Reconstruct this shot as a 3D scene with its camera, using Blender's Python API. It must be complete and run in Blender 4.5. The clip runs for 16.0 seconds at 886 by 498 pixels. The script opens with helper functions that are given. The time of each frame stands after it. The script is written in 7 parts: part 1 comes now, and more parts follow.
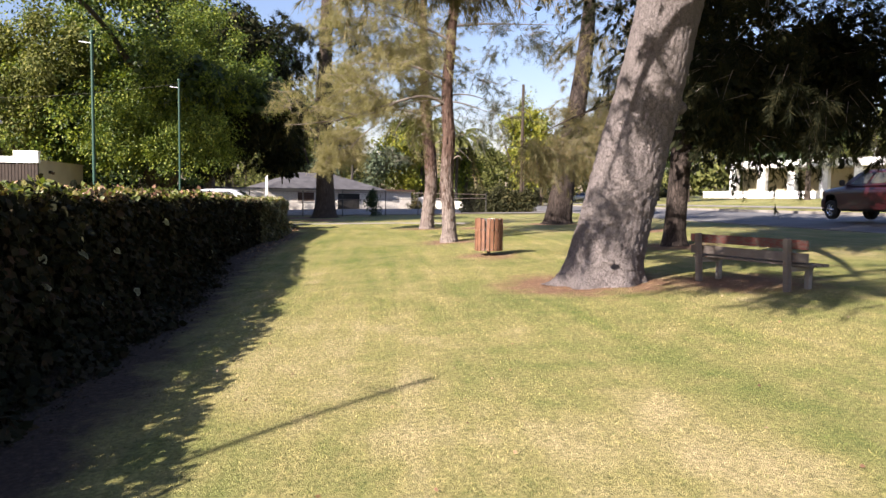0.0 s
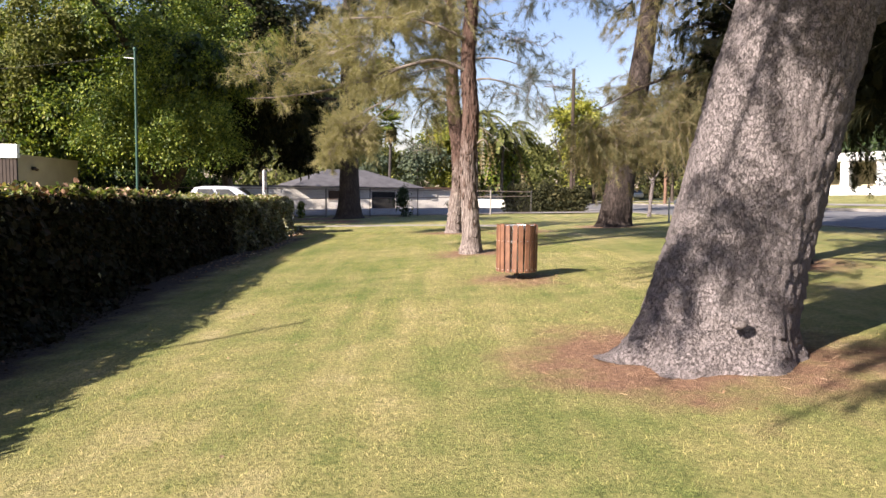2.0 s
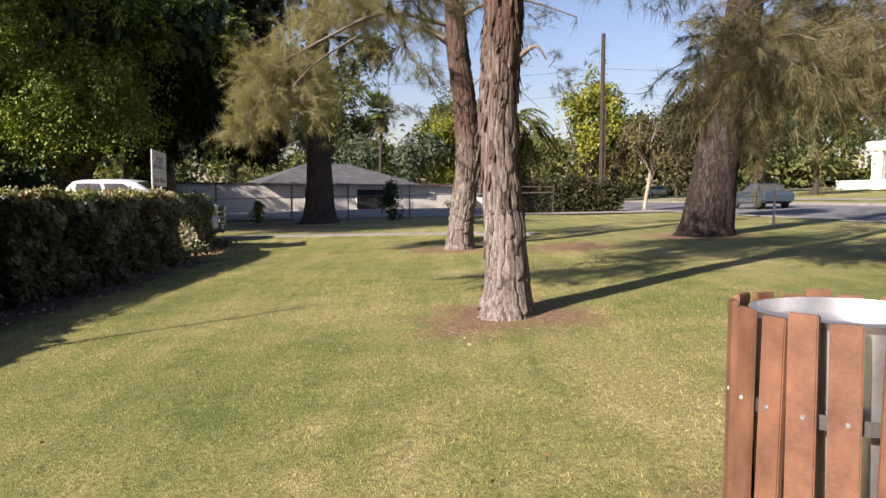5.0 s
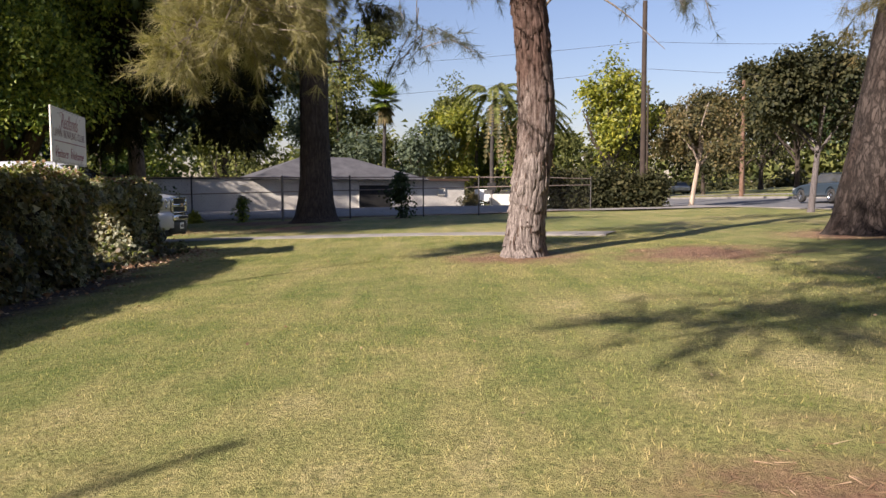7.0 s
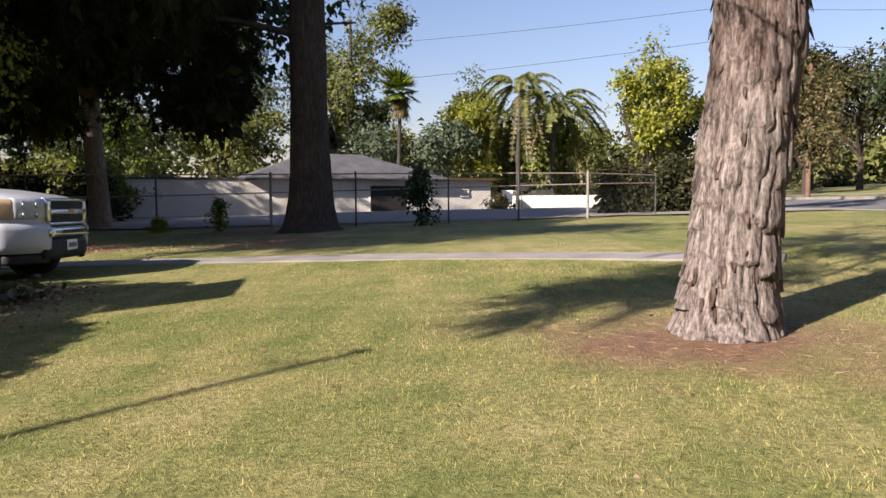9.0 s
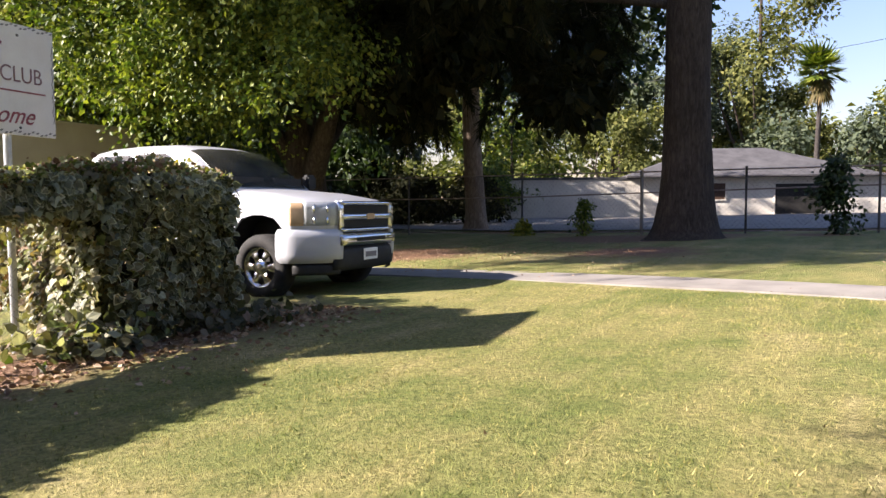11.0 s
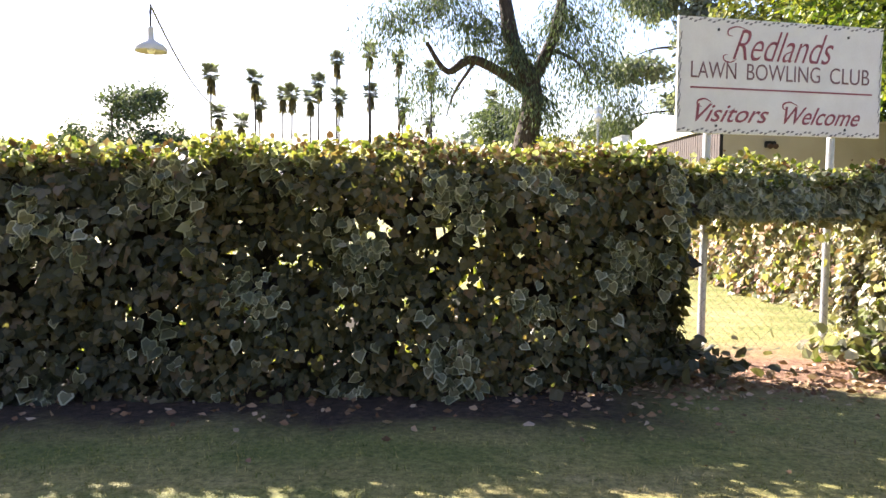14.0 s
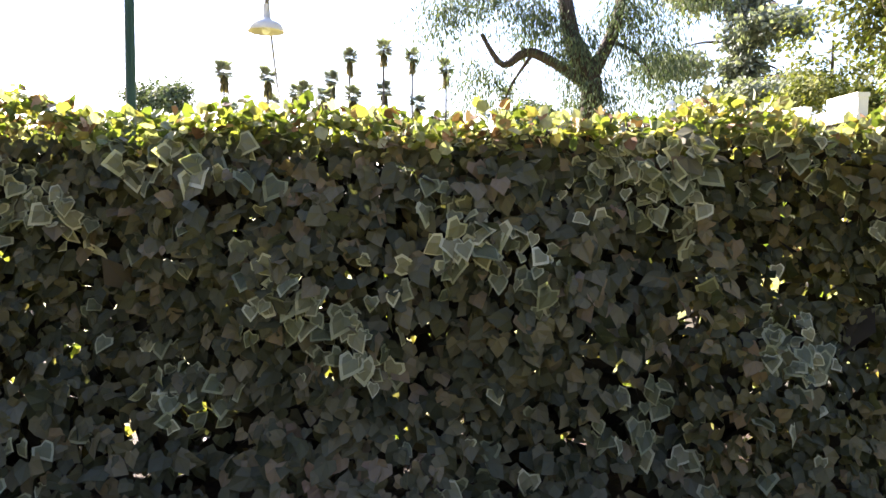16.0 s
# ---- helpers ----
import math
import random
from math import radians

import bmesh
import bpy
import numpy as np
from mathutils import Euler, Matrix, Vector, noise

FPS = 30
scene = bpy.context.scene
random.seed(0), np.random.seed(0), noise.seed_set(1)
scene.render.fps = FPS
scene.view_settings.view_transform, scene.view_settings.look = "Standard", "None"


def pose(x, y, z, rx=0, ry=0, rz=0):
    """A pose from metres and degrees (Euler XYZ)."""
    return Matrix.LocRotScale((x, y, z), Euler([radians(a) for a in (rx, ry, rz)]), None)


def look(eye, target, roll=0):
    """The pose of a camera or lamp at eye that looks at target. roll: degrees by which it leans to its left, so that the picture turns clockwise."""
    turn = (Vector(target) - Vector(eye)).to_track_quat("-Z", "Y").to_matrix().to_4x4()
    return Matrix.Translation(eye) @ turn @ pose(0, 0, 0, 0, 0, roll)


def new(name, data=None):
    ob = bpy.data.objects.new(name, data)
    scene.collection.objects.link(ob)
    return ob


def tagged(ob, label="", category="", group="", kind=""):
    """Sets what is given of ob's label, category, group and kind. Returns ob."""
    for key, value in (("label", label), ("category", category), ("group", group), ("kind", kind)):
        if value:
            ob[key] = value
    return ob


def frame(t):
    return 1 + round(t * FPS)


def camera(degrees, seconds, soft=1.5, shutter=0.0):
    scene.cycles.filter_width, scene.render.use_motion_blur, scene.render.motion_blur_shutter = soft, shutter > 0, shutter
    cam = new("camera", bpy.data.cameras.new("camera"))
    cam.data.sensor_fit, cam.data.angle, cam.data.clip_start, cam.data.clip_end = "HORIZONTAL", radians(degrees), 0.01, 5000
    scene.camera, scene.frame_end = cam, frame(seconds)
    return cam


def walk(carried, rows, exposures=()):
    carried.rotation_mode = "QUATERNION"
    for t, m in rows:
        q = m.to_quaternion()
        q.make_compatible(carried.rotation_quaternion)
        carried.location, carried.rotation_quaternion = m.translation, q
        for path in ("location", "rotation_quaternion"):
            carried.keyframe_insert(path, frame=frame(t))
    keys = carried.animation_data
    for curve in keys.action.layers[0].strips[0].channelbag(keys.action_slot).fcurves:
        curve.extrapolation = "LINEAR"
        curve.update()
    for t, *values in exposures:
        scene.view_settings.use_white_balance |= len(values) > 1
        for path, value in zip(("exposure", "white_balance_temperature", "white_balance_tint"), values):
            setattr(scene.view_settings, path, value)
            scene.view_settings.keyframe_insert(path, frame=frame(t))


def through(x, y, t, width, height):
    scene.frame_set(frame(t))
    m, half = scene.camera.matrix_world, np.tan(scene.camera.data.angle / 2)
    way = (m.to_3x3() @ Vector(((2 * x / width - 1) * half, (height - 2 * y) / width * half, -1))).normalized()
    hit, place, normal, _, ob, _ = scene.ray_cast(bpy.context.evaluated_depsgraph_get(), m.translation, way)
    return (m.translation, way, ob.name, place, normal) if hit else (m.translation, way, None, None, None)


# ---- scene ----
cam = camera(63.9, 16.0)
PATH = [
    (0, (4.515, 0.000, 1.833), (4.705, 1.987, 1.701), 0.80),
    (0.5, (4.686, 1.246, 1.839), (4.874, 3.232, 1.702), 0.80),
    (1, (5.068, 2.662, 1.804), (5.256, 4.649, 1.668), 0.80),
    (1.5, (5.476, 4.188, 1.823), (5.662, 6.175, 1.687), 0.70),
    (1.6, (5.556, 4.513, 1.828), (5.733, 6.500, 1.691), 0.69),
    (1.75, (5.675, 5.000, 1.834), (5.792, 6.992, 1.697), 0.65),
    (1.9, (5.794, 5.488, 1.841), (5.850, 7.482, 1.704), 0.61),
    (2, (5.874, 5.813, 1.846), (5.921, 7.808, 1.708), 0.60),
    (2.5, (6.183, 7.461, 1.845), (6.226, 9.456, 1.707), 0.40),
    (3, (6.449, 9.321, 1.860), (6.492, 11.315, 1.721), 0.30),
    (3.5, (6.564, 11.217, 1.871), (6.611, 13.211, 1.731), 0.40),
    (4, (6.437, 13.092, 1.887), (6.483, 15.087, 1.747), 0.30),
    (6.5, (5.629, 20.955, 1.460), (5.679, 22.949, 1.324), -0.10),
    (7, (5.374, 22.515, 1.447), (5.422, 24.510, 1.311), -0.20),
    (7.5, (5.160, 24.154, 1.445), (5.208, 26.148, 1.310), -0.30),
    (8, (5.002, 25.798, 1.431), (5.048, 27.793, 1.297), -0.40),
    (8.2, (4.962, 26.463, 1.424), (5.008, 28.458, 1.293), -0.40),
    (10.3, (5.155, 31.986, 1.477), (4.622, 33.909, 1.353), -0.40),
    (10.5, (5.173, 32.093, 1.480), (4.482, 33.966, 1.355), -0.40),
    (11, (5.201, 32.209, 1.488), (4.162, 33.914, 1.367), -0.30),
    (11.5, (5.215, 32.219, 1.498), (3.844, 33.671, 1.381), -0.20),
    (12, (5.168, 32.197, 1.496), (3.530, 33.339, 1.383), 0.00),
    (12.5, (5.115, 32.181, 1.498), (3.276, 32.959, 1.385), 0.20),
    (13, (5.071, 32.167, 1.496), (3.112, 32.551, 1.380), 0.30),
    (13.5, (5.032, 32.175, 1.495), (3.037, 32.246, 1.376), 0.50),
    (14, (4.983, 31.970, 1.493), (2.988, 32.027, 1.373), 0.50),
    (14.5, (4.907, 31.485, 1.487), (2.912, 31.541, 1.365), 0.40),
    (15, (4.537, 30.814, 1.453), (2.541, 30.871, 1.335), 0.40),
    (15.5, (3.937, 30.112, 1.455), (1.942, 30.166, 1.337), 0.30),
    (16, (3.307, 29.427, 1.492), (1.312, 29.482, 1.370), 0.50),
]
walk(cam, [(t, look(eye, target, roll)) for t, eye, target, roll in PATH],
     [(0, 1.87), (2.6, 1.87), (3.4, 1.54), (4.0, 1.54), (6.5, 1.36), (8.2, 1.46), (10.5, 1.75), (11.5, 2.44), (12.0, 2.6), (13.4, 3.12), (14.5, 2.8), (16.0, 3.38)])

# ---- light ----
SUN_DIR = Vector((-0.731 * 0.866, -0.682 * 0.866, 0.5))
world = bpy.data.worlds.new("world")
scene.world = world
world.use_nodes = True
wn = world.node_tree
sky = wn.nodes.new("ShaderNodeTexSky")
sky.sky_type, sky.sun_disc = "NISHITA", False
sky.sun_elevation, sky.sun_rotation = radians(30), math.atan2(-0.731, -0.682)
sky.air_density, sky.dust_density, sky.ozone_density = 1.5, 0.8, 5.0
haze = wn.nodes.new("ShaderNodeMix")
haze.data_type, haze.blend_type = "RGBA", "MULTIPLY"
haze.inputs[0].default_value, haze.inputs[7].default_value = 1.0, (1.22, 1.0, 1.12, 1.0)
wn.links.new(sky.outputs[0], haze.inputs[6])
wn.links.new(haze.outputs[2], wn.nodes["Background"].inputs[0])
wn.nodes["Background"].inputs[1].default_value = 0.05
sun = new("sun", bpy.data.lights.new("sun", "SUN"))
sun.data.energy, sun.data.angle, sun.data.color = 5.0, radians(0.6), (1.0, 0.885, 0.82)
sun.matrix_world = look(SUN_DIR * 60, (0, 0, 0))
scene.view_settings.exposure = 0.0


# ---- materials ----
def rgb(c):
    return (*c, 1.0)


class Nodes:
    """A small writer for node materials."""

    def __init__(self, name, rough=0.8, metal=0.0, spec=0.3):
        self.m = bpy.data.materials.new(name)
        self.m.use_nodes = True
        self.t = self.m.node_tree
        self.p = self.t.nodes["Principled BSDF"]
        self.out = self.t.nodes["Material Output"]
        self.p.inputs["Roughness"].default_value = rough
        self.p.inputs["Metallic"].default_value = metal
        self.p.inputs["Specular IOR Level"].default_value = spec
        self.c = None

    def add(self, kind, **inputs):
        n = self.t.nodes.new(kind)
        for k, v in inputs.items():
            n.inputs[k].default_value = v
        return n

    def link(self, a, b):
        self.t.links.new(a, b)

    def coords(self, scale=(1, 1, 1), local=False):
        if local:
            src = self.add("ShaderNodeTexCoord").outputs["Object"]
        else:
            src = self.add("ShaderNodeNewGeometry").outputs["Position"]
        mp = self.add("ShaderNodeMapping", Scale=scale)
        self.link(src, mp.inputs["Vector"])
        return mp.outputs[0]

    def noise(self, vec, scale, detail=4.0, rough=0.6):
        n = self.add("ShaderNodeTexNoise", Scale=scale, Detail=detail, Roughness=rough)
        self.link(vec, n.inputs["Vector"])
        return n.outputs["Fac"]

    def voronoi(self, vec, scale, feature="F1"):
        n = self.add("ShaderNodeTexVoronoi", Scale=scale)
        n.feature = feature
        self.link(vec, n.inputs["Vector"])
        return n.outputs["Distance"]

    def ramp(self, fac, stops):
        n = self.add("ShaderNodeValToRGB")
        e = n.color_ramp.elements
        while len(e) < len(stops):
            e.new(0.5)
        for el, (pos, col) in zip(e, stops):
            el.position, el.color = pos, rgb(col)
        self.link(fac, n.inputs[0])
        return n.outputs[0]

    def mix(self, fac, a, b, blend="MIX"):
        n = self.add("ShaderNodeMix")
        n.data_type, n.blend_type = "RGBA", blend
        for sock, v in ((n.inputs[0], fac), (n.inputs[6], a), (n.inputs[7], b)):
            if isinstance(v, (int, float)):
                sock.default_value = v
            elif isinstance(v, tuple):
                sock.default_value = rgb(v)
            else:
                self.link(v, sock)
        return n.outputs[2]

    def math(self, op, a, b=0.0):
        n = self.add("ShaderNodeMath")
        n.operation = op
        for sock, v in ((n.inputs[0], a), (n.inputs[1], b)):
            if isinstance(v, (int, float)):
                sock.default_value = v
            else:
                self.link(v, sock)
        return n.outputs[0]

    def bump(self, height, strength=0.5, distance=0.02):
        n = self.add("ShaderNodeBump", Strength=strength, Distance=distance)
        self.link(height, n.inputs["Height"])
        self.link(n.outputs[0], self.p.inputs["Normal"])

    def done(self, colour):
        if isinstance(colour, tuple):
            self.p.inputs["Base Color"].default_value = rgb(colour)
        else:
            self.link(colour, self.p.inputs["Base Color"])
        return self.m


def mat_plain(name, a, b, scale=3.0, rough=0.7, metal=0.0, spec=0.3, bump=0.15, fine=60.0):
    """Paint, stucco, metal: two tones blended by coarse stains and fine grain."""
    n = Nodes(name, rough, metal, spec)
    v = n.coords()
    coarse = n.noise(v, scale, 5)
    fine_n = n.noise(v, fine, 3)
    f = n.math("ADD", n.math("MULTIPLY", coarse, 0.75), n.math("MULTIPLY", fine_n, 0.25))
    n.bump(fine_n, bump, 0.004)
    return n.done(n.ramp(f, [(0.32, a), (0.68, b)]))


def mat_leaf(name, stops, rough=0.5, through=0.35, spec=0.35, patch=0.6):
    """Leaves: a tone per leaf, patches across the crown, light that shines through."""
    n = Nodes(name, rough, 0.0, spec)
    rnd = n.add("ShaderNodeNewGeometry").outputs["Random Per Island"]
    coarse = n.noise(n.coords(), patch, 3)
    f = n.math("ADD", n.math("MULTIPLY", rnd, 0.55), n.math("MULTIPLY", coarse, 0.45))
    col = n.ramp(f, stops)
    tr = n.add("ShaderNodeBsdfTranslucent")
    warm = n.mix(1.0, col, (1.25, 1.35, 0.55), "MULTIPLY")
    n.link(warm, tr.inputs["Color"])
    mx = n.add("ShaderNodeMixShader", Fac=through)
    n.done(col)
    n.link(n.p.outputs[0], mx.inputs[1])
    n.link(tr.outputs[0], mx.inputs[2])
    n.link(mx.outputs[0], n.out.inputs[0])
    return n.m


def mat_bark(name, dark, mid, light, sx=9.0, sz=2.2, strength=0.9, plates=6.0):
    n = Nodes(name, 0.9, 0.0, 0.15)
    v = n.coords((sx, sx, sz))
    warp = n.add("ShaderNodeTexNoise", Scale=0.9, Detail=3.0)
    n.link(v, warp.inputs["Vector"])
    mv = n.add("ShaderNodeVectorMath")
    mv.operation = "MULTIPLY_ADD"
    n.link(warp.outputs["Color"], mv.inputs[0])
    mv.inputs[1].default_value = (1.6, 1.6, 1.6)
    n.link(v, mv.inputs[2])
    crack = n.voronoi(mv.outputs[0], 1.0, "DISTANCE_TO_EDGE")
    grain = n.noise(n.coords((40, 40, 9)), 1.0, 5)
    tone = n.noise(n.coords(), 1.3, 4)
    long_n = n.noise(n.coords((sx * 0.8, sx * 0.8, sz * 0.55)), 1.0, 7, 0.65)
    fiss = n.math("MINIMUM", n.math("MULTIPLY", n.math("ABSOLUTE", n.math("SUBTRACT", long_n, 0.5)), 7.0), 1.0)
    h = n.math("ADD", n.math("MULTIPLY", n.math("MINIMUM", n.math("MULTIPLY", crack, 4.0), 1.0), 0.22), n.math("MULTIPLY", fiss, 0.40))
    h = n.math("ADD", h, n.math("MULTIPLY", grain, 0.38))
    n.bump(h, strength, 0.03)
    c = n.ramp(h, [(0.12, dark), (0.34, mid), (0.78, light)])
    return n.done(n.mix(0.42, c, n.ramp(n.math("ADD", n.math("MULTIPLY", tone, 0.6), n.math("MULTIPLY", grain, 0.4)), [(0.3, dark), (0.5, mid), (0.72, light)])))


def mat_scaly(name, crack, mid, light, plate=(15.0, 15.0, 12.0), width=0.09, warm=None, strength=1.0, rows=0.0, ragged=2.0, depth=0.75):
    """Bark of plates parted by thin dark cracks; warm is a second tone that comes through in patches."""
    n = Nodes(name, 0.9, 0.0, 0.12)
    base = n.coords(plate)
    warp = n.add("ShaderNodeTexNoise", Scale=0.8, Detail=5.0)
    n.link(base, warp.inputs["Vector"])
    mv = n.add("ShaderNodeVectorMath")
    mv.operation = "MULTIPLY_ADD"
    n.link(warp.outputs["Color"], mv.inputs[0])
    mv.inputs[1].default_value = (1.7, 1.7, 1.7)
    n.link(base, mv.inputs[2])
    edge = n.voronoi(mv.outputs[0], 1.0, "DISTANCE_TO_EDGE")
    cell = n.add("ShaderNodeTexVoronoi", Scale=1.0)
    n.link(mv.outputs[0], cell.inputs["Vector"])
    tone = n.add("ShaderNodeSeparateColor")
    n.link(cell.outputs["Color"], tone.inputs[0])
    grain = n.noise(n.coords((60, 60, 25)), 1.0, 5, 0.7)
    patch = n.noise(n.coords((2.2, 2.2, 0.9)), 1.0, 4)
    rough_n = n.math("MULTIPLY", n.math("SUBTRACT", grain, 0.5), ragged)
    rise = n.math("MINIMUM", n.math("MAXIMUM", n.math("ADD", n.math("DIVIDE", edge, width), rough_n), 0.0), 1.0)
    if rows:
        long_n = n.noise(n.coords((plate[0] * 0.42, plate[1] * 0.42, plate[2] * 0.45)), 1.0, 6, 0.58)
        fiss = n.math("MINIMUM", n.math("MULTIPLY", n.math("ABSOLUTE", n.math("SUBTRACT", long_n, 0.5)), rows), 1.0)
        rise = n.math("MULTIPLY", fiss, n.math("ADD", 0.3, n.math("MULTIPLY", rise, 0.7)))
    h = n.math("ADD", n.math("MULTIPLY", rise, 0.7), n.math("ADD", n.math("MULTIPLY", grain, 0.35), n.math("MULTIPLY", tone.outputs[0], 0.25)))
    n.bump(h, strength, 0.03)
    f = n.math("ADD", n.math("MULTIPLY", tone.outputs[1], 0.4), n.math("MULTIPLY", grain, 0.6))
    col = n.ramp(f, [(0.2, mid), (0.62, light)])
    if warm:
        fac = n.ramp(patch, [(0.48, (0, 0, 0)), (0.66, (1, 1, 1))])
        col = n.mix(fac, col, warm)
    return n.done(n.mix(n.ramp(rise, [(0.0, (depth, depth, depth)), (0.95, (0, 0, 0))]), col, crack))


def mat_grass(name, blades=False):
    """Mown lawn: green and straw, worn dirt rings under the trees."""
    n = Nodes(name, 0.75, 0.0, 0.2)
    pos = n.coords()
    big, midn, fine = n.noise(pos, 0.35, 4), n.noise(pos, 2.2, 4), n.noise(pos, 55.0, 3)
    streak = n.noise(n.coords((2.6, 0.22, 1.0)), 1.0, 4, 0.6)
    f = n.math("ADD", n.math("ADD", n.math("MULTIPLY", big, 0.42), n.math("MULTIPLY", midn, 0.28)), n.math("MULTIPLY", streak, 0.3))
    dry = n.add("ShaderNodeMapRange")
    for k, v in (("From Min", 1.0), ("From Max", 16.0), ("To Min", 0.055), ("To Max", 0.0)):
        dry.inputs[k].default_value = v
    south = n.add("ShaderNodeSeparateXYZ")
    n.link(pos, south.inputs[0])
    n.link(south.outputs[1], dry.inputs["Value"])
    f = n.math("ADD", f, dry.outputs[0])
    if blades:
        rnd = n.add("ShaderNodeNewGeometry").outputs["Random Per Island"]
        f = n.math("ADD", n.math("MULTIPLY", f, 0.82), n.math("MULTIPLY", rnd, 0.18))
    col = n.ramp(f, [(0.38, (0.12, 0.153, 0.037)), (0.46, (0.20, 0.209, 0.067)), (0.55, (0.30, 0.268, 0.106)), (0.65, (0.42, 0.35, 0.185))])
    tuft = n.noise(pos, 24.0, 6, 0.8)
    f_t = n.ramp(tuft, [(0.34, (0.36, 0.39, 0.3)), (0.5, (1.05, 1.03, 1.0)), (0.64, (1.62, 1.54, 1.56))])
    col = n.mix(1.0, col, f_t, "MULTIPLY")
    if blades:
        col = n.mix(1.0, col, n.ramp(rnd, [(0.0, (0.52, 0.6, 0.45)), (0.55, (0.97, 1.0, 0.93)), (1.0, (1.26, 1.2, 1.16))]), "MULTIPLY")
    else:
        col = n.mix(n.math("MULTIPLY", fine, 0.55), col, (0.06, 0.07, 0.02))
    dirt = None
    wob = n.math("MULTIPLY", n.math("SUBTRACT", n.noise(pos, 1.6, 6, 0.7), 0.5), 2.6)
    for x, y, r in DIRT:
        dn = n.add("ShaderNodeVectorMath")
        dn.operation = "DISTANCE"
        flat = n.add("ShaderNodeVectorMath")
        flat.operation = "MULTIPLY"
        n.link(pos, flat.inputs[0])
        flat.inputs[1].default_value = (1, 1, 0)
        n.link(flat.outputs[0], dn.inputs[0])
        dn.inputs[1].default_value = (x, y, 0)
        d = n.math("SUBTRACT", r, n.math("ADD", dn.outputs["Value"], wob))
        dirt = d if dirt is None else n.math("MAXIMUM", dirt, d)
    sep = n.add("ShaderNodeSeparateXYZ")
    n.link(pos, sep.inputs[0])
    foot = n.math("SUBTRACT", 0.75, n.math("ABSOLUTE", n.math("ADD", sep.outputs[0], 0.15)))
    foot = n.math("ADD", foot, n.math("MULTIPLY", wob, 0.4))
    foot = n.math("MINIMUM", foot, n.math("SUBTRACT", 38.2, sep.outputs[1]))
    dirt = n.math("MAXIMUM", dirt, foot)
    # hedge bed: brown earth, darkened further to paint in the hedge's deep shade
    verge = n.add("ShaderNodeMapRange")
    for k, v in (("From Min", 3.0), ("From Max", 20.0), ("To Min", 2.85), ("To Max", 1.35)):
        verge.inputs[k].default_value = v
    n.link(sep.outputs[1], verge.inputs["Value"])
    shaded_earth = n.math("SUBTRACT", n.math("ADD", verge.outputs[0], n.math("MULTIPLY", wob, 0.55)), sep.outputs[0])
    shaded_earth = n.math("MINIMUM", shaded_earth, n.math("ADD", sep.outputs[0], 0.9))
    shaded_earth = n.math("MINIMUM", shaded_earth, n.math("SUBTRACT", 33.4, sep.outputs[1]))
    mask = n.add("ShaderNodeMapRange")
    mask.inputs["From Min"].default_value, mask.inputs["From Max"].default_value = -0.35, 0.6
    n.link(dirt, mask.inputs["Value"])
    earth = n.ramp(n.noise(pos, 16.0, 7, 0.75), [(0.3, (0.095, 0.054, 0.034)), (0.55, (0.215, 0.124, 0.075)), (0.75, (0.35, 0.23, 0.15))])
    col = n.mix(mask.outputs[0], col, earth)
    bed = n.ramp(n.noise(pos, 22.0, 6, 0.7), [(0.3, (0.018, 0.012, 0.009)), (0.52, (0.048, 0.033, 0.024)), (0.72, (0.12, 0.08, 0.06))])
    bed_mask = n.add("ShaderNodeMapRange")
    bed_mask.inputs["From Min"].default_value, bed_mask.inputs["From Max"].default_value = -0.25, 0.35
    n.link(shaded_earth, bed_mask.inputs["Value"])
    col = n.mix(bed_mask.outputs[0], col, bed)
    if not blades:
        n.bump(n.math("ADD", fine, n.math("MULTIPLY", tuft, 1.5)), 0.7, 0.04)
        return n.done(col)
    n.done(col)
    tr = n.add("ShaderNodeBsdfTranslucent")
    n.link(col, tr.inputs["Color"])
    mx = n.add("ShaderNodeMixShader", Fac=0.3)
    n.link(n.p.outputs[0], mx.inputs[1])
    n.link(tr.outputs[0], mx.inputs[2])
    n.link(mx.outputs[0], n.out.inputs[0])
    return n.m


def mat_furrowed(name, dark, mid, light, red, rise):
    """Grey plates with long fibres; the red inner bark shows more from the height rise upwards."""
    n = Nodes(name, 0.9, 0.0, 0.12)
    fibre = n.noise(n.coords((34, 34, 3.2)), 1.0, 6, 0.68)
    fleck = n.noise(n.coords((60, 60, 26)), 1.0, 5, 0.7)
    patch = n.noise(n.coords((3.0, 3.0, 1.1)), 1.0, 4)
    h = n.math("ADD", n.math("MULTIPLY", fibre, 0.65), n.math("MULTIPLY", fleck, 0.35))
    n.bump(h, 1.0, 0.025)
    col = n.ramp(h, [(0.38, dark), (0.48, mid), (0.62, light)])
    sep = n.add("ShaderNodeSeparateXYZ")
    n.link(n.coords(), sep.inputs[0])
    up = n.math("ADD", n.math("MULTIPLY", n.math("SUBTRACT", sep.outputs[2], rise), 0.22), patch)
    fac = n.math("MULTIPLY", n.ramp(up, [(0.42, (0, 0, 0)), (0.85, (1, 1, 1))]), 0.8)
    warm = n.mix(n.ramp(h, [(0.36, (0, 0, 0)), (0.6, (1, 1, 1))]), tuple(c * 0.35 for c in red), red)
    return n.done(n.mix(fac, col, warm))


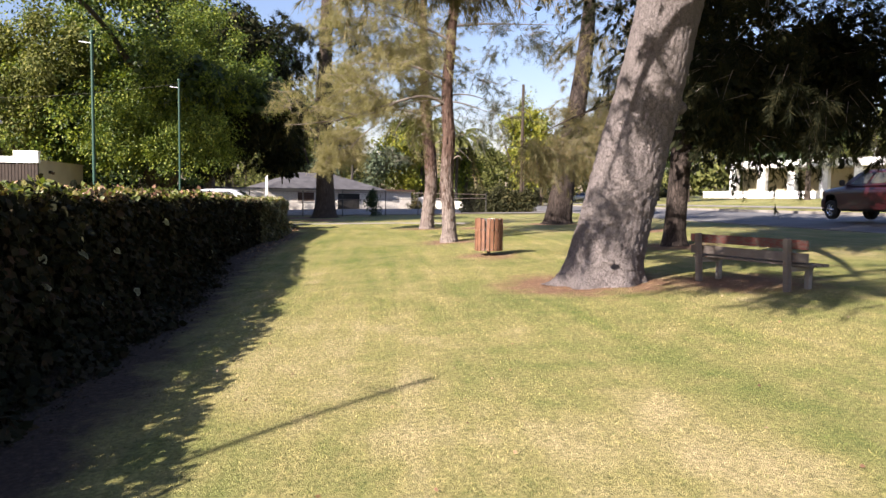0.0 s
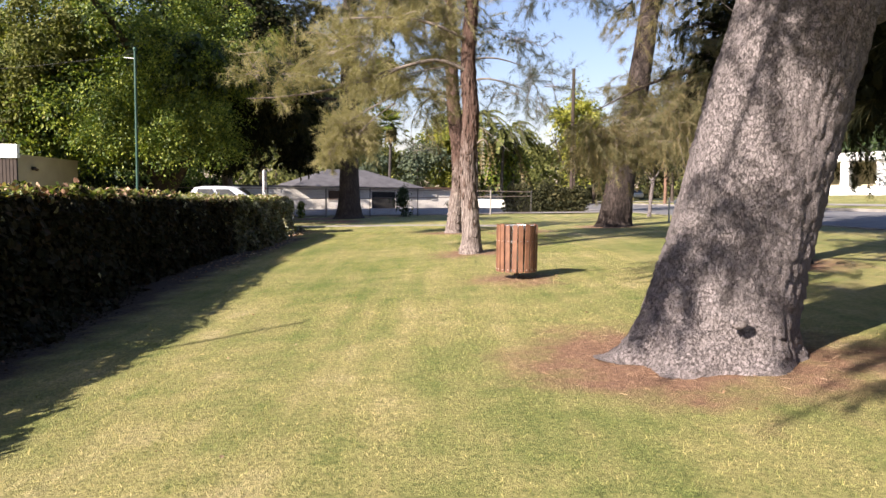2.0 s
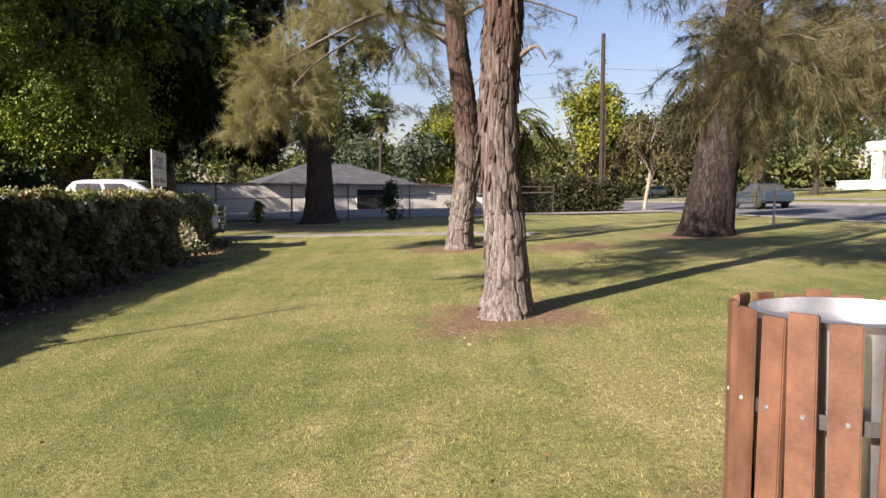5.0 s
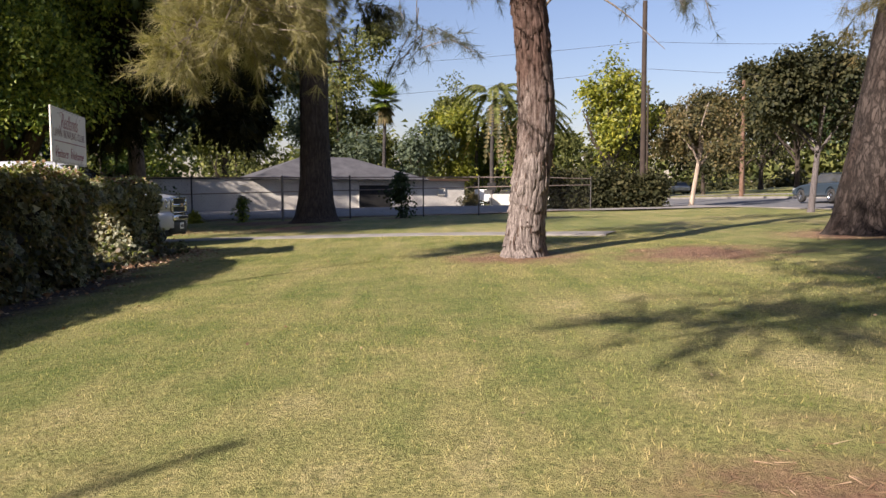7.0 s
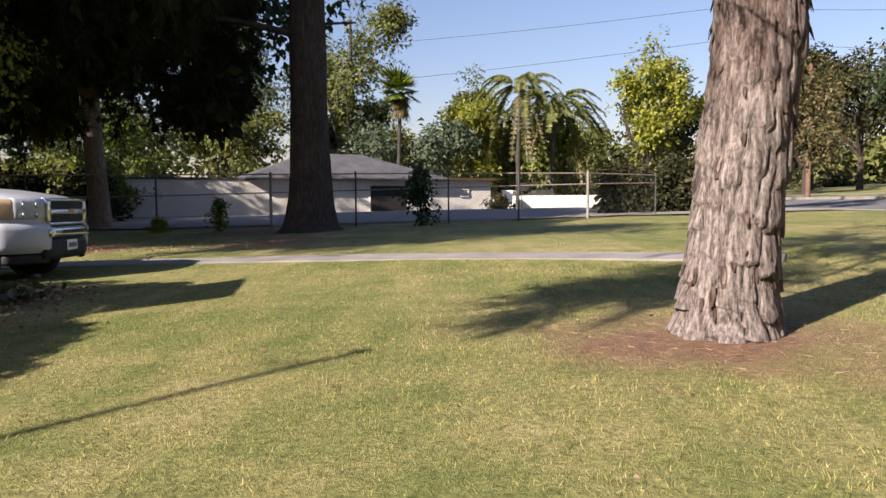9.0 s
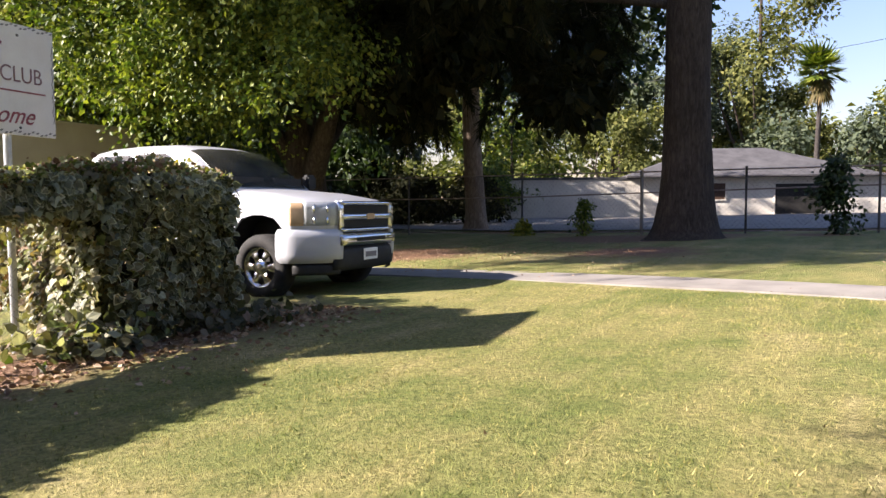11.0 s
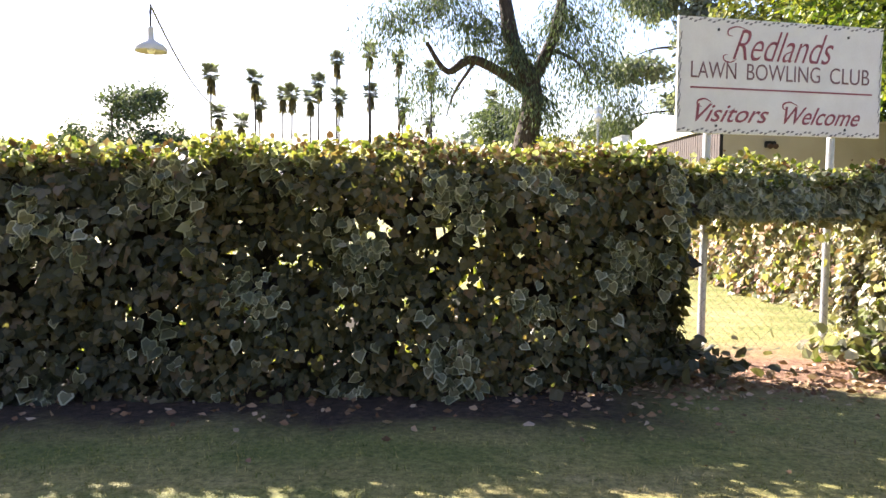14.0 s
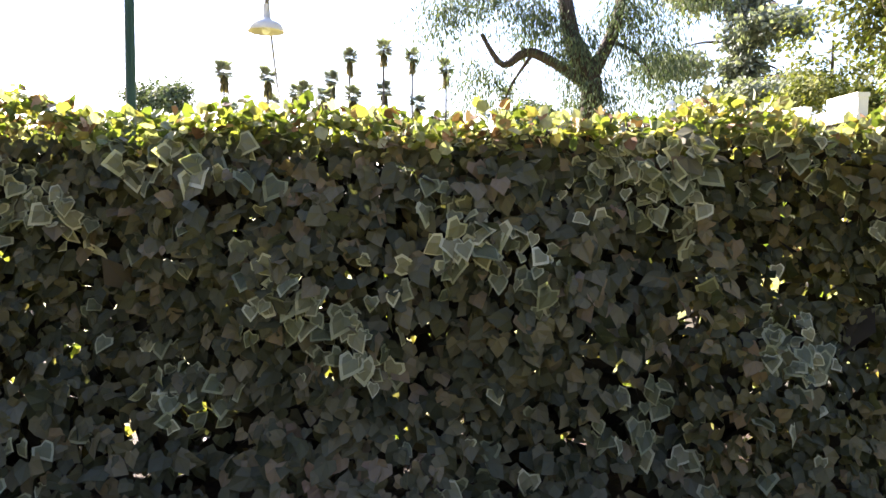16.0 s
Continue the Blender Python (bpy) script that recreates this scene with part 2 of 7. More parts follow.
# worn places: x, y, radius
DIRT = [(8.3, 12.2, 1.55), (7.45, 18.5, 0.75), (7.0, 24.2, 0.95), (6.8, 33.8, 1.0), (9.6, 33.2, 1.2), (13.5, 35.6, 1.4), (13.0, 19.2, 1.1),
        (10.5, 11.2, 1.3), (15.0, 27.3, 1.5), (-0.2, 34.6, 0.95), (-0.1, 36.6, 0.75), (-0.1, 33.0, 0.5), (-4.0, 45.5, 1.8), (1.0, 46.5, 1.4), (-1.0, 51.5, 2.0), (1.0, 52.6, 1.6), (4.0, 52.8, 0.9)]
M = {}
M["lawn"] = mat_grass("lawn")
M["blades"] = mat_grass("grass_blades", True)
M["asphalt"] = mat_plain("asphalt", (0.07, 0.07, 0.075), (0.16, 0.155, 0.15), 0.8, 0.9, bump=0.4)
M["concrete"] = mat_plain("concrete", (0.15, 0.136, 0.122), (0.27, 0.247, 0.22), 1.5, 0.9, bump=0.3)
M["stucco"] = mat_plain("stucco", (0.50, 0.46, 0.40), (0.66, 0.62, 0.55), 0.8, 0.9, bump=0.3)
M["beige"] = mat_plain("beige_stucco", (0.36, 0.31, 0.22), (0.46, 0.40, 0.29), 0.8, 0.9, bump=0.3)
M["white"] = mat_plain("white_paint", (0.72, 0.72, 0.70), (0.84, 0.83, 0.80), 1.5, 0.6)
M["roof"] = mat_plain("roof_shingle", (0.045, 0.043, 0.046), (0.10, 0.096, 0.10), 1.2, 0.9, bump=0.6, fine=9.0)
M["brown"] = mat_plain("brown_boards", (0.05, 0.028, 0.018), (0.10, 0.06, 0.04), 2.0, 0.8)
M["steel"] = mat_plain("galvanised_steel", (0.32, 0.33, 0.34), (0.52, 0.53, 0.54), 6.0, 0.45, 0.75)
M["darksteel"] = mat_plain("weathered_steel", (0.05, 0.05, 0.05), (0.11, 0.10, 0.09), 6.0, 0.6, 0.5)
M["green_paint"] = mat_plain("green_paint", (0.012, 0.038, 0.028), (0.02, 0.058, 0.04), 2.0, 0.5)
M["dark"] = mat_plain("dark_opening", (0.015, 0.014, 0.013), (0.03, 0.028, 0.025), 2.0, 0.8)
M["pole_wood"] = mat_plain("pole_wood", (0.025, 0.018, 0.014), (0.055, 0.04, 0.03), 3.0, 0.9)
M["bark_grey"] = mat_bark("grey_bark", (0.016, 0.014, 0.013), (0.042, 0.037, 0.034), (0.10, 0.088, 0.08), 16.0, 5.0, 1.0)
M["bark_scaly"] = mat_scaly("grey_scaly_bark", (0.05, 0.042, 0.039), (0.115, 0.098, 0.093), (0.205, 0.178, 0.17), (44.0, 44.0, 30.0), 0.06, (0.17, 0.148, 0.14), 1.0, 48.0, 2.4, 0.5)
M["bark_plated"] = mat_furrowed("plated_red_bark", (0.028, 0.021, 0.018), (0.12, 0.097, 0.085), (0.28, 0.238, 0.21), (0.085, 0.044, 0.031), 2.1)
M["bark_shag"] = mat_bark("shaggy_bark", (0.018, 0.012, 0.01), (0.065, 0.042, 0.032), (0.15, 0.11, 0.088), 16.0, 5.0, 0.8)
M["bark_dusk"] = mat_scaly("dusky_furrowed_bark", (0.009, 0.007, 0.006), (0.028, 0.022, 0.019), (0.07, 0.055, 0.047), (12.0, 12.0, 4.0), 0.10, (0.046, 0.033, 0.027), 1.0, 16.0, 2.0, 0.8)
M["bark_red"] = mat_bark("red_shaggy_bark", (0.03, 0.017, 0.012), (0.13, 0.075, 0.05), (0.27, 0.18, 0.13), 14.0, 2.4)
M["bark_dark"] = mat_bark("dark_bark", (0.015, 0.012, 0.010), (0.045, 0.035, 0.028), (0.10, 0.078, 0.062), 9.0, 2.0)
# brown boards darkened for porch shade; the porch itself is not built
M["slat_dark"] = mat_plain("porch_shade_boards", (0.018, 0.012, 0.009), (0.04, 0.027, 0.02), 3.0, 0.75)
M["bark_tan"] = mat_bark("tan_bark", (0.08, 0.058, 0.042), (0.20, 0.15, 0.115), (0.36, 0.285, 0.22), 10.0, 2.5, 0.7)
M["rail"] = mat_plain("rusted_rail", (0.16, 0.115, 0.09), (0.34, 0.27, 0.23), 6.0, 0.6, 0.2)
M["bark_pale"] = mat_bark("pale_bark", (0.12, 0.09, 0.065), (0.27, 0.21, 0.16), (0.46, 0.38, 0.30), 10.0, 2.5, 0.5)
M["bark_twig"] = mat_bark("twig_bark", (0.06, 0.048, 0.038), (0.14, 0.115, 0.095), (0.27, 0.23, 0.19), 14.0, 6.0, 0.4)
M["leaf_bright"] = mat_leaf("bright_green_leaf", [(0.25, (0.024, 0.046, 0.009)), (0.5, (0.09, 0.13, 0.02)), (0.78, (0.23, 0.25, 0.04))], 0.5, 0.3, 0.25)
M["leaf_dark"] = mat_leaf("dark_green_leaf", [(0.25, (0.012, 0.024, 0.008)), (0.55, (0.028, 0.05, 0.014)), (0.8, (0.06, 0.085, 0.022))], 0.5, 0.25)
M["leaf_dusk"] = mat_leaf("dusky_leaf", [(0.25, (0.018, 0.021, 0.010)), (0.55, (0.042, 0.044, 0.019)), (0.8, (0.085, 0.075, 0.032))], 0.6, 0.25, 0.15)
M["leaf_olive"] = mat_leaf("olive_leaf", [(0.25, (0.045, 0.055, 0.018)), (0.5, (0.10, 0.11, 0.035)), (0.8, (0.19, 0.185, 0.06))], 0.75, 0.3, 0.12)
M["leaf_yellow"] = mat_leaf("yellow_green_leaf", [(0.25, (0.09, 0.11, 0.015)), (0.5, (0.18, 0.19, 0.025)), (0.8, (0.33, 0.30, 0.04))], 0.5, 0.35)
M["leaf_brown"] = mat_leaf("brownish_leaf", [(0.25, (0.05, 0.05, 0.02)), (0.5, (0.10, 0.085, 0.03)), (0.8, (0.17, 0.12, 0.05))], 0.6, 0.3)
M["leaf_grey"] = mat_leaf("grey_green_leaf", [(0.25, (0.04, 0.055, 0.04)), (0.5, (0.075, 0.095, 0.06)), (0.8, (0.13, 0.15, 0.09))], 0.75, 0.25, 0.12)
M["needle_tan"] = mat_leaf("tan_green_needles", [(0.2, (0.105, 0.103, 0.042)), (0.5, (0.205, 0.185, 0.083)), (0.8, (0.345, 0.29, 0.155))], 0.6, 0.4, patch=0.5)
# the pines' needles toned blue-grey, shade against the sky put into colour
M["needle_blue_shade"] = mat_leaf("blue_shade_needles", [(0.2, (0.03, 0.037, 0.026)), (0.5, (0.065, 0.072, 0.048)), (0.8, (0.115, 0.108, 0.075))], 0.6, 0.3, patch=0.6)
M["needle_grey"] = mat_leaf("olive_grey_needles", [(0.2, (0.055, 0.06, 0.028)), (0.45, (0.125, 0.12, 0.055)), (0.62, (0.195, 0.168, 0.082)), (0.84, (0.25, 0.168, 0.092))], 0.6, 0.35, patch=0.7)
# conifer needles with deep shade put into their colour
M["needle_shade"] = mat_leaf("shaded_needles", [(0.2, (0.007, 0.009, 0.005)), (0.5, (0.017, 0.02, 0.0095)), (0.8, (0.042, 0.038, 0.017))], 0.8, 0.2, 0.08, patch=0.5)
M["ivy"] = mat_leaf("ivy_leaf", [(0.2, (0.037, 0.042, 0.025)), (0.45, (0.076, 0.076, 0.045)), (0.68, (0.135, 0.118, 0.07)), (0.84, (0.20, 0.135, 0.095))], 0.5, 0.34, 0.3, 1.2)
M["ivy_heart"] = mat_leaf("ivy_leaf_heart", [(0.2, (0.07, 0.08, 0.045)), (0.45, (0.125, 0.13, 0.075)), (0.7, (0.20, 0.19, 0.115))], 0.5, 0.32, 0.35, 1.2)
M["ivy_warm"] = mat_leaf("warm_ivy_leaf", [(0.2, (0.036, 0.041, 0.02)), (0.45, (0.08, 0.078, 0.038)), (0.66, (0.15, 0.128, 0.062)), (0.84, (0.23, 0.15, 0.085))], 0.5, 0.4, 0.32, 1.2)
# the same ivy several times darker: the near runs' shade is in the colour
M["ivy_shade"] = mat_leaf("shaded_ivy_leaf", [(0.2, (0.007, 0.008, 0.004)), (0.45, (0.015, 0.016, 0.007)), (0.68, (0.03, 0.025, 0.013)), (0.84, (0.05, 0.03, 0.018))], 0.7, 0.12, 0.1, 1.2)
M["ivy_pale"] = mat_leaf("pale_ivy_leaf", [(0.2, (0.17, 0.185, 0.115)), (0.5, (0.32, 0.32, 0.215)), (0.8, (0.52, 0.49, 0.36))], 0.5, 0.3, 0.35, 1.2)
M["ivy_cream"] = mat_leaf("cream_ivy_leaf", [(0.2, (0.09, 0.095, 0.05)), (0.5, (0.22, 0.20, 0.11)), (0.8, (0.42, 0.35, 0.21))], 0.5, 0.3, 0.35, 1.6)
# lighter yellow-green copy of the ivy; sunlight on top and back put into colour
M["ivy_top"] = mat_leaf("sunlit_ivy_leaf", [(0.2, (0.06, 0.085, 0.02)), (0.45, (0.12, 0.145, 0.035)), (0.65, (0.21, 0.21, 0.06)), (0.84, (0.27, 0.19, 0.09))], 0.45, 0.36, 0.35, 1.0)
# near-black brown for the hedge's filling and foot, shade put into the colour
M["ivy_core"] = mat_leaf("shade_dark_ivy", [(0.2, (0.012, 0.010, 0.006)), (0.6, (0.03, 0.024, 0.014)), (0.85, (0.06, 0.045, 0.025))], 0.8, 0.05)
# leaf colour paled towards grey, distance haze mixed into it
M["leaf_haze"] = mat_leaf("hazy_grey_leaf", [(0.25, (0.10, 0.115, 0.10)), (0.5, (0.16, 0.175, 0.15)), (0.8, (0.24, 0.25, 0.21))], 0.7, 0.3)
M["needle_olive"] = mat_leaf("olive_needles", [(0.2, (0.05, 0.05, 0.02)), (0.5, (0.11, 0.095, 0.035)), (0.8, (0.21, 0.155, 0.065))], 0.6, 0.3, patch=0.5)
M["litter"] = mat_leaf("dry_leaf_litter", [(0.2, (0.10, 0.05, 0.03)), (0.5, (0.24, 0.14, 0.08)), (0.8, (0.45, 0.34, 0.24))], 0.8, 0.1)


# ---- geometry helpers ----
def part(name, bm, material, parent=None, label="", smooth=False):
    me = bpy.data.meshes.new(name)
    bm.to_mesh(me)
    bm.free()
    me.materials.append(material)
    if smooth:
        me.polygons.foreach_set("use_smooth", [True] * len(me.polygons))
    ob = new(name, me)
    ob.parent = parent
    if label:
        ob["label"] = label
    return ob


def np_part(name, verts, faces, material, parent=None, label="", smooth=False):
    """A mesh from arrays; all faces have the same number of corners."""
    verts, faces = np.asarray(verts, np.float32), np.asarray(faces, np.int32)
    me = bpy.data.meshes.new(name)
    k = faces.shape[1]
    me.vertices.add(len(verts))
    me.vertices.foreach_set("co", verts.ravel())
    me.loops.add(faces.size)
    me.loops.foreach_set("vertex_index", faces.ravel())
    me.polygons.add(len(faces))
    me.polygons.foreach_set("loop_start", np.arange(0, faces.size, k, dtype=np.int32))
    me.polygons.foreach_set("use_smooth", np.full(len(faces), smooth))
    me.update(calc_edges=True)
    me.materials.append(material)
    ob = new(name, me)
    ob.parent = parent
    if label:
        ob["label"] = label
    return ob


def thing(name, label, category, x=0.0, y=0.0, z=0.0, rz=0.0, group="", kind=""):
    ob = new(name)
    ob.matrix_basis = pose(x, y, z, 0, 0, rz)
    return tagged(ob, label, category, group, kind)


def box(bm, x0, y0, z0, x1, y1, z1, bevel=0.0):
    m = Matrix.Translation(((x0 + x1) / 2, (y0 + y1) / 2, (z0 + z1) / 2)) @ Matrix.Diagonal((abs(x1 - x0), abs(y1 - y0), abs(z1 - z0), 1))
    r = bmesh.ops.create_cube(bm, size=1, matrix=m)
    if bevel:
        es = {e for v in r["verts"] for e in v.link_edges}
        bmesh.ops.bevel(bm, geom=list(es), offset=bevel, segments=2, affect="EDGES")
    return r


def rod(bm, a, b, r0, r1=None, seg=10):
    a, b = Vector(a), Vector(b)
    q = (b - a).to_track_quat("Z", "Y").to_matrix().to_4x4()
    return bmesh.ops.create_cone(bm, cap_ends=True, segments=seg, radius1=r0, radius2=r0 if r1 is None else r1, depth=(b - a).length,
                                 matrix=Matrix.Translation((a + b) / 2) @ q)


def smooth_path(pts, n):
    """n points on a curve through the given ones, with their radii as last value."""
    pts = np.asarray(pts, float)
    k = len(pts)
    out = []
    for u in np.linspace(0, k - 1, n):
        i = min(int(u), k - 2)
        f = u - i
        p0, p1, p2, p3 = pts[max(i - 1, 0)], pts[i], pts[i + 1], pts[min(i + 2, k - 1)]
        out.append(0.5 * (2 * p1 + (p2 - p0) * f + (2 * p0 - 5 * p1 + 4 * p2 - p3) * f * f + (3 * p1 - p0 - 3 * p2 + p3) * f ** 3))
    return np.array(out)


def tube_arrays(path, seg, rough=None):
    """A tube round a path of x, y, z, r; rough(angle, along, point) scales the radius."""
    path = np.asarray(path)
    n = len(path)
    tang = np.gradient(path[:, :3], axis=0)
    tang /= np.linalg.norm(tang, axis=1)[:, None]
    ref = np.array([1.0, 0, 0]) if abs(tang[0][0]) < 0.8 else np.array([0, 1.0, 0])
    verts = np.zeros((n, seg, 3))
    ang = np.linspace(0, 2 * np.pi, seg, endpoint=False)
    for i in range(n):
        u = ref - tang[i] * (ref @ tang[i])
        u /= np.linalg.norm(u)
        w = np.cross(tang[i], u)
        rad = np.full(seg, path[i, 3])
        if rough is not None:
            rad = rad * np.array([rough(a, i / (n - 1), path[i]) for a in ang])
        verts[i] = path[i, :3] + rad[:, None] * (np.cos(ang)[:, None] * u + np.sin(ang)[:, None] * w)
        ref = u
    idx = np.arange(n * seg).reshape(n, seg)
    nx = np.roll(idx, -1, axis=1)
    faces = np.stack([idx[:-1], nx[:-1], nx[1:], idx[1:]], -1).reshape(-1, 4)
    return verts.reshape(-1, 3), faces


def joined(parts):
    vs, fs, off = [], [], 0
    for v, f in parts:
        vs.append(v)
        fs.append(f + off)
        off += len(v)
    return np.concatenate(vs), np.concatenate(fs)


def frames_from(direction, rng):
    """Turns that lay a piece's y axis along each direction, rolled by chance."""
    d = direction / np.maximum(np.linalg.norm(direction, axis=1), 1e-6)[:, None]
    r = rng.normal(size=d.shape)
    x = np.cross(d, r)
    x /= np.maximum(np.linalg.norm(x, axis=1), 1e-6)[:, None]
    return np.stack([x, d, np.cross(x, d)], -1)


def cloud(shape_v, shape_f, places, turns, scales):
    """Many copies of one small shape as arrays."""
    sv, sf = np.asarray(shape_v, float), np.asarray(shape_f)
    v = np.einsum("nij,kj->nki", turns, sv) * np.asarray(scales).reshape(-1, 1, 1) + places[:, None, :]
    f = sf[None] + (np.arange(len(places)) * len(sv))[:, None, None]
    return v.reshape(-1, 3), f.reshape(-1, sf.shape[1])


DIAMOND = ([(0, 0, 0), (0.32, 0.5, 0.08), (0, 1, 0), (-0.32, 0.5, 0.08)], [(0, 1, 2), (0, 2, 3)])
WIDE = ([(-0.03, 0, 0), (0.03, 0, 0), (0, 1, 0)], [(0, 1, 2)])
LANCE = ([(0, 0, 0), (0.12, 0.4, 0.02), (0, 1, 0), (-0.12, 0.4, 0.02)], [(0, 1, 2), (0, 2, 3)])
NEEDLE = ([(-0.0125, 0, 0), (0.0125, 0, 0), (0, 1, 0)], [(0, 1, 2)])
LEAFLET = ([(-0.30, 0.12, 0), (0.34, 0.3, 0.05), (0, 1, 0)], [(0, 1, 2)])
IVY_LOW = ([(0, 0, 0), (0.42, 0.12, -0.05), (0.40, 0.6, 0.0), (0, 1.0, -0.1), (-0.40, 0.6, 0.0), (-0.42, 0.12, -0.05)], [(0, 1, 2), (0, 2, 3), (0, 3, 4), (0, 4, 5)])
IVY = ([(0, 0.09, 0), (0.32, -0.06, -0.03), (0.50, 0.26, -0.07), (0.34, 0.61, 0.0), (0, 1.04, -0.12), (-0.34, 0.61, 0.0), (-0.50, 0.26, -0.07), (-0.32, -0.06, -0.03)],
       [(0, 1, 2), (0, 2, 3), (0, 3, 4), (0, 4, 5), (0, 5, 6), (0, 6, 7)])


def base_z(x, y):
    x, y = np.clip(x, -6, 20), np.clip(y, 0, 75)
    return -0.2055 + 0.0573 * x + 0.0153 * y - 0.00066 * x * y


def gz(x, y):
    """Height of the land: a lawn that climbs gently to the street and on beyond it."""
    return base_z(x, y) + 0.10 * np.exp(-((np.asarray(y, float) - 7.0) / 7.0) ** 2) * np.clip(np.asarray(x, float) / 4.0, 0, 1) + 0.06 * np.clip(np.asarray(x, float) - 20, 0, 40)


def puffs(rng, blobs, per, every=30, spread=0.13):
    """Clump centres in and on ellipsoids (x, y, z, rx, ry, rz, share); returns centres and outward ways."""
    cs, ds = [], []
    tot = sum(b[6] for b in blobs)
    for x, y, z, rx, ry, rz, share in blobs:
        k = max(int(per * share / tot), 1)
        boughs = max(9, int(k / every))
        d = rng.normal(size=(boughs, 3))
        d /= np.linalg.norm(d, axis=1)[:, None]
        reach = rng.uniform(0.62, 1.22, (boughs, 1))
        pick = rng.integers(0, boughs, k)
        u = rng.uniform(0.08, 1.0, (k, 1)) ** 0.6
        way = d[pick] * reach[pick] * u
        way[:, 2] -= 0.22 * u[:, 0] ** 2
        way += rng.normal(size=(k, 3)) * spread * (0.45 + 0.75 * u)
        cs.append(np.array([x, y, z]) + way * np.array([rx, ry, rz]))
        ds.append(d[pick])
    return np.concatenate(cs), np.concatenate(ds)


def unit(a):
    return a / np.maximum(np.linalg.norm(a, axis=-1, keepdims=True), 1e-6)


def facing(way, normal):
    """Turns that lay a leaf's length along way and its face along normal."""
    way = unit(way)
    x = unit(np.cross(way, normal))
    return np.stack([x, way, np.cross(x, way)], -1)


def shrink(blobs, k):
    return [(x, y, z, rx * k, ry * k, rz * k, share) for x, y, z, rx, ry, rz, share in blobs]


def leafy(seed, blobs, clumps, leaves, leaf, spread, droop=0.15, shape=DIAMOND):
    """Sprays of leaves: each clump is a small drooping dome whose leaves face up and outwards together."""
    rng = np.random.default_rng(seed)
    c, d = puffs(rng, blobs, clumps, 22, 0.16)
    k = len(c)
    axis = unit(d * 0.85 + np.array([0, 0, 0.7]) + rng.normal(size=(k, 3)) * 0.35)
    x = unit(np.cross(axis, rng.normal(size=(k, 3))))
    y = np.cross(axis, x)
    ang = rng.uniform(0, 2 * np.pi, (k, leaves, 1))
    radial = np.cos(ang) * x[:, None] + np.sin(ang) * y[:, None]
    size = rng.uniform(0.6, 1.4, (k, 1, 1))
    r = np.sqrt(rng.uniform(0, 1, (k, leaves, 1))) * spread * 1.5 * size
    pos = c[:, None] + radial * r - axis[:, None] * r * r / (spread * 2.0) + rng.normal(size=(k, leaves, 3)) * spread * 0.22
    way = radial * 0.8 + rng.normal(size=(k, leaves, 3)) * 0.45
    way[..., 2] -= droop + 0.25
    normal = axis[:, None] + radial * 0.25 + rng.normal(size=(k, leaves, 3)) * 0.42
    pos, way, normal = pos.reshape(-1, 3), way.reshape(-1, 3), normal.reshape(-1, 3)
    return cloud(*shape, pos, facing(way, normal), leaf * rng.uniform(0.6, 1.35, len(pos)))


def lobes(seed, blobs, r):
    """Breaks large crown masses into many rounded lobes over their surface."""
    rng = np.random.default_rng(seed)
    out = []
    for x, y, z, rx, ry, rz, share in blobs:
        n = max(4, int(1.5 * (rx * ry + ry * rz + rx * rz) / (r * r)))
        d = unit(rng.normal(size=(n, 3)))
        for v in d:
            k, u = r * rng.uniform(0.65, 1.25), rng.uniform(0.72, 0.98)
            out.append((x + v[0] * rx * u, y + v[1] * ry * u, z + v[2] * rz * u, k, k, k * rng.uniform(0.9, 1.35), share / n))
        out.append((x, y, z, rx * 0.6, ry * 0.6, rz * 0.6, share * 0.18))
    return out


TWIGS = []


def needly(seed, blobs, tufts, needles, length, droop=0.8, fan=0.55, shape=NEEDLE):
    """Twigs in the boughs' masses, each with six soft brushes of long needles; the twigs wait in TWIGS for their tree."""
    rng = np.random.default_rng(seed)
    c, d = puffs(rng, blobs, tufts // 6, 12, 0.13)
    k = len(c)
    tw = d * 0.8 + rng.normal(size=(k, 3)) * 0.5
    tw[:, 2] -= droop * 0.35
    tw = unit(tw)
    reach = min(length, 0.26) * rng.uniform(1.2, 3.0, (k, 1))
    s = np.clip(np.linspace(0.1, 1, 6)[None, :, None] + rng.normal(size=(k, 6, 1)) * 0.08, 0, 1.1)
    cen = c[:, None] + tw[:, None] * reach[:, None] * s
    cen[..., 2] -= 0.3 * droop * reach * s[..., 0] ** 2
    tip = tw[:, None] * 0.8 + rng.normal(size=(k, 6, 3)) * 0.35
    tip[..., 2] -= droop * (0.25 + 0.75 * s[..., 0])
    tip = unit(tip)
    start = cen[:, :, None] + tip[:, :, None] * rng.uniform(0, 0.45, (k, 6, needles, 1)) * length
    way = tip[:, :, None] + rng.normal(size=(k, 6, needles, 3)) * fan
    way[..., 2] -= 0.15
    for i in range(0, k, 2):
        a, m, b = c[i] - tw[i] * 0.25 * reach[i], cen[i, 2], cen[i, 5]
        TWIGS.append(tube_arrays(np.array([(*a, 0.011), (*m, 0.008), (*b, 0.004)]), 3))
    return cloud(*shape, start.reshape(-1, 3), frames_from(way.reshape(-1, 3), rng), length * rng.uniform(0.6, 1.2, k * 6 * needles))


def chance(i, j, seed):
    v = math.sin(i * 127.1 + j * 311.7 + seed * 74.7) * 43758.5453
    return v - math.floor(v)


